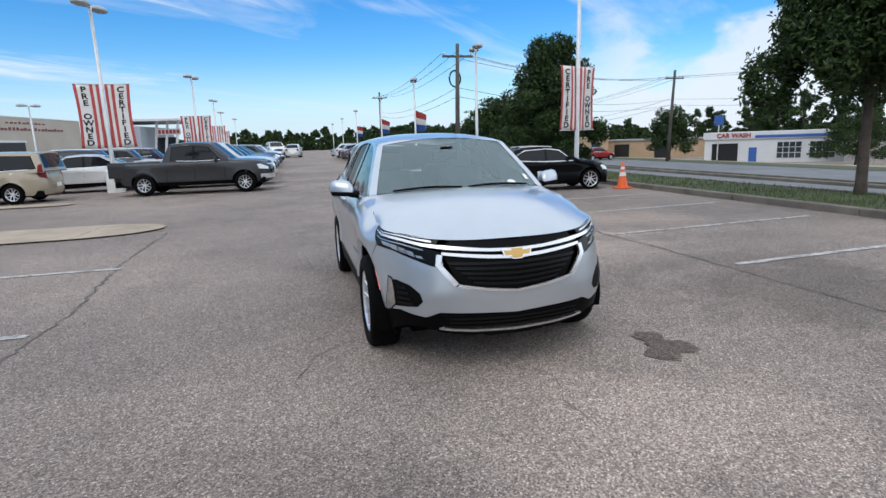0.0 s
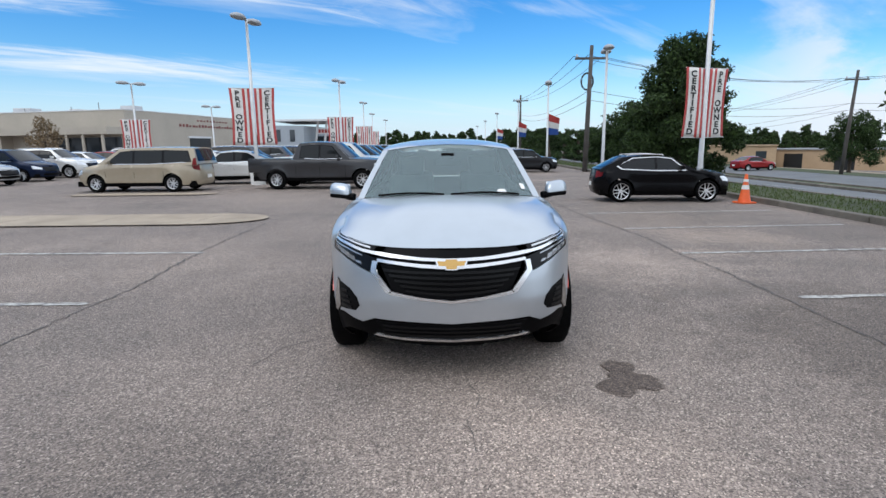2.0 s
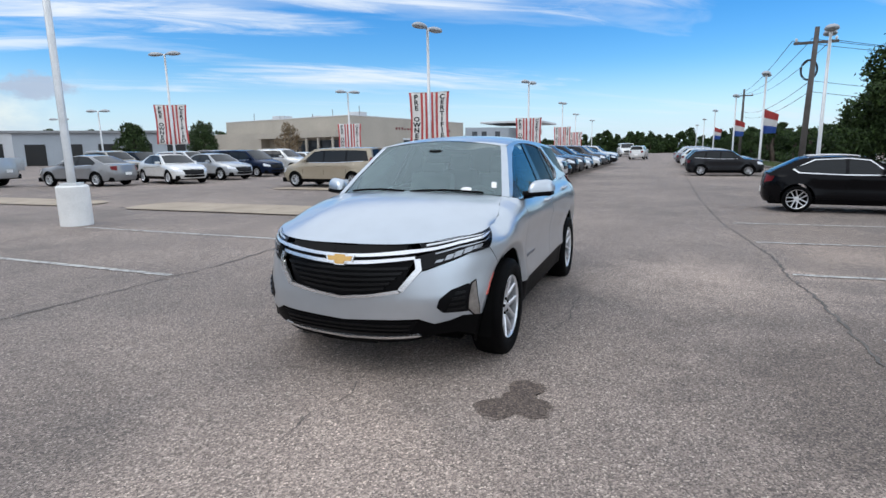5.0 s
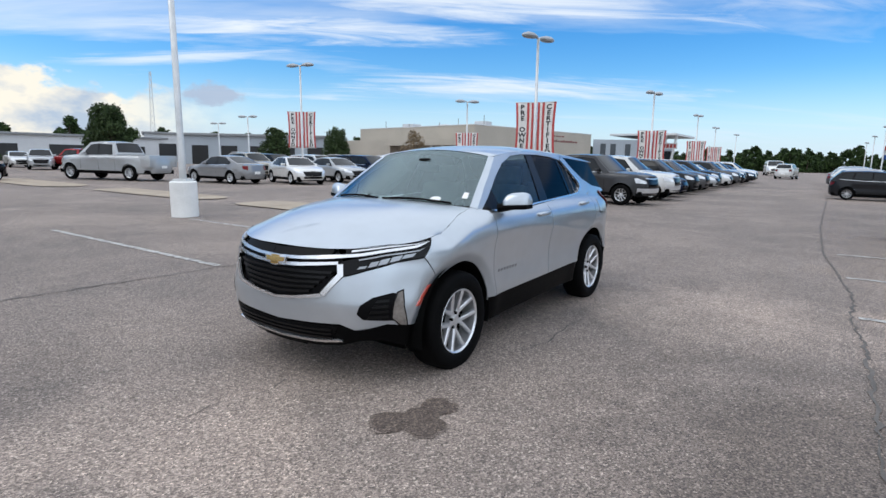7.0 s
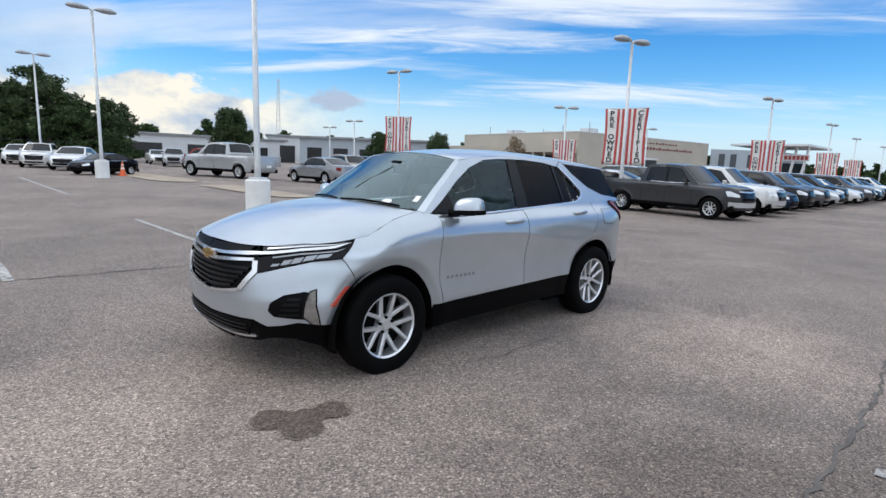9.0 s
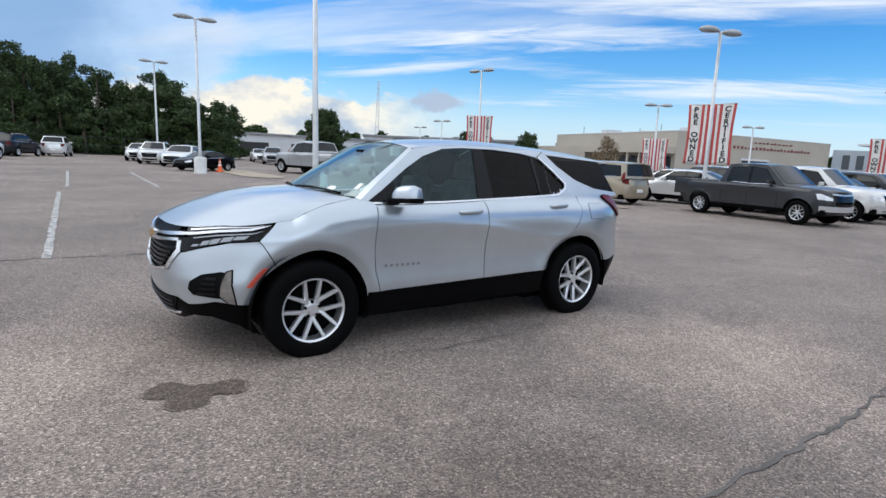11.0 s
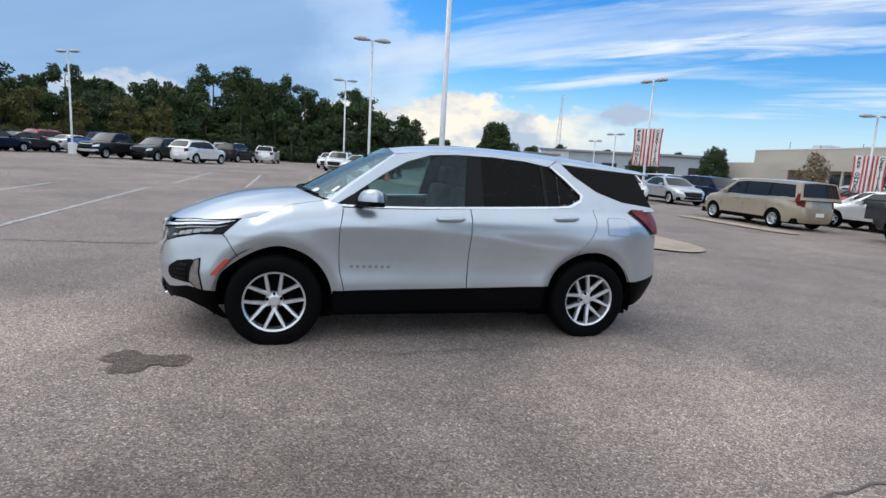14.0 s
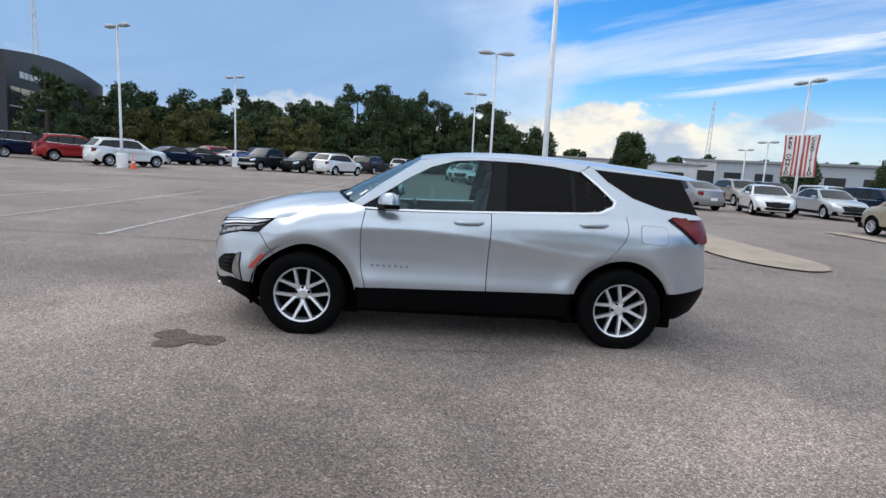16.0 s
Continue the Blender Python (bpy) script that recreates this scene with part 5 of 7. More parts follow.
def lot_car(kind, name, label, color_):
    """One parked car of a kind, at the origin, nose to -y. Copies take their own paint."""
    K = KINDS[kind]
    car = new(name)
    car.empty_display_size = 0.2
    half, yn, yt, R, arch = K["half"], K["nose"], K["tail"], K["R"], K["R"] + 0.07
    wy = K["wheels"]
    topc = curve(K["top"], 0.05)
    belt = K["belt"]
    low = K.get("low", 0.22)
    wd = curve([(low - 0.05, 0.92), (low + 0.15, 0.97), (belt * 0.55, 0.985), (belt * 0.82, 1.0), (belt * 0.95, 0.985), (belt * 1.05, 0.95), (belt * 1.5, 0.93)], 0.03)
    zn = K["top"][0][1]
    zt = K["top"][-1][1]
    ns = curve([(low - 0.05, yn + 0.12), (low + 0.15, yn + 0.01), (zn * 0.75, yn), (zn, yn + 0.09), (zn + 0.3, yn + 0.3)], 0.03)
    ts = curve([(low - 0.05, yt - 0.14), (low + 0.2, yt), (zt * 0.7, yt - 0.01), (zt, yt - 0.07), (zt + 0.3, yt - 0.2)], 0.03)
    sh = Shell(half, yn, wy[0] + 0.1, yt, wy[1] - 0.05, wd, ns, ts, topc, 0.06, (yn, yn + 0.3, K["wb"] - 0.1, K["wb"] + 0.2), wy, arch, R, K.get("nf", 3.4), 2.6, 4.0, 2.6, 0.0, curve([(yn, belt * 0.86), (0, belt * 0.88), (yt, belt * 0.92)], 0.1), 0.03)
    uy = sh.uy
    s_end = float(sh.s[-1])
    f_arc = [(uy(y), z) for y, z in arc(wy[0], R, arch, 185, -5, 12)]
    r_arc = [(uy(y), z) for y, z in arc(wy[1], R, arch, 185, -5, 12)]
    lowz = low + 0.05
    us = list(np.linspace(0, s_end, 46))
    outline = [(0, lowz)] + [(f_arc[0][0] - 0.02, lowz)] + f_arc + [(f_arc[-1][0] + 0.02, lowz), (r_arc[0][0] - 0.02, lowz)] + r_arc + [(r_arc[-1][0] + 0.02, lowz), (s_end, lowz)] + [(u, topc(sh.ref_y(u))) for u in us[::-1]]
    bm = bmesh.new()
    panel(sh, outline, (0.16, 0.12), rim=0.02, bm=bm)
    # lid: hood, cowl, deck or bed floor, closing the shell at its top edge
    rows = []
    for u in us:
        p = sh(u, topc(sh.ref_y(u)))
        crown = 0.05 * (1 if p.y < K["wb"] else 0.3)
        rows.append([Vector((p.x * a, p.y - (0.06 * (1 - a * a) if p.y < wy[0] else 0), p.z + crown * (1 - a * a) * min(1, p.x / 0.5))) for a in np.linspace(-1, 1, 9)])
    sheet(bm, rows)
    # cabin
    wb, wt, rt, rb, zr = K["wb"], K["wt"], K["rt"], K["rb"], K["roof"]
    xb, xt = half * 0.93, half * K.get("tumble", 0.70)
    zb = topc(wb)

    def cab(y, z):
        k = max(0.0, (z - belt) / (zr - belt))
        return Vector((xb + (xt - xb) * k ** 1.15 - 0.04 * max(0.0, y - (rt - 0.3)), y, z))

    roofz = lambda y: zr - 0.045 * ((y - (wt + rt) / 2) / max(0.3, (rt - wt) / 2)) ** 2 - 0.03
    roof_pts = [(y, roofz(y)) for y in np.linspace(wt, rt, 9)]
    zrb = K["zrb"]
    flank_poly = [(wb, zb)] + roof_pts + [(rb, zrb), (rb, belt - 0.03), (wb + 0.1, belt - 0.03)]
    panel(cab, flank_poly, (0.16, 0.1), rim=0, bm=bm)
    sheet(bm, [[Vector((cab(y, z).x * a, y, z + 0.045 * (1 - a * a))) for a in np.linspace(-1, 1, 9)] for y, z in roof_pts])

    def slope(p0, p1, a, v, bow):
        e = cab(p0[0] + (p1[0] - p0[0]) * v, p0[1] + (p1[1] - p0[1]) * v)
        return Vector((e.x * a, e.y + bow * (1 - v * 0.6) * (1 - a * a), e.z + 0.045 * (1 - a * a) * v))

    front = ((wb, zb), roof_pts[0], -0.13)
    rear = ((rb, zrb), roof_pts[-1], 0.07)
    for p0, p1, bow in (front, rear):
        sheet(bm, [[slope(p0, p1, a, v, bow) for a in np.linspace(-1, 1, 9)] for v in np.linspace(0, 1, 5)])
    if K.get("bed"):
        y0, y1 = K["bed"]
        # walls of the open bed
        zt_ = topc((y0 + y1) / 2)
        for sgn in (1, -1):
            box(bm, *sorted((sgn * (half - 0.16), sgn * (half - 0.07))), y0, y1, 0.7, zt_ + 0.02, 0.01)
        box(bm, -half + 0.1, half - 0.1, y1 - 0.1, y1 - 0.03, 0.7, zt_ + 0.02, 0.01)
    bmesh.ops.remove_doubles(bm, verts=bm.verts[:], dist=0.0008)
    bmesh.ops.recalc_face_normals(bm, faces=bm.faces[:])
    b = part("body", bm, LOT_PAINT, car, smooth=True)
    # glazing, slightly proud of the cabin
    for nm, (p0, p1, bow), s_ in (("windshield", front, -1), ("rear_window", rear, 1)):
        bm = bmesh.new()
        lo_, hi_ = (0.10, 0.94) if nm == "windshield" else K.get("rwin", (0.16, 0.92))
        sheet(bm, [[slope(p0, p1, a, v, bow) + Vector((0, s_ * 0.008, 0.006)) for a in np.linspace(-0.9, 0.9, 9)] for v in np.linspace(lo_, hi_, 5)])
        bmesh.ops.recalc_face_normals(bm, faces=bm.faces[:])
        part(nm, bm, CAR_GLASS, car, "dark glass", True)
    hull = hull_of([p for w in K["windows"] for p in w])
    cy, cz = sum(p[0] for p in hull) / len(hull), sum(p[1] for p in hull) / len(hull)
    pair("window_surround", cab, [(y + math.copysign(0.03, y - cy), z + math.copysign(0.022, z - cz)) for y, z in hull], GLOSS_BLACK, car, "gloss black window surround", cell=(0.3, 0.2), off=0.003, rim=0.004)
    if K.get("trim"):
        ring = lambda e, f: [(y + math.copysign(e, y - cy), z + math.copysign(f, z - cz)) for y, z in hull]
        outer, inner = ring(0.05, 0.036), ring(0.024, 0.014)
        pair("window_trim", cab, outer + outer[:1] + inner[:1] + inner[:0:-1], CHROME, car, "chrome window trim", cell=(0.3, 0.2), off=0.007, rim=0.004)
    y0, y1 = min(p[0] for p in hull), max(p[0] for p in hull)
    zl = lambda y: float(np.interp(y, *zip(*sorted([(p[0], p[1] - 0.03) for w in K["windows"] for p in (w[0], w[-1])]))))
    pair("belt_trim", cab, [(y0, zl(y0)), (0.5 * (y0 + y1), zl(0.5 * (y0 + y1))), (y1 - 0.2, zl(y1 - 0.2)), (y1 - 0.2, zl(y1 - 0.2) + 0.018), (0.5 * (y0 + y1), zl(0.5 * (y0 + y1)) + 0.018), (y0, zl(y0) + 0.018)], CHROME, car, "chrome belt strip", cell=(0.4, 0.1), off=0.008, rim=0.006)
    for win in K["windows"]:
        pair("side_window", cab, win, CAR_GLASS, car, "dark side glass", cell=(0.3, 0.2), off=0.008, rim=0.005)
    # lower trim
    sill = [(f_arc[-1][0], lowz - 0.03), (r_arc[0][0], lowz - 0.03), (r_arc[0][0] + 0.01, lowz + 0.10), (f_arc[-1][0] - 0.01, lowz + 0.10)]
    pair("sill", sh, sill, BLACK_PLASTIC, car, "black sill", cell=(0.4, 0.2), off=0.006, rim=0.01)
    # lamps, grille, bumper trim
    g0, g1 = K["grille"]
    part("grille", panel(sh, [(0, g0), (sh.ux(half * 0.5), g0 + 0.02), (sh.ux(half * 0.58), g1), (0, g1 - 0.02)], (0.12, 0.08), off=0.006), K.get("grille_mat", GLOSS_BLACK), car, "grille")
    part("lower_intake", panel(sh, [(0, low + 0.10), (sh.ux(half * 0.6), low + 0.12), (sh.ux(half * 0.55), low + 0.22), (0, low + 0.22)], (0.12, 0.08), off=0.006), BLACK_PLASTIC, car, "black lower intake")
    if K.get("bed"):
        part("front_bumper", panel(sh, [(0, low + 0.14), (uy(yn + 0.35), low + 0.16), (uy(yn + 0.35), low + 0.33), (0, low + 0.31)], (0.12, 0.08), off=0.02), SATIN, car, "bright chrome front bumper", True)
        part("grille_frame", panel(sh, [(0, g1 - 0.05), (sh.ux(half * 0.58), g1 - 0.02), (sh.ux(half * 0.6), g1 + 0.02), (0, g1 + 0.0)], (0.12, 0.08), off=0.012), SATIN, car, "bright chrome grille bar", True)
    h0, h1 = K["lamps"]
    pair("headlamp", sh, [(sh.ux(half * 0.62), h0), (sh.ux(half * 0.9), h0 + 0.03), (uy(yn + 0.42), h1 - 0.01), (sh.ux(half * 0.85), h1), (sh.ux(half * 0.6), h0 + 0.08)], SATIN, car, "clear headlamp", cell=(0.12, 0.06), off=0.008)
    t0, t1 = K["tails"]
    pair("tail_lamp", sh, [(uy(yt - 0.26), t1 - 0.02), (uy(yt - 0.22), t0 + 0.06), (uy(yt - 0.05), t0), (s_end - half * 0.62, t0 + 0.01), (s_end - half * 0.6, t1), (uy(yt - 0.06), t1)], TAIL_RED, car, "red tail lamp", cell=(0.1, 0.06), off=0.008)
    if K.get("tall"):
        pair("tail_lamp", cab, [(rb - 0.20, belt - 0.02), (rb - 0.02, belt - 0.02), (rb - 0.06, belt + 0.26), (rb - 0.17, belt + 0.22)], TAIL_RED, car, "red upper tail lamp", cell=(0.1, 0.06), off=0.012)
    part("plate", panel(sh, [(s_end - 0.18, low + 0.30), (s_end, low + 0.30), (s_end, low + 0.43), (s_end - 0.18, low + 0.43)], (0.2, 0.2), off=0.010), WHITE_PAINT, car, "pale number plate")
    for sgn in (1, -1):
        bm = bmesh.new()
        my = wb + 0.42
        mz = belt + 0.10
        box(bm, *sorted((sgn * (half * 0.9), sgn * (half + 0.13))), my, my + 0.12, mz - 0.06, mz + 0.07, 0.03)
        part("wing_mirror", bm, K.get("mirror_mat", LOT_PAINT), car)
    for y in K["handles"]:
        for sgn in (1, -1):
            part("door_handle", boxed(*sorted((sgn * (half * 0.985), sgn * (half + 0.025))), y, y + 0.2, belt - 0.12, belt - 0.085, 0.008), LOT_PAINT, car)
    # seams of the doors
    for y in K["seams"]:
        pair("door_seam", sh, [(uy(y), lowz + 0.12), (uy(y) + 0.012, lowz + 0.12), (uy(y) + 0.012, belt - 0.04), (uy(y), belt - 0.04)], DARK, car, cell=(0.1, 0.2), off=0.002, rim=0)
    if K.get("rails"):
        for sgn in (1, -1):
            bm = bmesh.new()
            pts = [(sgn * (cab(y, roofz(y)).x - 0.05), y, roofz(y) + 0.05) for y in np.linspace(wt + 0.2, rt - 0.15, 7)]
            pts = [(pts[0][0], pts[0][1], pts[0][2] - 0.05)] + pts + [(pts[-1][0], pts[-1][1], pts[-1][2] - 0.05)]
            tube(bm, pts, 0.018, 6)
            part("roof_rail", bm, CHROME, car)
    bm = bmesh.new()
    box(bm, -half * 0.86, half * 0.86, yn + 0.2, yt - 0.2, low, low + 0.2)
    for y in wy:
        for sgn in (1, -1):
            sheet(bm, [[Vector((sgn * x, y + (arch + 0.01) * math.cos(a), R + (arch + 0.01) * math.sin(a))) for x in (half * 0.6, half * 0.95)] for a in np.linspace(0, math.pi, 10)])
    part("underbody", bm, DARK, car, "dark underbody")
    key = (R, K.get("rim", 0.66))
    if key not in WHEELS:
        WHEELS[key] = wheel_meshes(R, 0.22, R * key[1], 5, 24, True)[:3]
    add_wheels(car, R, 0.22, 0, half - 0.12, wy, WHEELS[key])
    return car


WHEELS = {}
KINDS = {
    "sedan": dict(half=0.92, nose=-2.4, tail=2.42, R=0.33, wheels=(-1.42, 1.38), belt=0.93, top=[(-2.4, 0.70), (-2.2, 0.80), (-1.5, 0.92), (-0.95, 0.97), (0.0, 0.95), (1.6, 1.0), (2.1, 1.02), (2.42, 0.98)], wb=-1.0, wt=-0.25, rt=0.95, rb=1.85, zrb=1.02, roof=1.46, grille=(0.45, 0.70), lamps=(0.60, 0.78), tails=(0.72, 0.95), windows=[[(-0.72, 0.98), (-0.22, 1.34), (0.30, 1.38), (0.28, 0.985)], [(0.36, 0.985), (0.38, 1.38), (0.85, 1.34), (1.30, 1.12), (1.2, 1.02)]], handles=(0.02, 0.95), seams=(-0.85, 0.3, 1.15)),
    "suv": dict(half=0.94, nose=-2.33, tail=2.35, R=0.36, wheels=(-1.40, 1.40), belt=1.08, top=[(-2.33, 0.88), (-2.1, 0.98), (-1.5, 1.06), (-1.0, 1.10), (0.0, 1.06), (1.6, 1.08), (2.35, 1.08)], wb=-1.05, wt=-0.35, rt=1.75, rb=2.26, zrb=1.10, roof=1.68, grille=(0.52, 0.84), lamps=(0.72, 0.92), tails=(0.82, 1.08), windows=[[(-0.75, 1.12), (-0.30, 1.52), (0.22, 1.57), (0.22, 1.12)], [(0.30, 1.12), (0.30, 1.57), (1.05, 1.55), (1.15, 1.14)], [(1.24, 1.15), (1.14, 1.54), (1.62, 1.50), (1.98, 1.22)]], handles=(0.0, 1.0), seams=(-0.88, 0.26, 1.2), rails=True),
    "coupe_suv": dict(half=0.905, nose=-2.2, tail=2.22, R=0.36, wheels=(-1.35, 1.35), belt=1.02, top=[(-2.2, 0.80), (-2.0, 0.90), (-1.4, 1.0), (-0.95, 1.03), (0.0, 1.0), (1.5, 1.06), (2.0, 1.08), (2.22, 1.04)], wb=-1.0, wt=-0.2, rt=1.3, rb=2.05, zrb=1.08, roof=1.53, tumble=0.64, grille=(0.45, 0.74), lamps=(0.66, 0.84), tails=(0.80, 1.02), windows=[[(-0.68, 1.05), (-0.2, 1.38), (0.22, 1.43), (0.22, 1.05)], [(0.30, 1.05), (0.30, 1.43), (0.95, 1.40), (1.45, 1.2), (1.3, 1.1)]], handles=(-0.02, 0.9), seams=(-0.85, 0.26, 1.1), rails=True, rim=0.74, trim=True),
    "van": dict(half=1.0, nose=-2.55, tail=2.6, R=0.335, wheels=(-1.55, 1.53), belt=1.06, top=[(-2.55, 0.82), (-2.3, 0.94), (-1.8, 1.04), (-1.35, 1.09), (0.0, 1.05), (1.6, 1.06), (2.6, 1.06)], wb=-1.45, wt=-0.55, rt=2.40, rb=2.56, zrb=1.08, roof=1.75, tumble=0.76, grille=(0.55, 0.80), lamps=(0.66, 0.86), tails=(0.82, 1.05), tall=True, windows=[[(-1.1, 1.12), (-0.50, 1.55), (-0.02, 1.60), (-0.02, 1.10)], [(0.06, 1.10), (0.06, 1.60), (1.15, 1.60), (1.15, 1.12)], [(1.24, 1.12), (1.24, 1.60), (2.16, 1.57), (2.3, 1.18)]], handles=(-0.35, 0.2), seams=(-1.12, 0.02, 1.2)),
    "pickup": dict(half=1.02, nose=-2.9, tail=2.95, R=0.40, wheels=(-1.95, 1.70), belt=1.22, low=0.34, top=[(-2.9, 1.08), (-2.6, 1.18), (-1.9, 1.23), (-1.4, 1.25), (0.0, 1.22), (1.0, 1.24), (2.95, 1.26)], wb=-1.42, wt=-0.72, rt=0.72, rb=0.98, zrb=1.30, roof=1.95, tumble=0.76, grille=(0.66, 1.04), lamps=(0.84, 1.05), tails=(0.92, 1.24), windows=[[(-1.1, 1.28), (-0.66, 1.74), (-0.2, 1.80), (-0.2, 1.26)], [(-0.12, 1.26), (-0.12, 1.80), (0.60, 1.76), (0.68, 1.30)]], handles=(-0.45, 0.38), seams=(-1.25, -0.16, 0.85), bed=(1.08, 2.92), rim=0.62),
}
CAR_PROTO = {}
COLORS = dict(white=(0.75, 0.75, 0.74), silver=(0.45, 0.465, 0.48), grey=(0.10, 0.10, 0.107), dark=(0.022, 0.023, 0.026), black=(0.004, 0.004, 0.005), gold=(0.41, 0.355, 0.27), red=(0.30, 0.018, 0.02), navy=(0.010, 0.018, 0.045), blue=(0.02, 0.09, 0.30), gunmetal=(0.048, 0.049, 0.053), tan=(0.36, 0.34, 0.30), grey_silver=(0.27, 0.275, 0.285))
NAMES = dict(sedan="sedan_car", suv="suv_car", coupe_suv="crossover_car", van="minivan", pickup="pickup_truck")
WORDS = dict(sedan="four-door sedan", suv="family SUV", coupe_suv="sloping-roofed crossover", van="family minivan", pickup="crew-cab pickup truck")


def park(kind, color, x, y, turn, z=0.0, scale=1.0, note="parked in the lot", group="parked cars"):
    """turn 0: nose to -y, 90: nose to +x."""
    m = pose(x, y, z, 0, 0, turn)
    label = f"{color.replace('_', ' ')} {WORDS[kind]} {note}"
    if kind not in CAR_PROTO:
        car = lot_car(kind, NAMES[kind], label, color)
        car.matrix_basis = m
        CAR_PROTO[kind] = car
    else:
        car = copy_thing(CAR_PROTO[kind], m)
    if scale != 1.0:
        car.scale = (scale,) * 3
    tagged(car, label, "pickup truck" if kind == "pickup" else "car", group)
    for ob in car.children:
        ob.color = (*COLORS[color], 1)
    return car


park("van", "gold", -11.5, 15.9, -92, scale=0.94, note="parked beside a banner pole")
park("sedan", "white", -9.8, 19.9, -80, note="parked behind the minivan")
park("pickup", "gunmetal", -4.8, 16.3, 84, scale=0.91, note="parked at the end of a row")
park("coupe_suv", "black", 5.85, 10.0, 85, scale=0.82, note="parked nose to the verge")
# column of cars west of the lane
park("pickup", "silver", -30.2, 11.1, -70, scale=1.08, note="with raised suspension, parked in the lot")
park("sedan", "grey_silver", -24.2, 13.9, -84)
park("sedan", "white", -21.8, 16.7, 72)
park("sedan", "silver", -22.2, 20.2, 82)
park("van", "navy", -22.9, 23.8, 86)
park("suv", "white", -23.0, 27.4, 90)
park("sedan", "white", -23.1, 30.4, 90)
park("sedan", "red", -22.8, 33.2, 90)
park("suv", "silver", -22.4, 36.0, 90)
park("suv", "tan", -30.8, 20.5, 85)
park("van", "dark", -32.0, 23.4, 88)
park("van", "white", -32.0, 27.6, 88)
park("suv", "grey", -33.0, 32.0, 88)
park("sedan", "dark", -33.0, 35.0, 88)
# row along the lane, beyond the truck
row = [("pickup", "white"), ("sedan", "navy"), ("suv", "dark"), ("suv", "grey"), ("sedan", "silver"), ("suv", "dark"), ("sedan", "white"), ("suv", "grey"), ("sedan", "black"), ("suv", "silver"), ("sedan", "dark"), ("suv", "white")]
for k, (kd, c) in enumerate(row):
    park(kd, c, -4.9 + random.uniform(-0.2, 0.2), 19.5 + 2.85 * k, 90 + random.uniform(-2, 2), note="in the row along the lane")
row = [("suv", "dark"), ("suv", "dark"), ("suv", "white"), ("suv", "white"), ("sedan", "dark"), ("sedan", "grey"), ("suv", "silver"), ("sedan", "black"), ("suv", "white"), ("sedan", "silver")]
for k, (kd, c) in enumerate(row):
    park(kd, c, 4.7 + random.uniform(-0.2, 0.2), 27.5 + 3.3 * k + (1.5 if k > 1 else 0), 90 + random.uniform(-2, 2), scale=0.78 + 0.015 * k, note="nose to the verge")
park("van", "white", -4.6, 92, 10, scale=1.25, note="at the far end of the lane")
park("suv", "white", -1.6, 70, 175, note="standing far down the lane")
# second row between the poles and the building
for k, (kd, c) in enumerate([("sedan", "white"), ("suv", "dark"), ("sedan", "navy"), ("suv", "grey"), ("sedan", "silver"), ("suv", "navy")]):
    park(kd, c, -12.6, 23.2 + 2.9 * k, -90 + random.uniform(-3, 3), note="in the row near the building")
# far west rows under the trees
far = [("suv", "navy", -36.2, -28.6, 228, 1.05), ("suv", "red", -34.9, -24.4, 225, 1.05), ("suv", "white", -31.9, -19.4, 232, 1.03), ("sedan", "navy", -42.3, -20.7, 240, 1.0), ("sedan", "dark", -44.9, -19.7, 240, 1.0), ("suv", "red", -50.3, -19.9, 240, 1.0), ("sedan", "white", -49.6, -17.9, 245, 1.0), ("pickup", "blue", -48.9, -15.6, 245, 0.95), ("pickup", "dark", -41.3, -12.9, 62, 0.92), ("suv", "dark", -41.8, -10.1, 66, 1.0), ("suv", "white", -41.3, -7.2, 238, 1.0), ("suv", "white", -54.6, -6.4, 262, 1.0), ("suv", "dark", -51.0, -5.2, 245, 1.0), ("suv", "white", -55.1, -2.5, 262, 1.0), ("sedan", "white", -48.6, 3.2, 75, 1.0), ("suv", "white", -42.0, 3.4, 72, 0.95), ("sedan", "white", -38.0, 4.6, 62, 1.0), ("sedan", "black", -31.7, 4.7, 30, 0.8)]
for kd, c, x, y, a, k in far:
    park(kd, c, x, y, a, scale=k, note="parked below the trees")
for kd, c, x, y, a in (("suv", "silver", -51.6, 15.2, 70), ("pickup", "red", -49.3, 17.2, -70), ("sedan", "white", -59.5, 16.2, 80)):
    park(kd, c, x, y, a, note="parked far back in the lot")
park("sedan", "red", 27.0, 44.5, 105, scale=0.85, z=lie(27, 0) + 0.013, note="on the road")


# ---- lamp posts and banners ----
def text_mesh(body, size, depth=0.0):
    cu = bpy.data.curves.new("text", "FONT")
    cu.body, cu.size, cu.extrude = body, size, depth
    cu.offset = size * 0.036
    cu.align_x, cu.align_y = "CENTER", "CENTER"
    ob = bpy.data.objects.new("text", cu)
    me = bpy.data.meshes.new_from_object(ob)
    bpy.data.objects.remove(ob)
    bpy.data.curves.remove(cu)
    return me


UP = Vector((0.0007, -0.0145, 1)).normalized()


def upright(x, y, z=0.0, turn=0.0):
    """A pose on the ground whose own z leans with the slope of the land."""
    q = Vector((0, 0, 1)).rotation_difference(UP)
    return Matrix.Translation((x, y, z)) @ q.to_matrix().to_4x4() @ pose(0, 0, 0, 0, 0, turn)


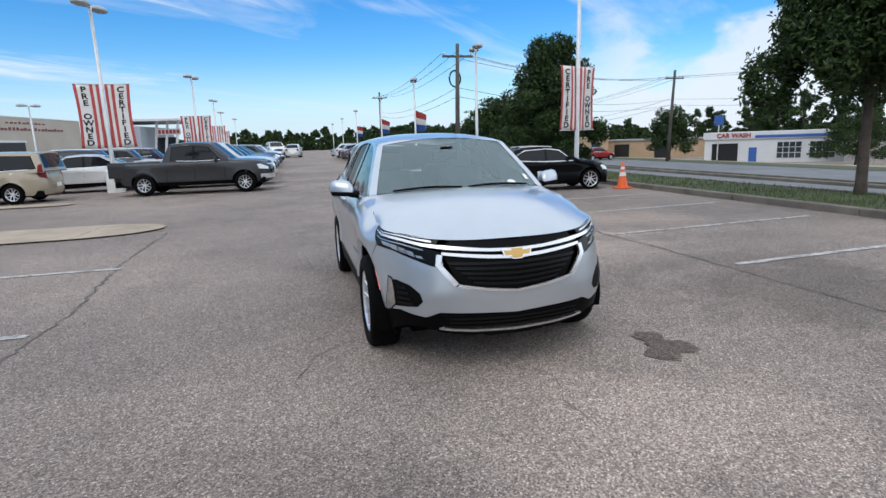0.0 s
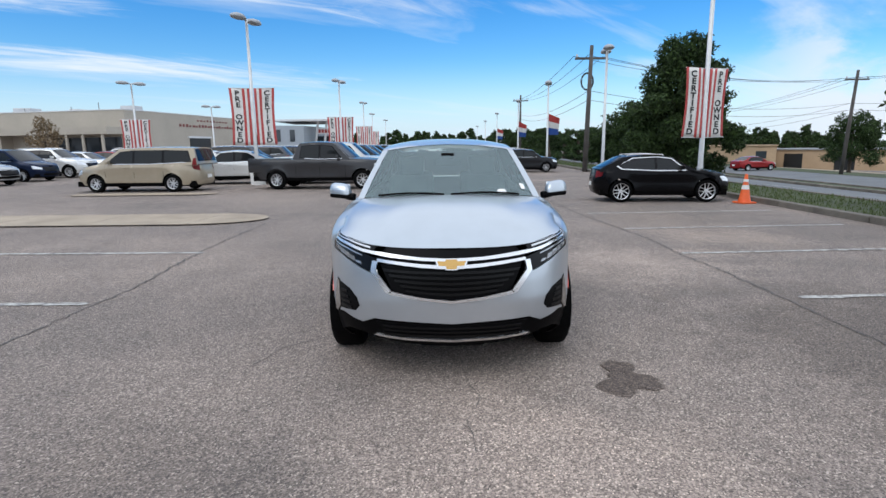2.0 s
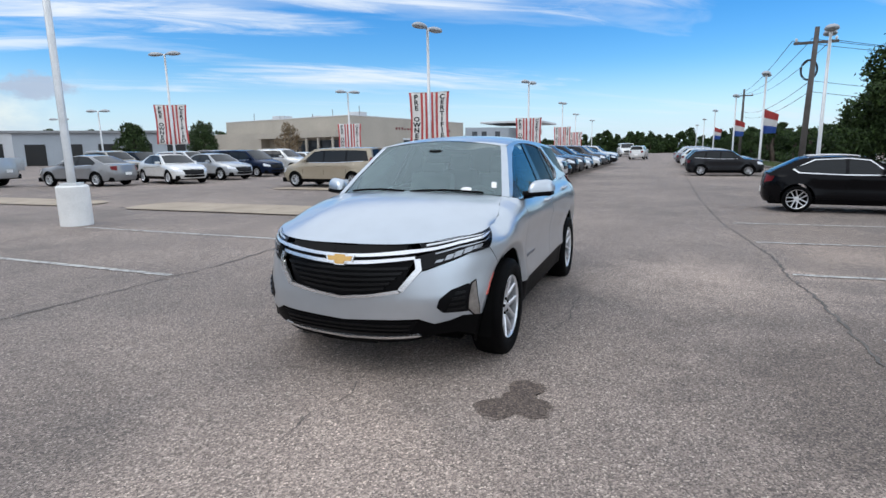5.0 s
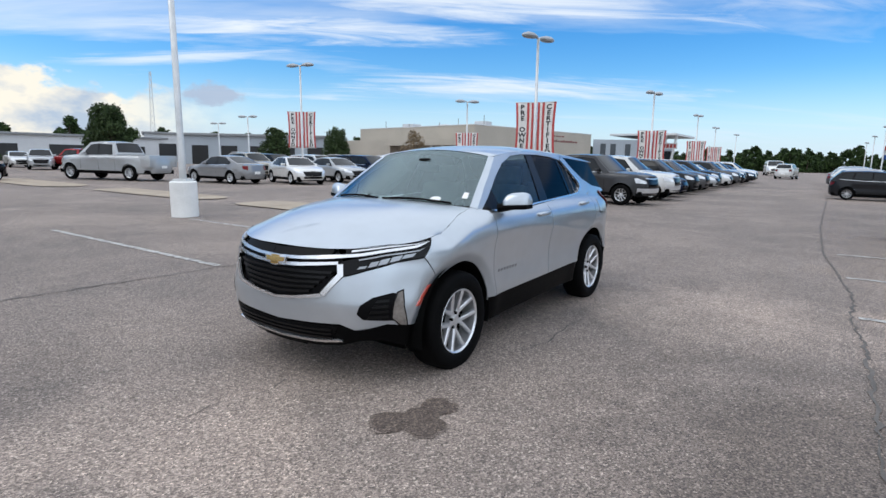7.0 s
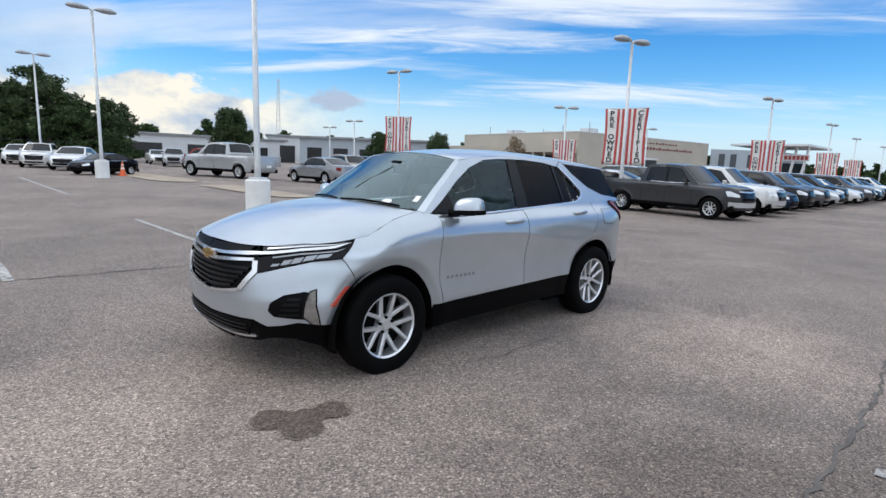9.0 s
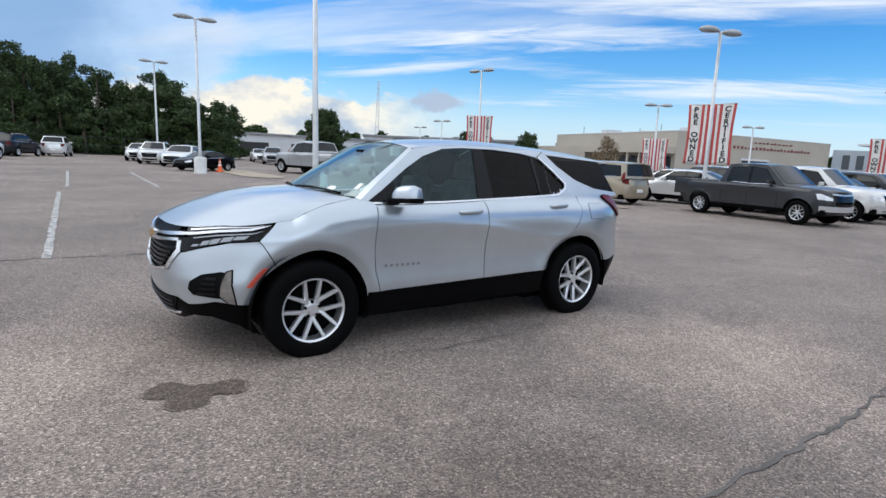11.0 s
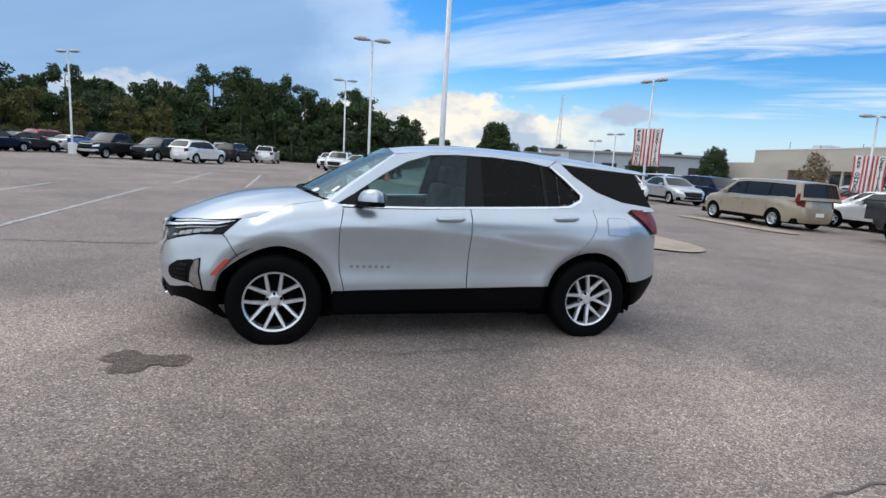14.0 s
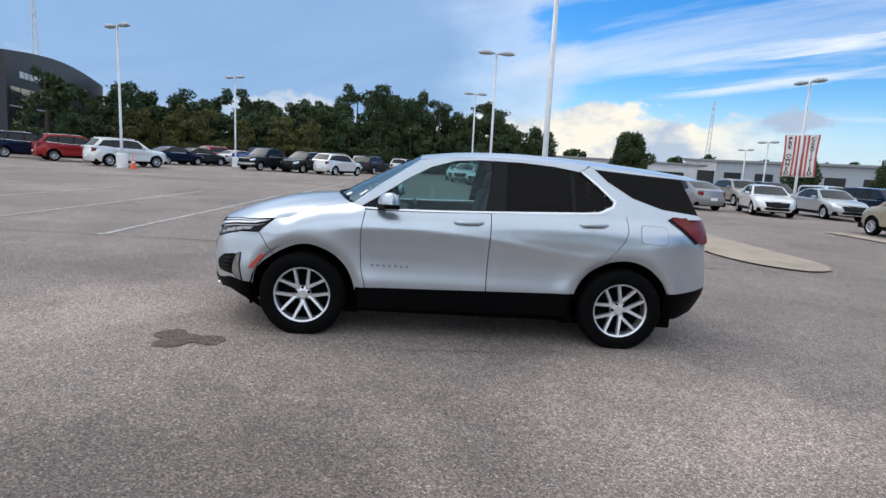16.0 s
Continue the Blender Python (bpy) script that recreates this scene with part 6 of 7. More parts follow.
def lamp_post(h, base=True, heads=2, base_h=0.85, base_r=0.31):
    post = new("lamp_post")
    post.empty_display_size = 0.2
    zb = base_h if base else 0.0
    if base:
        bm = bmesh.new()
        lathe(bm, [(0.001, base_h), (base_r - 0.03, base_h), (base_r, base_h - 0.03), (base_r, 0.0), (0.001, 0.0)], 28, "z")
        part("concrete_base", bm, WHITE_PAINT, post, "white painted concrete base", False)
    bm = bmesh.new()
    box(bm, -0.17, 0.17, -0.17, 0.17, zb, zb + 0.05, 0.01)
    part("base_plate", bm, POLE_METAL, post)
    bm = bmesh.new()
    tube(bm, [(0, 0, zb), (0, 0, zb + 0.3), (0, 0, h)], [0.085, 0.08, 0.055], 14)
    part("pole", bm, POLE_METAL, post, "pale grey metal pole", True)
    for sgn in ((1, -1) if heads == 2 else (1,)):
        bm = bmesh.new()
        rings = []
        for k, (r_, t) in enumerate(((0.06, 0.10), (0.16, 0.24), (0.25, 0.52), (0.25, 0.78), (0.15, 1.0), (0.03, 1.07))):
            rings.append([bm.verts.new((sgn * t, r_ * math.cos(a), h + 0.02 + (0.16 * r_ / 0.25) * math.sin(a) * (1 if math.sin(a) > 0 else 0.55))) for a in np.linspace(0, 2 * math.pi, 15)[:-1]])
        for r0, r1 in zip(rings, rings[1:]):
            for j in range(14):
                bm.faces.new((r0[j], r0[(j + 1) % 14], r1[(j + 1) % 14], r1[j]))
        bm.faces.new(rings[0])
        bm.faces.new(rings[-1])
        bmesh.ops.recalc_face_normals(bm, faces=bm.faces[:])
        part("lamp_head", bm, HEAD_GREY, post, "grey street lamp head", True)
    bm = bmesh.new()
    tube(bm, [(-0.12, 0, h + 0.01), (0.12, 0, h + 0.01)], 0.04, 10)
    part("arm", bm, POLE_METAL, post)
    return post


def banner(side_, words, width=0.84, height=2.35, seed=0):
    """A striped cloth banner that hangs beside a pole, letters one below the other."""
    r = random.Random(seed)
    ban = new("banner")
    ban.empty_display_size = 0.2
    nx, nz = 16, 14
    stripes = {0, 1, 4, 5, 14, 15}
    ph = r.uniform(0, 6)

    def cloth(a, b):
        wave = 0.05 * a * math.sin(2.2 * b + ph + 2 * a) + 0.03 * math.sin(5 * a + 2 * b + ph)
        return Vector((side_ * (0.09 + width * a - 0.06 * a * math.sin(math.pi * b)), wave, -height * b + 0.03 * a))

    mats = (BANNER_WHITE, BANNER_RED)
    for mi, nm in ((0, "white_cloth"), (1, "red_stripes")):
        bm = bmesh.new()
        for i in range(nx):
            if (i in stripes) != bool(mi):
                continue
            for j in range(nz):
                q = [cloth((i + a) / nx, (j + b) / nz) for a, b in ((0, 0), (1, 0), (1, 1), (0, 1))]
                vs = [bm.verts.new(p) for p in q]
                bm.faces.new(vs)
        bmesh.ops.remove_doubles(bm, verts=bm.verts[:], dist=0.0001)
        bmesh.ops.solidify(bm, geom=bm.faces[:], thickness=0.004)
        part(nm, bm, mats[mi], ban, smooth=True)
    n = len(words)
    step = 0.93 * height / n
    for k, ch in enumerate(words):
        if ch == " ":
            continue
        me = text_mesh(ch, step * 1.25, 0.0)
        b = 0.04 + 0.93 * (k + 0.5) / n
        a0 = 10 / nx
        for face in (1, -1):
            bm = bmesh.new()
            bm.from_mesh(me)
            for v in bm.verts:
                a = (a0 * width + face * side_ * -1 * 0 + v.co.x * 1.15 * face * side_) / width
                p = cloth(a, b - v.co.y * 0.92 / height)
                v.co = (p.x, p.y - face * 0.012, p.z)
            part("letter", bm, BLACK_INK, ban, "black letter " + ch)
    for b in (0.0, 1.0):
        bm = bmesh.new()
        tube(bm, [(0, 0, -height * b), (side_ * (width + 0.1), 0, -height * b + 0.02)], 0.014, 6)
        part("rod", bm, POLE_METAL, ban)
    return ban


BANNERS = banner(-1, "PRE OWNED", seed=1), banner(1, "CERTIFIED", seed=2)
POSTS = {}


def stand(x, y, h, turn=0.0, base=True, heads=2, banners=None, flip=False, note="", z=0.0, ban=0.6, cloth=1.0):
    key = (h, base, heads)
    m = upright(x, y, z, turn)
    if key not in POSTS:
        POSTS[key] = lamp_post(h, base, heads)
        post = POSTS[key]
        post.matrix_basis = m
    else:
        post = copy_thing(POSTS[key], m)
    tagged(post, "pale metal lamp post" + (" on a white round concrete base" if base else "") + note, "lamp post", "lamp posts")
    if banners is not None:
        for k in (0, 1):
            src = BANNERS[k]
            side_sign = 180 if flip else 0
            mm = upright(x, y, z, banners + side_sign) @ Matrix.Translation((0, 0, h * ban)) @ Matrix.Scale(cloth, 4)
            if not src.get("used"):
                src["used"] = 1
                b = src
                b.matrix_basis = mm
            else:
                b = copy_thing(src, mm)
            tagged(b, "red and white striped cloth banner lettered " + ("PRE OWNED" if k == 0 else "CERTIFIED"), "banner", "lot banners")
    return post


stand(-8.15, 18.6, 6.7, 80, banners=8)
stand(-21.7, 34.3, 6.0, 60, banners=20)
stand(-22.7, 50.0, 5.5, 60, heads=2)
stand(-7.6, 35.6, 6.1, 80, banners=10)
stand(-9.4, 59.8, 6.4, 80, banners=10)
stand(-11.3, 82.0, 6.4, 80, banners=10)
stand(-11.5, 103, 6.4, 80)
stand(8.0, 12.2, 8.4, 80, base=False, banners=200, ban=0.45, cloth=0.88)
stand(7.65, 22.2, 5.9, 80, base=False)
stand(7.3, 35.8, 5.8, 80, base=False)
stand(7.2, 52.0, 5.8, 80, base=False)
stand(7.0, 74.0, 5.8, 80, base=False)
stand(7.0, 98.0, 5.8, 80, base=False)
stand(7.0, 125.0, 5.8, 80, base=False)
stand(-9.8, 2.95, 8.0, 30)
stand(-27.5, 3.6, 7.8, 95)
stand(-46.5, 4.2, 7.8, 95)
stand(-29.2, -18.3, 8.1, 60)
stand(-45.0, -16.7, 7.6, 60)
stand(-26.4, 21.3, 7.3, 10, banners=35)
stand(-45.1, 30.9, 5.2, 20)
stand(-59.1, 37.0, 5.2, 20)


# small flags on the verge posts
def flag(x, y, z):
    f = empty("flag", upright(x, y, z, 0), "small red white and blue flag on a lamp post", "flag", "verge flags")
    for k, (mt, a, b) in enumerate(((BANNER_RED, 0.0, 0.34), (BANNER_WHITE, 0.34, 0.66), (BLUE_SIGN, 0.66, 1.0))):
        bm = bmesh.new()
        sheet(bm, [[Vector((0.08 + 0.80 * u - 0.1 * v, 0.05 * math.sin(6 * u), -1.15 * v + (0.35 - 0.35 * u) * (1 - v) - 0.2)) for u in np.linspace(0, 1, 7)] for v in (a, b)])
        bmesh.ops.solidify(bm, geom=bm.faces[:], thickness=0.004)
        part("stripe", bm, mt, f)
    return f


flag(7.3, 35.8, 3.6)
flag(7.2, 52.0, 3.7)
flag(7.0, 74.0, 3.7)


# ---- utility poles and wires ----
def utility_pole(x, y, h, lean=(0, 0), z=0.0):
    p = empty("utility_pole", upright(x, y, z, 0), "weathered wooden utility pole with a cross arm", "utility pole", "utility poles")
    bm = bmesh.new()
    tube(bm, [(0, 0, -0.3), (lean[0] / 2, lean[1] / 2, h / 2), (lean[0], lean[1], h)], [0.15, 0.13, 0.10], 10)
    part("pole", bm, WOOD_POLE, p, smooth=True)
    bm = bmesh.new()
    box(bm, lean[0] - 0.9, lean[0] + 0.9, lean[1] - 0.06, lean[1] + 0.06, h - 0.75, h - 0.63, 0.01)
    part("cross_arm", bm, WOOD_POLE, p)
    for dx_ in (-0.8, 0.0, 0.8):
        bm = bmesh.new()
        lathe(bm, [(0.001, h - 0.45), (0.05, h - 0.47), (0.06, h - 0.55), (0.03, h - 0.63)], 8, "z", (lean[0] + dx_, lean[1], 0))
        part("insulator", bm, POLE_METAL, p)
    return p


def wire(a, b, sag, r=0.014):
    bm = bmesh.new()
    pts = []
    for i in range(15):
        t = i / 14
        q = Vector(a).lerp(Vector(b), t)
        q.z -= sag * 4 * t * (1 - t)
        pts.append(q)
    tube(bm, pts, r, 4, False)
    tagged(part("overhead_wire", bm, CABLE), "thin black overhead wire between utility poles", "wire", "overhead wires")


poles = [(7.9, 26.8, 6.9), (31.0, 39.0, 7.9), (34.0, 78.0, 7.6), (9.2, 66.0, 7.6), (33.0, -6.0, 7.9)]
utility_pole(*poles[0], lean=(0.15, 0))
utility_pole(*poles[1], lean=(0.35, 0), z=lie(31, 0))
utility_pole(*poles[2], z=lie(34, 0))
utility_pole(*poles[3])
utility_pole(*poles[4], z=lie(33, 0))
for k, dz in ((-0.8, -0.55), (0, -0.5), (0.8, -0.6), (0.1, -2.4), (0.1, -2.9)):
    wire((31 + k, 39, 6.8 + dz), (33 + k, -6, 6.7 + dz), 0.9)
    wire((31 + k, 39, 6.8 + dz), (34 + k, 78, 6.3 + dz), 0.8)
    wire((31 + k, 39, 6.8 + dz), (7.9 + k, 26.8, 6.9 + dz), 0.7)
    wire((7.9 + k, 26.8, 6.9 + dz), (9.2 + k, 66, 7.6 + dz), 0.6)
bm = bmesh.new()
for k in range(3):
    tube(bm, [(7.9 + (0.3 + 0.03 * k) * math.cos(a), 26.86, 5.0 + (0.42 + 0.03 * k) * math.sin(a)) for a in np.linspace(0, 2 * math.pi, 25)], 0.018, 5, False)
tube(bm, [(7.9, 26.84, 5.42), (7.95, 27.0, 5.42)], 0.03, 6)
tagged(part("cable_coil", bm, CABLE), "coil of spare black cable on the utility pole", "cable")


# ---- traffic cone ----
def cone(x, y, z=0.0, h=0.75):
    c = empty("traffic_cone", pose(x, y, z, 0, 0, 12), "orange traffic cone with a pale collar, standing by the kerb", "traffic cone", "traffic cones")
    part("base", boxed(-0.2, 0.2, -0.2, 0.2, 0.0, 0.045, 0.015), ORANGE, c)
    bm = bmesh.new()
    lathe(bm, [(0.155, 0.045), (0.12, 0.2), (0.095, 0.36), (0.062, 0.52), (0.035, h - 0.02), (0.028, h), (0.001, h)], 24, "z")
    part("body", bm, ORANGE, c, smooth=True)
    for a, b in ((0.36, 0.47), (0.55, 0.62)):
        ra, rb_ = np.interp((a, b), (0.2, 0.36, 0.52, h - 0.02), (0.12, 0.095, 0.062, 0.035))
        bm = bmesh.new()
        lathe(bm, [(ra + 0.004, a), (rb_ + 0.004, b)], 24, "z")
        part("reflective_collar", bm, BANNER_WHITE, c, "pale reflective collar")
    return c


cone(7.72, 8.85)
cone(-30.2, 5.2, 0)
cone(-28.9, -17.5, 0)


# ---- buildings ----
def wall_piece(parent, name, p0, p1, z0, z1, thick, mat, label=""):
    """An upright slab along the ground line p0-p1."""
    d = Vector((p1[0] - p0[0], p1[1] - p0[1], 0))
    L = d.length
    a = math.atan2(d.y, d.x)
    bm = boxed(0, L, 0, thick, z0, z1, 0.0, pose(p0[0], p0[1], 0) @ Matrix.Rotation(a, 4, "Z"))
    return part(name, bm, mat, parent, label)


def bars_on(parent, name, p0, p1, s0, s1, z, h, count, mat, proud, seed=1):
    """Unreadable lettering as a row of plain bars along a wall; s: metres along it."""
    r = random.Random(seed)
    d = Vector((p1[0] - p0[0], p1[1] - p0[1], 0)).normalized()
    a = math.atan2(d.y, d.x)
    step = (s1 - s0) / count
    for k in range(count):
        w = step * r.uniform(0.5, 0.8)
        bm = boxed(s0 + k * step, s0 + k * step + w, -proud - 0.03, -proud, z, z + h * r.choice((0.7, 0.72, 1.0)), 0.0, pose(p0[0], p0[1], 0) @ Matrix.Rotation(a, 4, "Z"))
        part(name, bm, mat, parent, "plain red lettering bar")


C0, CL, CR = (-36.45, 59.3), (-62.0, 65.0), (-31.8, 89.4)
H = 6.0
b = empty("dealership_building", pose(0, 0, 0), "long beige stucco dealership building with flat roof", "building")
wall_piece(b, "front_wall", CL, C0, 0, H, 0.3, BEIGE_WALL)
wall_piece(b, "side_wall", C0, CR, 0, H, 0.3, BEIGE_WALL)
back = (CL[0] + CR[0] - C0[0], CL[1] + CR[1] - C0[1])
wall_piece(b, "back_wall", CR, back, 0, H, 0.3, BEIGE_WALL)
wall_piece(b, "back_wall", back, CL, 0, H, 0.3, BEIGE_WALL)
bm = bmesh.new()
bm.faces.new([bm.verts.new((*p, H - 0.3)) for p in (C0, CR, back, CL)])
part("roof", bm, ROOF_GREY, b)
for p0, p1 in ((CL, C0), (C0, CR)):
    d = Vector((p1[0] - p0[0], p1[1] - p0[1], 0))
    a = math.atan2(d.y, d.x)
    part("coping", boxed(0, d.length, -0.06, 0.36, H, H + 0.12, 0.02, pose(*p0, 0) @ Matrix.Rotation(a, 4, "Z")), WHITE_WALL, b)
# low front wing with openings
d = (Vector(C0) - Vector(CL)).normalized()
n_ = Vector((d.y, -d.x))


def on_front(s, out):
    q = Vector(CL) + d * s + n_ * out
    return (q.x, q.y)


wall_piece(b, "canopy_fascia", on_front(10, 2.6), on_front(26, 2.6), 3.3, 4.1, 2.6, BEIGE_WALL)
for s in (16.0, 18.2, 20.4, 22.6, 25.2):
    q = on_front(s, 2.4)
    part("post", boxed(q[0] - 0.12, q[0] + 0.12, q[1] - 0.12, q[1] + 0.12, 0, 3.3), BEIGE_WALL, b)
wall_piece(b, "shop_window", on_front(15.5, 0.06), on_front(25.5, 0.06), 0.3, 3.0, 0.05, WINDOW, "dark shop windows")
wall_piece(b, "low_wing", on_front(-6, 1.5), on_front(10, 1.5), 0, 4.2, 1.5, BEIGE_WALL)
dd = (Vector(CR) - Vector(C0)).normalized()
nn = Vector((dd.y, -dd.x))


def on_side(s, out):
    q = Vector(C0) + dd * s + nn * out
    return (q.x, q.y)


wall_piece(b, "garage_door", on_side(12, 0.05), on_side(17, 0.05), 0, 3.0, 0.04, OPENING, "dark garage opening")
wall_piece(b, "garage_trim", on_side(11.7, 0.09), on_side(17.3, 0.09), 3.0, 3.25, 0.08, WHITE_WALL)
bars_on(b, "lettering", C0, CR, 10, 26, 4.45, 0.36, 22, RUST_SIGN, 0.02, 3)
bars_on(b, "lettering", C0, CR, 14, 22, 5.25, 0.26, 10, RUST_SIGN, 0.02, 4)
for s, w, h in ((6, 2.2, 1.0), (14, 1.4, 0.7), (22, 1.8, 0.9)):
    q = Vector(CL) + d * s - n_ * 6
    part("roof_unit", boxed(q.x - w / 2, q.x + w / 2, q.y - w / 2, q.y + w / 2, H - 0.3, H + h, 0.05), WHITE_WALL, b, "grey rooftop air unit")
for s in (3, 9, 16, 20, 25):
    q = Vector(CL) + d * s - n_ * 3
    bm = bmesh.new()
    tube(bm, [(q.x, q.y, H - 0.3), (q.x, q.y, H + random.uniform(0.6, 1.5))], 0.05, 6)
    part("vent_pipe", bm, ROOF_GREY, b)

g = empty("blue_grey_building", pose(0, 0, 0), "lower blue-grey panel building beside the dealership", "building")
p0, p1, p2 = (-31.6, 90.2), (-25.0, 94.5), (-23.0, 110)
wall_piece(g, "front_wall", p0, p1, 0, 5.3, 0.3, BLUE_WALL)
wall_piece(g, "side_wall", p1, p2, 0, 5.3, 0.3, BLUE_WALL)
bm = bmesh.new()
bm.faces.new([bm.verts.new((*p, 5.2)) for p in (p0, p1, p2, (-31, 108))])
part("roof", bm, ROOF_GREY, g)
for s in (1.2, 2.9, 5.4):
    a0 = Vector(p0) + (Vector(p1) - Vector(p0)).normalized() * s
    a1 = a0 + (Vector(p1) - Vector(p0)).normalized() * 0.9
    q = Vector((0.28, -0.96)) * 0.05
    wall_piece(g, "window", (a0.x + q.x, a0.y + q.y), (a1.x + q.x, a1.y + q.y), 2.6, 4.6, 0.04, WINDOW, "dark narrow window")
a = empty("showroom_canopy", pose(0, 0, 0), "white showroom canopy with slanted columns and a red name sign", "building")
part("canopy_roof", boxed(-30.5, -19.4, 95, 110, 6.1, 6.45, 0.05), WHITE_WALL, a)
for k in range(3):
    x = -23.8 + 1.6 * k
    bm = bmesh.new()
    tube(bm, [(x, 96.8, 0), (x + 0.9, 96.8, 6.1)], 0.2, 8)
    part("slanted_column", bm, WHITE_WALL, a)
part("showroom_glass", boxed(-25.0, -21.0, 101.0, 101.1, 0, 3.6), WINDOW, a, "dark showroom glass")
part("sign_board", boxed(-23.0, -19.4, 96.4, 96.5, 3.9, 4.9, 0.02), WHITE_WALL, a)
for k in range(6):
    part("sign_bar", boxed(-22.8 + 0.56 * k, -22.4 + 0.56 * k, 96.3, 96.4, 4.1, 4.7), RED_SIGN, a, "plain red sign bar")

# dark dealer building in the south-west
k_ = empty("dark_showroom", pose(-56.5, -47.0, 0, 0, 0, 14), "dark grey showroom with a curved roof and tall windows", "building")
bm = bmesh.new()
ring0 = [(-14, 0)] + [(-14 + 28 * i / 16, 8.6 + 0.9 * math.sin(math.pi * i / 16)) for i in range(17)] + [(14, 0)]
f0 = [bm.verts.new((x, 8, z)) for x, z in ring0]
f1 = [bm.verts.new((x, -8, z)) for x, z in ring0]
bm.faces.new(f0)
bm.faces.new(f1[::-1])
for i in range(len(f0)):
    j = (i + 1) % len(f0)
    bm.faces.new((f0[i], f1[i], f1[j], f0[j]))
bmesh.ops.recalc_face_normals(bm, faces=bm.faces[:])
part("hall", bm, DARK_WALL, k_)
for s in range(5):
    for r_ in range(3):
        x0, z0 = 3.0 + 2.1 * s, 0.6 + 1.75 * r_
        part("window", boxed(x0, x0 + 1.95, 8.02, 8.08, z0, z0 + 1.6), WINDOW, k_, "tall dark window")
        part("window_frame", boxed(x0 - 0.08, x0 + 2.03, 8.0, 8.12, z0 - 0.1, z0 - 0.0), WHITE_WALL, k_)
for s in range(9):
    part("sign_bar", boxed(2.2 + 1.05 * s, 2.9 + 1.05 * s, 8.02, 8.10, 6.6, 7.15), WHITE_WALL, k_, "plain white sign bar")

# car wash across the road
cw = empty("car_wash_building", pose(62.5, 60.5, lie(62.5, 0), 0, 0, -48), "white car wash with bay doors and red and blue fascia", "building")
part("hall", boxed(-8, 9, 0, 9, 0, 3.3), WHITE_WALL, cw)
part("fascia", boxed(-8.2, 9.2, -0.25, 9.2, 3.3, 4.3, 0.05), WHITE_WALL, cw)
part("fascia_stripe", boxed(-1.5, 9.22, -0.29, -0.24, 3.42, 3.8), BLUE_SIGN, cw)
part("bay_opening", boxed(-7.0, -3.6, -0.04, 0.02, 0, 2.7), OPENING, cw, "dark open bay")
part("blue_door", boxed(-2.2, -1.2, -0.05, 0.02, 0, 2.1), BLUE_SIGN, cw, "blue door")
for x0 in (1.2, 5.0):
    door = part("bay_door", boxed(x0, x0 + 3.0, -0.04, 0.02, 0.5, 2.9), WHITE_WALL, cw)
    for i in range(4):
        for j in range(3):
            part("pane", boxed(x0 + 0.08 + 0.73 * i, x0 + 0.72 + 0.73 * i, -0.07, -0.04, 0.62 + 0.75 * j, 1.28 + 0.75 * j), WINDOW, door)
me = text_mesh("CAR WASH", 0.85, 0.02)
me.materials.append(RED_SIGN)
part("sign_letters", me, None, cw, "red letters CAR WASH", m=pose(-4.2, -0.32, 3.8, 90, 0, 0))
sg = empty("pole_sign", pose(58.2, 65, lie(57, 0), 0, 0, -40), "tall blue pole sign with a blank square face", "sign")
bm = bmesh.new()
tube(bm, [(0, 0, 0), (0, 0, 5.4)], 0.09, 8)
part("pole", bm, POLE_METAL, sg)
part("sign_face", boxed(-0.6, 0.6, -0.1, 0.1, 5.0, 6.4, 0.03), BLUE_SIGN, sg)
tb = empty("tan_building", pose(46, 92, lie(46, 0), 0, 0, -24), "low tan building across the road", "building")
part("hall", boxed(-9, 9, 0, 12, 0, 2.9), TAN_WALL, tb)
part("roof_edge", boxed(-9.2, 9.2, -0.2, 12.2, 2.9, 3.1, 0.05), TAN_WALL, tb)
for s in (0, 1):
    part("window", boxed(-8 + 14 * s, -6.4 + 14 * s, -0.05, 0.02, 0.9, 2.1), WINDOW, tb)
wb_ = empty("workshop_building", pose(62, 88, lie(62, 0), 0, 0, -48), "low tan workshop across the road", "building")
part("hall", boxed(-8, 12, 0, 12, 0, 3.2), TAN_WALL, wb_)
part("roof_edge", boxed(-8.3, 12.3, -0.3, 12.3, 3.2, 3.45, 0.05), ROOF_GREY, wb_)
for s in range(2):
    part("door", boxed(-6 + 7.4 * s, -3.2 + 7.4 * s, -0.05, 0.02, 0, 2.6), OPENING, wb_)
# low sheds in the far west
for nm, x, y, turn, w, h, mt in (("white_shed", -100, 36, 82, 46, 4.0, WHITE_WALL), ("white_shed", -92, 62, 62, 30, 5.0, WHITE_WALL), ("grey_shed", -72, 52, 40, 22, 4.4, BLUE_WALL)):
    sh_ = empty(nm, pose(x, y, 0, 0, 0, turn), "long low pale metal shed", "building", "far sheds")
    part("hall", boxed(-w / 2, w / 2, 0, 12, 0, h), mt, sh_)
    part("roof", boxed(-w / 2 - 0.4, w / 2 + 0.4, -0.5, 12.5, h, h + 0.35, 0.05), ROOF_GREY, sh_)
    for s in range(5):
        x0 = -w / 2 + w * (s + 0.3) / 5
        part("door", boxed(x0, x0 + w / 9, -0.06, 0.02, 0, h * 0.66), OPENING, sh_)

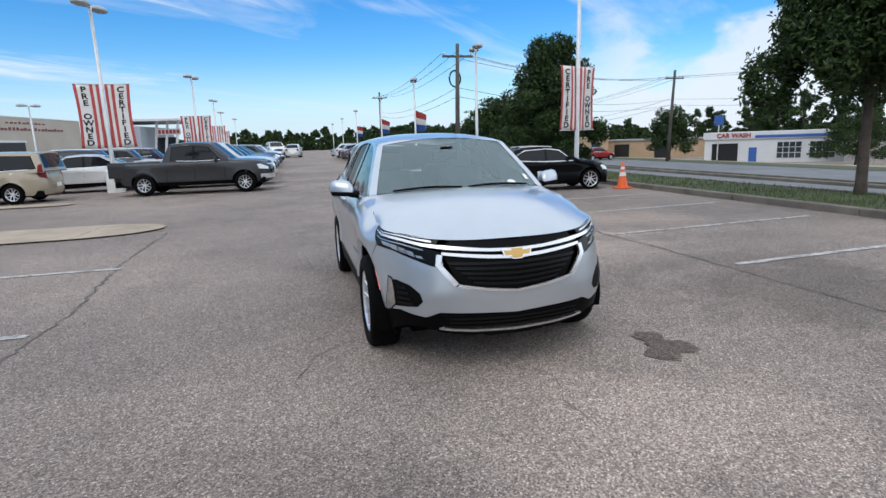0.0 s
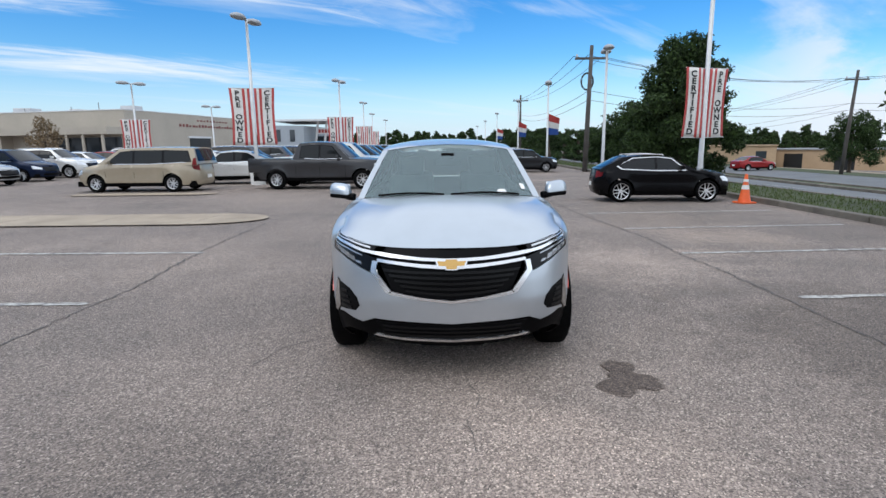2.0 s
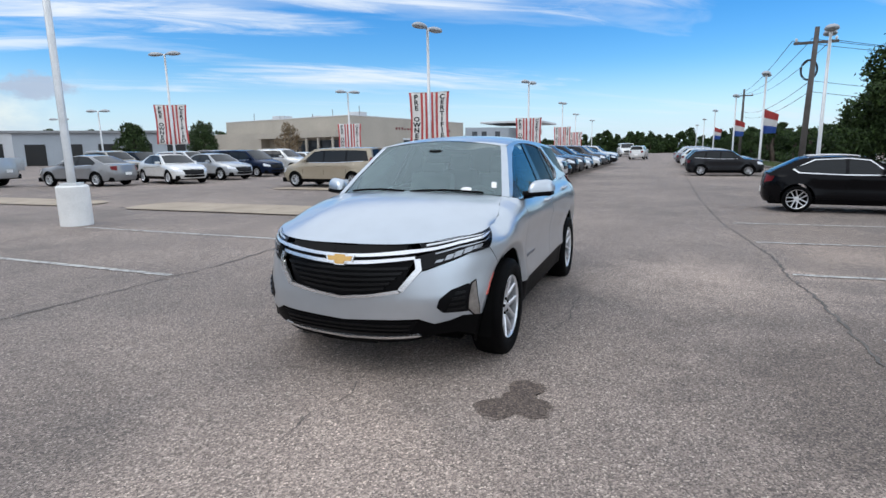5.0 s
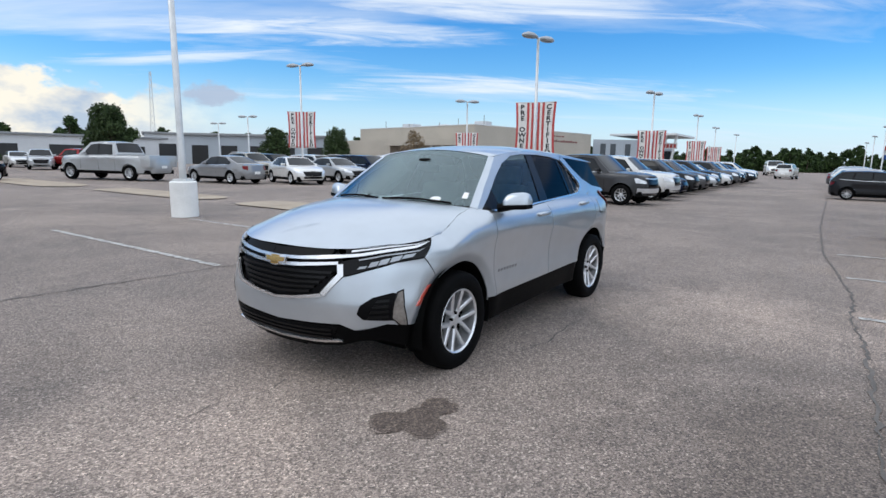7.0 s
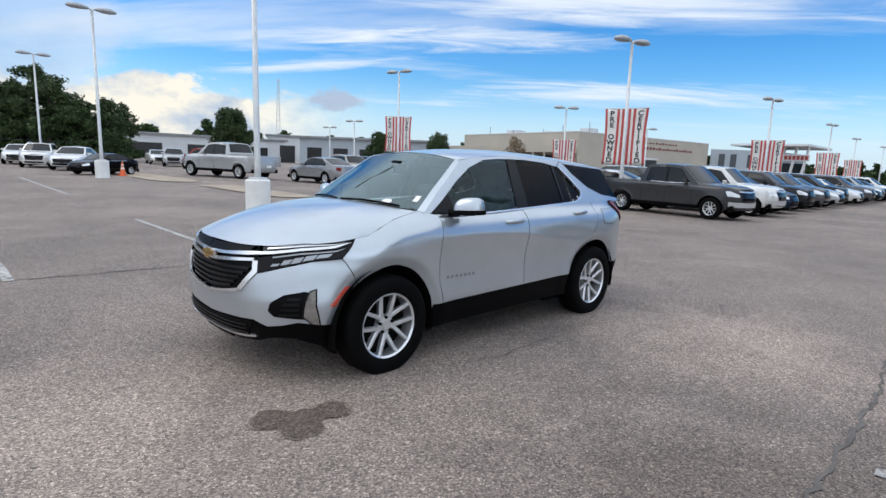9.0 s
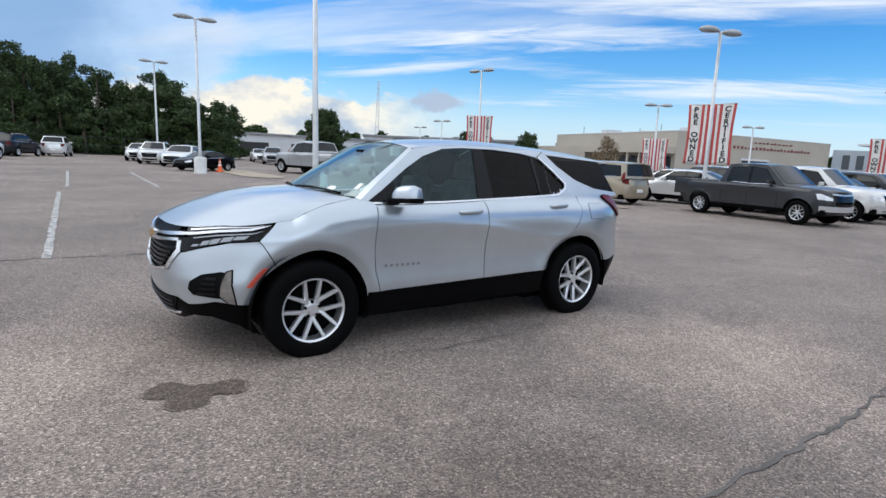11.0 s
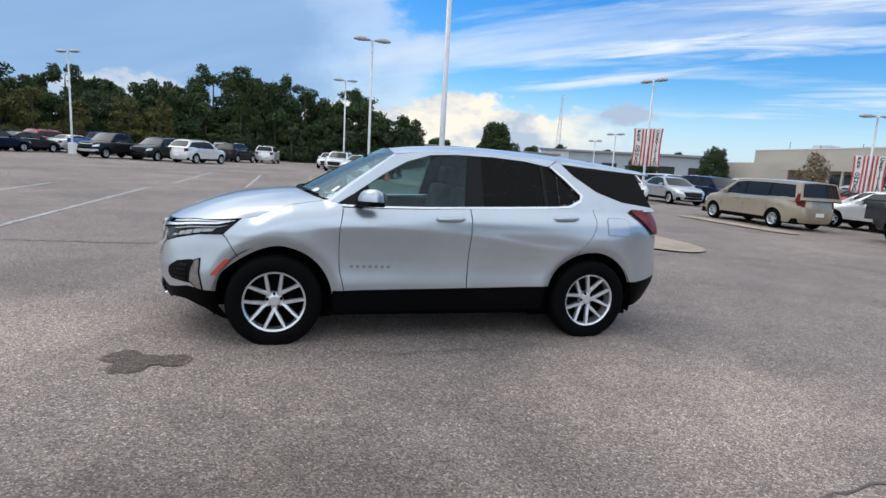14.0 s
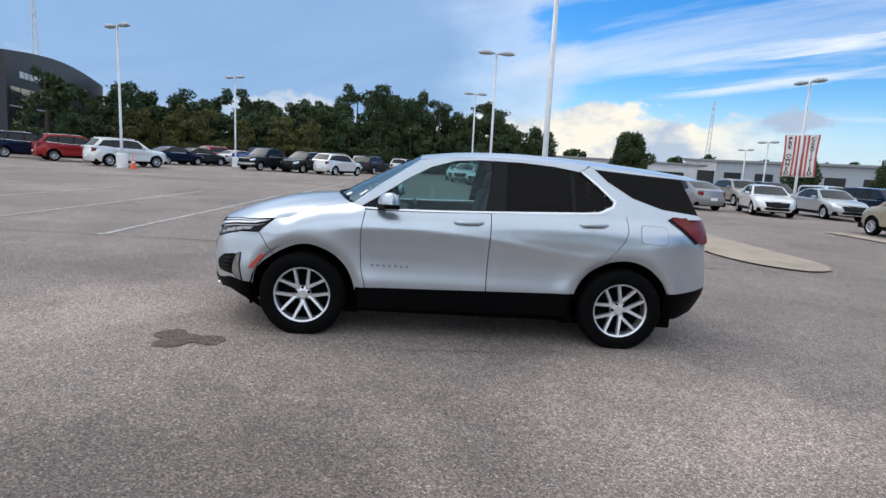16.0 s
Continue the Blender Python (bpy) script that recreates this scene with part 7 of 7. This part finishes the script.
# lattice radio mast
mast = empty("radio_mast", pose(-172, 90, 0), "slim lattice radio mast on the skyline", "mast")
for a in (0, 120, 240):
    bm = bmesh.new()
    c, s_ = math.cos(radians(a)), math.sin(radians(a))
    tube(bm, [(1.1 * c, 1.1 * s_, 0), (0.3 * c, 0.3 * s_, 26)], 0.09, 5)
    part("leg", bm, POLE_METAL, mast)
for k in range(14):
    z = 1 + 1.8 * k
    r0, r1 = 1.1 - 0.8 * z / 26, 1.1 - 0.8 * (z + 1.8) / 26
    bm = bmesh.new()
    for a in (0, 120, 240):
        tube(bm, [(r0 * math.cos(radians(a)), r0 * math.sin(radians(a)), z), (r1 * math.cos(radians(a + 120)), r1 * math.sin(radians(a + 120)), z + 1.8)], 0.05, 4)
    part("brace", bm, POLE_METAL, mast)


# second mast, beyond the dark showroom
mast2 = copy_thing(mast, pose(-104, -72, 0))
tagged(mast2, "tall slim lattice mast behind the showroom", "mast")


# chain fence below the woods
fence = empty("chain_fence", pose(0, 0, 0), "grey chain-link fence in front of the woods", "fence")
fpts = [(-58, -36), (-62, -20), (-63, 0), (-62, 10)]
for p0, p1 in zip(fpts, fpts[1:]):
    L = math.dist(p0, p1)
    n = int(L / 3)
    for k in range(n):
        t = k / n
        bm = bmesh.new()
        x, y = p0[0] + (p1[0] - p0[0]) * t, p0[1] + (p1[1] - p0[1]) * t
        tube(bm, [(x, y, 0), (x, y, 1.9)], 0.035, 6)
        part("post", bm, DARK_WALL, fence)
    for z in (0.15, 1.0, 1.85):
        bm = bmesh.new()
        tube(bm, [(*p0, z), (*p1, z)], 0.018, 5)
        part("rail", bm, DARK_WALL, fence)


# ---- trees ----
def leaf_mesh(name, lobes, count, size, mat, seed):
    """Many small bent leaves in clumps through the lobes (x, y, z, rx, ry, rz)."""
    r = np.random.RandomState(seed)
    vol = np.array([l[3] * l[4] * l[5] for l in lobes]) ** 0.67
    pick = r.choice(len(lobes), count, p=vol / vol.sum())
    L = np.array(lobes)[pick]
    v = r.normal(size=(count, 3))
    v /= np.linalg.norm(v, axis=1)[:, None]
    rad = r.uniform(0.45, 1.0, count) ** 0.6
    # lumpy outline
    lump = 1 + 0.16 * np.sin(5 * v[:, 0] + 3 * L[:, 0]) * np.sin(6 * v[:, 2] + L[:, 1]) + 0.13 * r.normal(size=count)
    c = L[:, :3] + v * L[:, 3:6] * (rad * lump)[:, None]
    a = r.normal(size=(count, 3))
    a /= np.linalg.norm(a, axis=1)[:, None]
    b = np.cross(a, r.normal(size=(count, 3)))
    b /= np.linalg.norm(b, axis=1)[:, None]
    s = size * r.uniform(0.6, 1.35, count)[:, None]
    n = np.cross(a, b) * s * 0.22
    P = np.stack([c - a * s, c + b * s * 0.42 + n, c + a * s, c - b * s * 0.42 + n], 1).reshape(-1, 3)
    me = bpy.data.meshes.new(name)
    idx = np.arange(count * 4).reshape(-1, 4)
    me.from_pydata(P.tolist(), [], idx.tolist())
    me.materials.append(mat)
    return me


def limbs(bm, base, h, spread, r0, seed, n=9, fork=0.35):
    r = random.Random(seed)
    top = Vector((base[0] + r.uniform(-0.2, 0.2), base[1] + r.uniform(-0.2, 0.2), base[2] + h))
    mid = Vector(base).lerp(top, fork)
    tube(bm, [Vector(base) - Vector((0, 0, 0.2)), Vector(base) + Vector((0, 0, 0.3)), mid, Vector(base).lerp(top, 0.7), top], [r0 * 1.5, r0, r0 * 0.75, r0 * 0.4, r0 * 0.1], 9)
    for k in range(n):
        a = 2.4 * k + r.uniform(-0.4, 0.4)
        p = Vector(base).lerp(top, fork + 0.5 * k / n)
        q = p + Vector((spread * math.cos(a) * r.uniform(0.5, 1), spread * math.sin(a) * r.uniform(0.5, 1), h * r.uniform(0.12, 0.3)))
        tube(bm, [p, p.lerp(q, 0.5) + Vector((0, 0, 0.1)), q], [r0 * 0.45, r0 * 0.25, r0 * 0.06], 6)


def tree(x, y, h, spread, label, seed, crown_from=0.25, count=9000, leaf=0.17, mat=None, z=0.0, r0=0.2, group="", lobes_n=24):
    t = empty("tree", pose(x, y, z), label, "tree", group)
    bm = bmesh.new()
    limbs(bm, (0, 0, 0), h * 0.9, spread * 0.75, r0, seed)
    part("trunk", bm, BARK, t, smooth=True)
    r = random.Random(seed)
    lobes = [(0, 0, h * (crown_from + (1 - crown_from) * 0.46), spread * 0.60, spread * 0.60, h * (1 - crown_from) * 0.40)]
    for k in range(lobes_n):
        a = 2.4 * k
        f = (k + 0.5) / lobes_n
        zz = h * (crown_from + 0.08 + (0.86 - crown_from) * f)
        rr = spread * (0.80 - 0.55 * f ** 2) * r.uniform(0.7, 1.2)
        lobes.append((rr * math.cos(a), rr * math.sin(a), zz, spread * r.uniform(0.18, 0.34), spread * r.uniform(0.18, 0.34), h * r.uniform(0.07, 0.14)))
    part("crown", leaf_mesh("crown", lobes, count, leaf, mat or LEAF_DARK, seed), None, t)
    return t


tree(10.35, 3.85, 6.4, 2.15, "dark green oak with a straight trunk on the verge", 5, 0.28, 60000, 0.07, z=0.02, r0=0.115)
tree(9.0, 16.4, 5.4, 2.05, "large dense dark green tree behind the verge", 7, 0.04, 40000, 0.075, z=0.0, r0=0.15)
tree(15.0, 37.0, 5.2, 4.2, "low spreading dark green tree", 8, 0.1, 16000, 0.13, z=lie(15, 0))
tree(45.0, 58.0, 6.6, 3.4, "round dark green tree across the road", 9, 0.12, 9000, 0.15, z=lie(45, 0))
tree(66.0, 50.0, 6.5, 4.5, "dark green tree beside the car wash", 10, 0.1, 10000, 0.16, z=lie(66, 0))
tree(-50.8, 20.5, 5.8, 2.3, "round dark green tree at the back of the lot", 11, 0.12, 14000, 0.13, mat=LEAF_MID)
tree(-48.5, 37.0, 4.6, 1.8, "small green tree near the sheds", 12, 0.1, 7000, 0.13, mat=LEAF_MID)
tree(-48.0, 45.8, 5.0, 2.0, "small green tree near the building", 13, 0.1, 7000, 0.13, mat=LEAF_MID)
tree(-40.3, 51.5, 4.9, 1.7, "thin half-bare tree before the beige wall", 14, 0.25, 1400, 0.14, mat=LEAF_DRY, r0=0.09)
tree(22.5, 60.0, 4.6, 2.2, "thin reddish tree across the road", 15, 0.3, 1800, 0.16, mat=LEAF_DRY, z=lie(22, 0), r0=0.09)
tree(26.0, 58.0, 4.2, 2.0, "thin reddish tree across the road", 16, 0.3, 1500, 0.16, mat=LEAF_DRY, z=lie(26, 0), r0=0.09)


# woods along the west side: trunks and crowns in one mass
def woods(name, spots, label, seed, per=6400, leaf=0.19, mat=LEAF_MID):
    r = random.Random(seed)
    lobes, bm = [], bmesh.new()
    for x, y, h in spots:
        tube(bm, [(x, y, 0), (x + r.uniform(-0.3, 0.3), y, h * 0.5), (x, y, h * 0.85)], [0.22, 0.15, 0.04], 6)
        s = h * r.uniform(0.36, 0.5)
        for k in range(22):
            f = max(0, k - 4) / 17
            a = r.uniform(0, 6.28)
            rr = s * (0.80 - 0.52 * f ** 2) * r.uniform(0.45, 1.1)
            lobes.append((x + rr * math.cos(a), y + rr * math.sin(a), h * (0.12 + 0.80 * f + r.uniform(-0.04, 0.04)), s * r.uniform(0.16, 0.42) * (1.1 - 0.3 * f), s * r.uniform(0.16, 0.42) * (1.1 - 0.3 * f), h * r.uniform(0.05, 0.12)))
    w = empty(name, pose(0, 0, 0), label, "woods", kind="stuff")
    part("trunks", bm, BARK, w)
    part("foliage", leaf_mesh("foliage", lobes, per * len(spots), leaf, mat, seed), None, w)
    return w


r = random.Random(21)
spots = []
for k in range(34):
    t = k / 33
    y = -40 + 55 * t
    x = -67 - 6 * math.sin(math.pi * t) + r.uniform(-3, 3)
    spots.append((x, y, (0.84 if y < -14 else 1.0) * r.uniform(6.6, 10.8) * (1 - 0.35 * max(0, t - 0.7) / 0.3)))
    if k % 2:
        spots.append((x - 6, y + r.uniform(-2, 2), (0.84 if y < -14 else 1.0) * r.uniform(8.5, 12.6) * (1 - 0.3 * max(0, t - 0.7) / 0.3)))
spots += [(-65 - 5 * math.sin(math.pi * k / 27) + r.uniform(-1.5, 1.5), -40 + 54 * k / 27, r.uniform(4.8, 6.6)) for k in range(28)]
woods("woods", spots, "dense dark green mixed woods behind the lot", 22)
spots = [(-63 + r.uniform(-1, 1), y, r.uniform(4, 6.5)) for y in (-34, -31, -28.5, -25.5, -22, -17, -14)]
woods("scrub", spots, "yellowish scrub trees before the woods", 23, 2600, 0.2, LEAF_OLIVE)
# distant tree belts on the northern and eastern skyline
spots = [(x + r.uniform(-3, 3), 160 + r.uniform(-12, 25), r.uniform(4.2, 6.2)) for x in np.linspace(-95, 110, 120)]
spots += [(x + r.uniform(-1, 1), 150 + r.uniform(-5, 5), r.uniform(2.6, 3.8)) for x in np.linspace(-95, 110, 150)]
woods("far_trees", spots, "distant dark tree belt on the skyline", 24, 700, 0.5, LEAF_DARK)
spots = [(11.5 + r.uniform(-1, 2), y, r.uniform(2.8, 4.0)) for y in np.linspace(40, 100, 15)]
woods("roadside_trees", spots, "dark green roadside trees and bushes", 25, 3000, 0.16, LEAF_DARK)
spots = [(90 + r.uniform(-5, 25), y, r.uniform(6, 9)) for y in np.linspace(20, 130, 24)]
woods("far_trees", spots, "distant trees across the road", 26, 1500, 0.42, LEAF_DARK)
spots = [(-120 + r.uniform(-8, 8), y, r.uniform(5, 8)) for y in np.linspace(15, 130, 22)]
woods("far_trees", spots, "distant trees behind the sheds", 27, 1300, 0.5, LEAF_DARK)

spots = [(-44.9, -32.7, 7.6), (-47.4, -32.5, 6.6), (-48.9, -31.9, 6.2)]
woods("scrub", spots, "dark trees beside the dark showroom", 28, 3600, 0.2, LEAF_MID)
spots = [(40 + 3.2 * k, 106 + r.uniform(-4, 4), r.uniform(6.5, 8.5) - 2 * abs(k - 2) / 3) for k in range(6)]
woods("roadside_trees", spots, "dark green trees behind the tan building", 29, 2600, 0.28, LEAF_DARK)
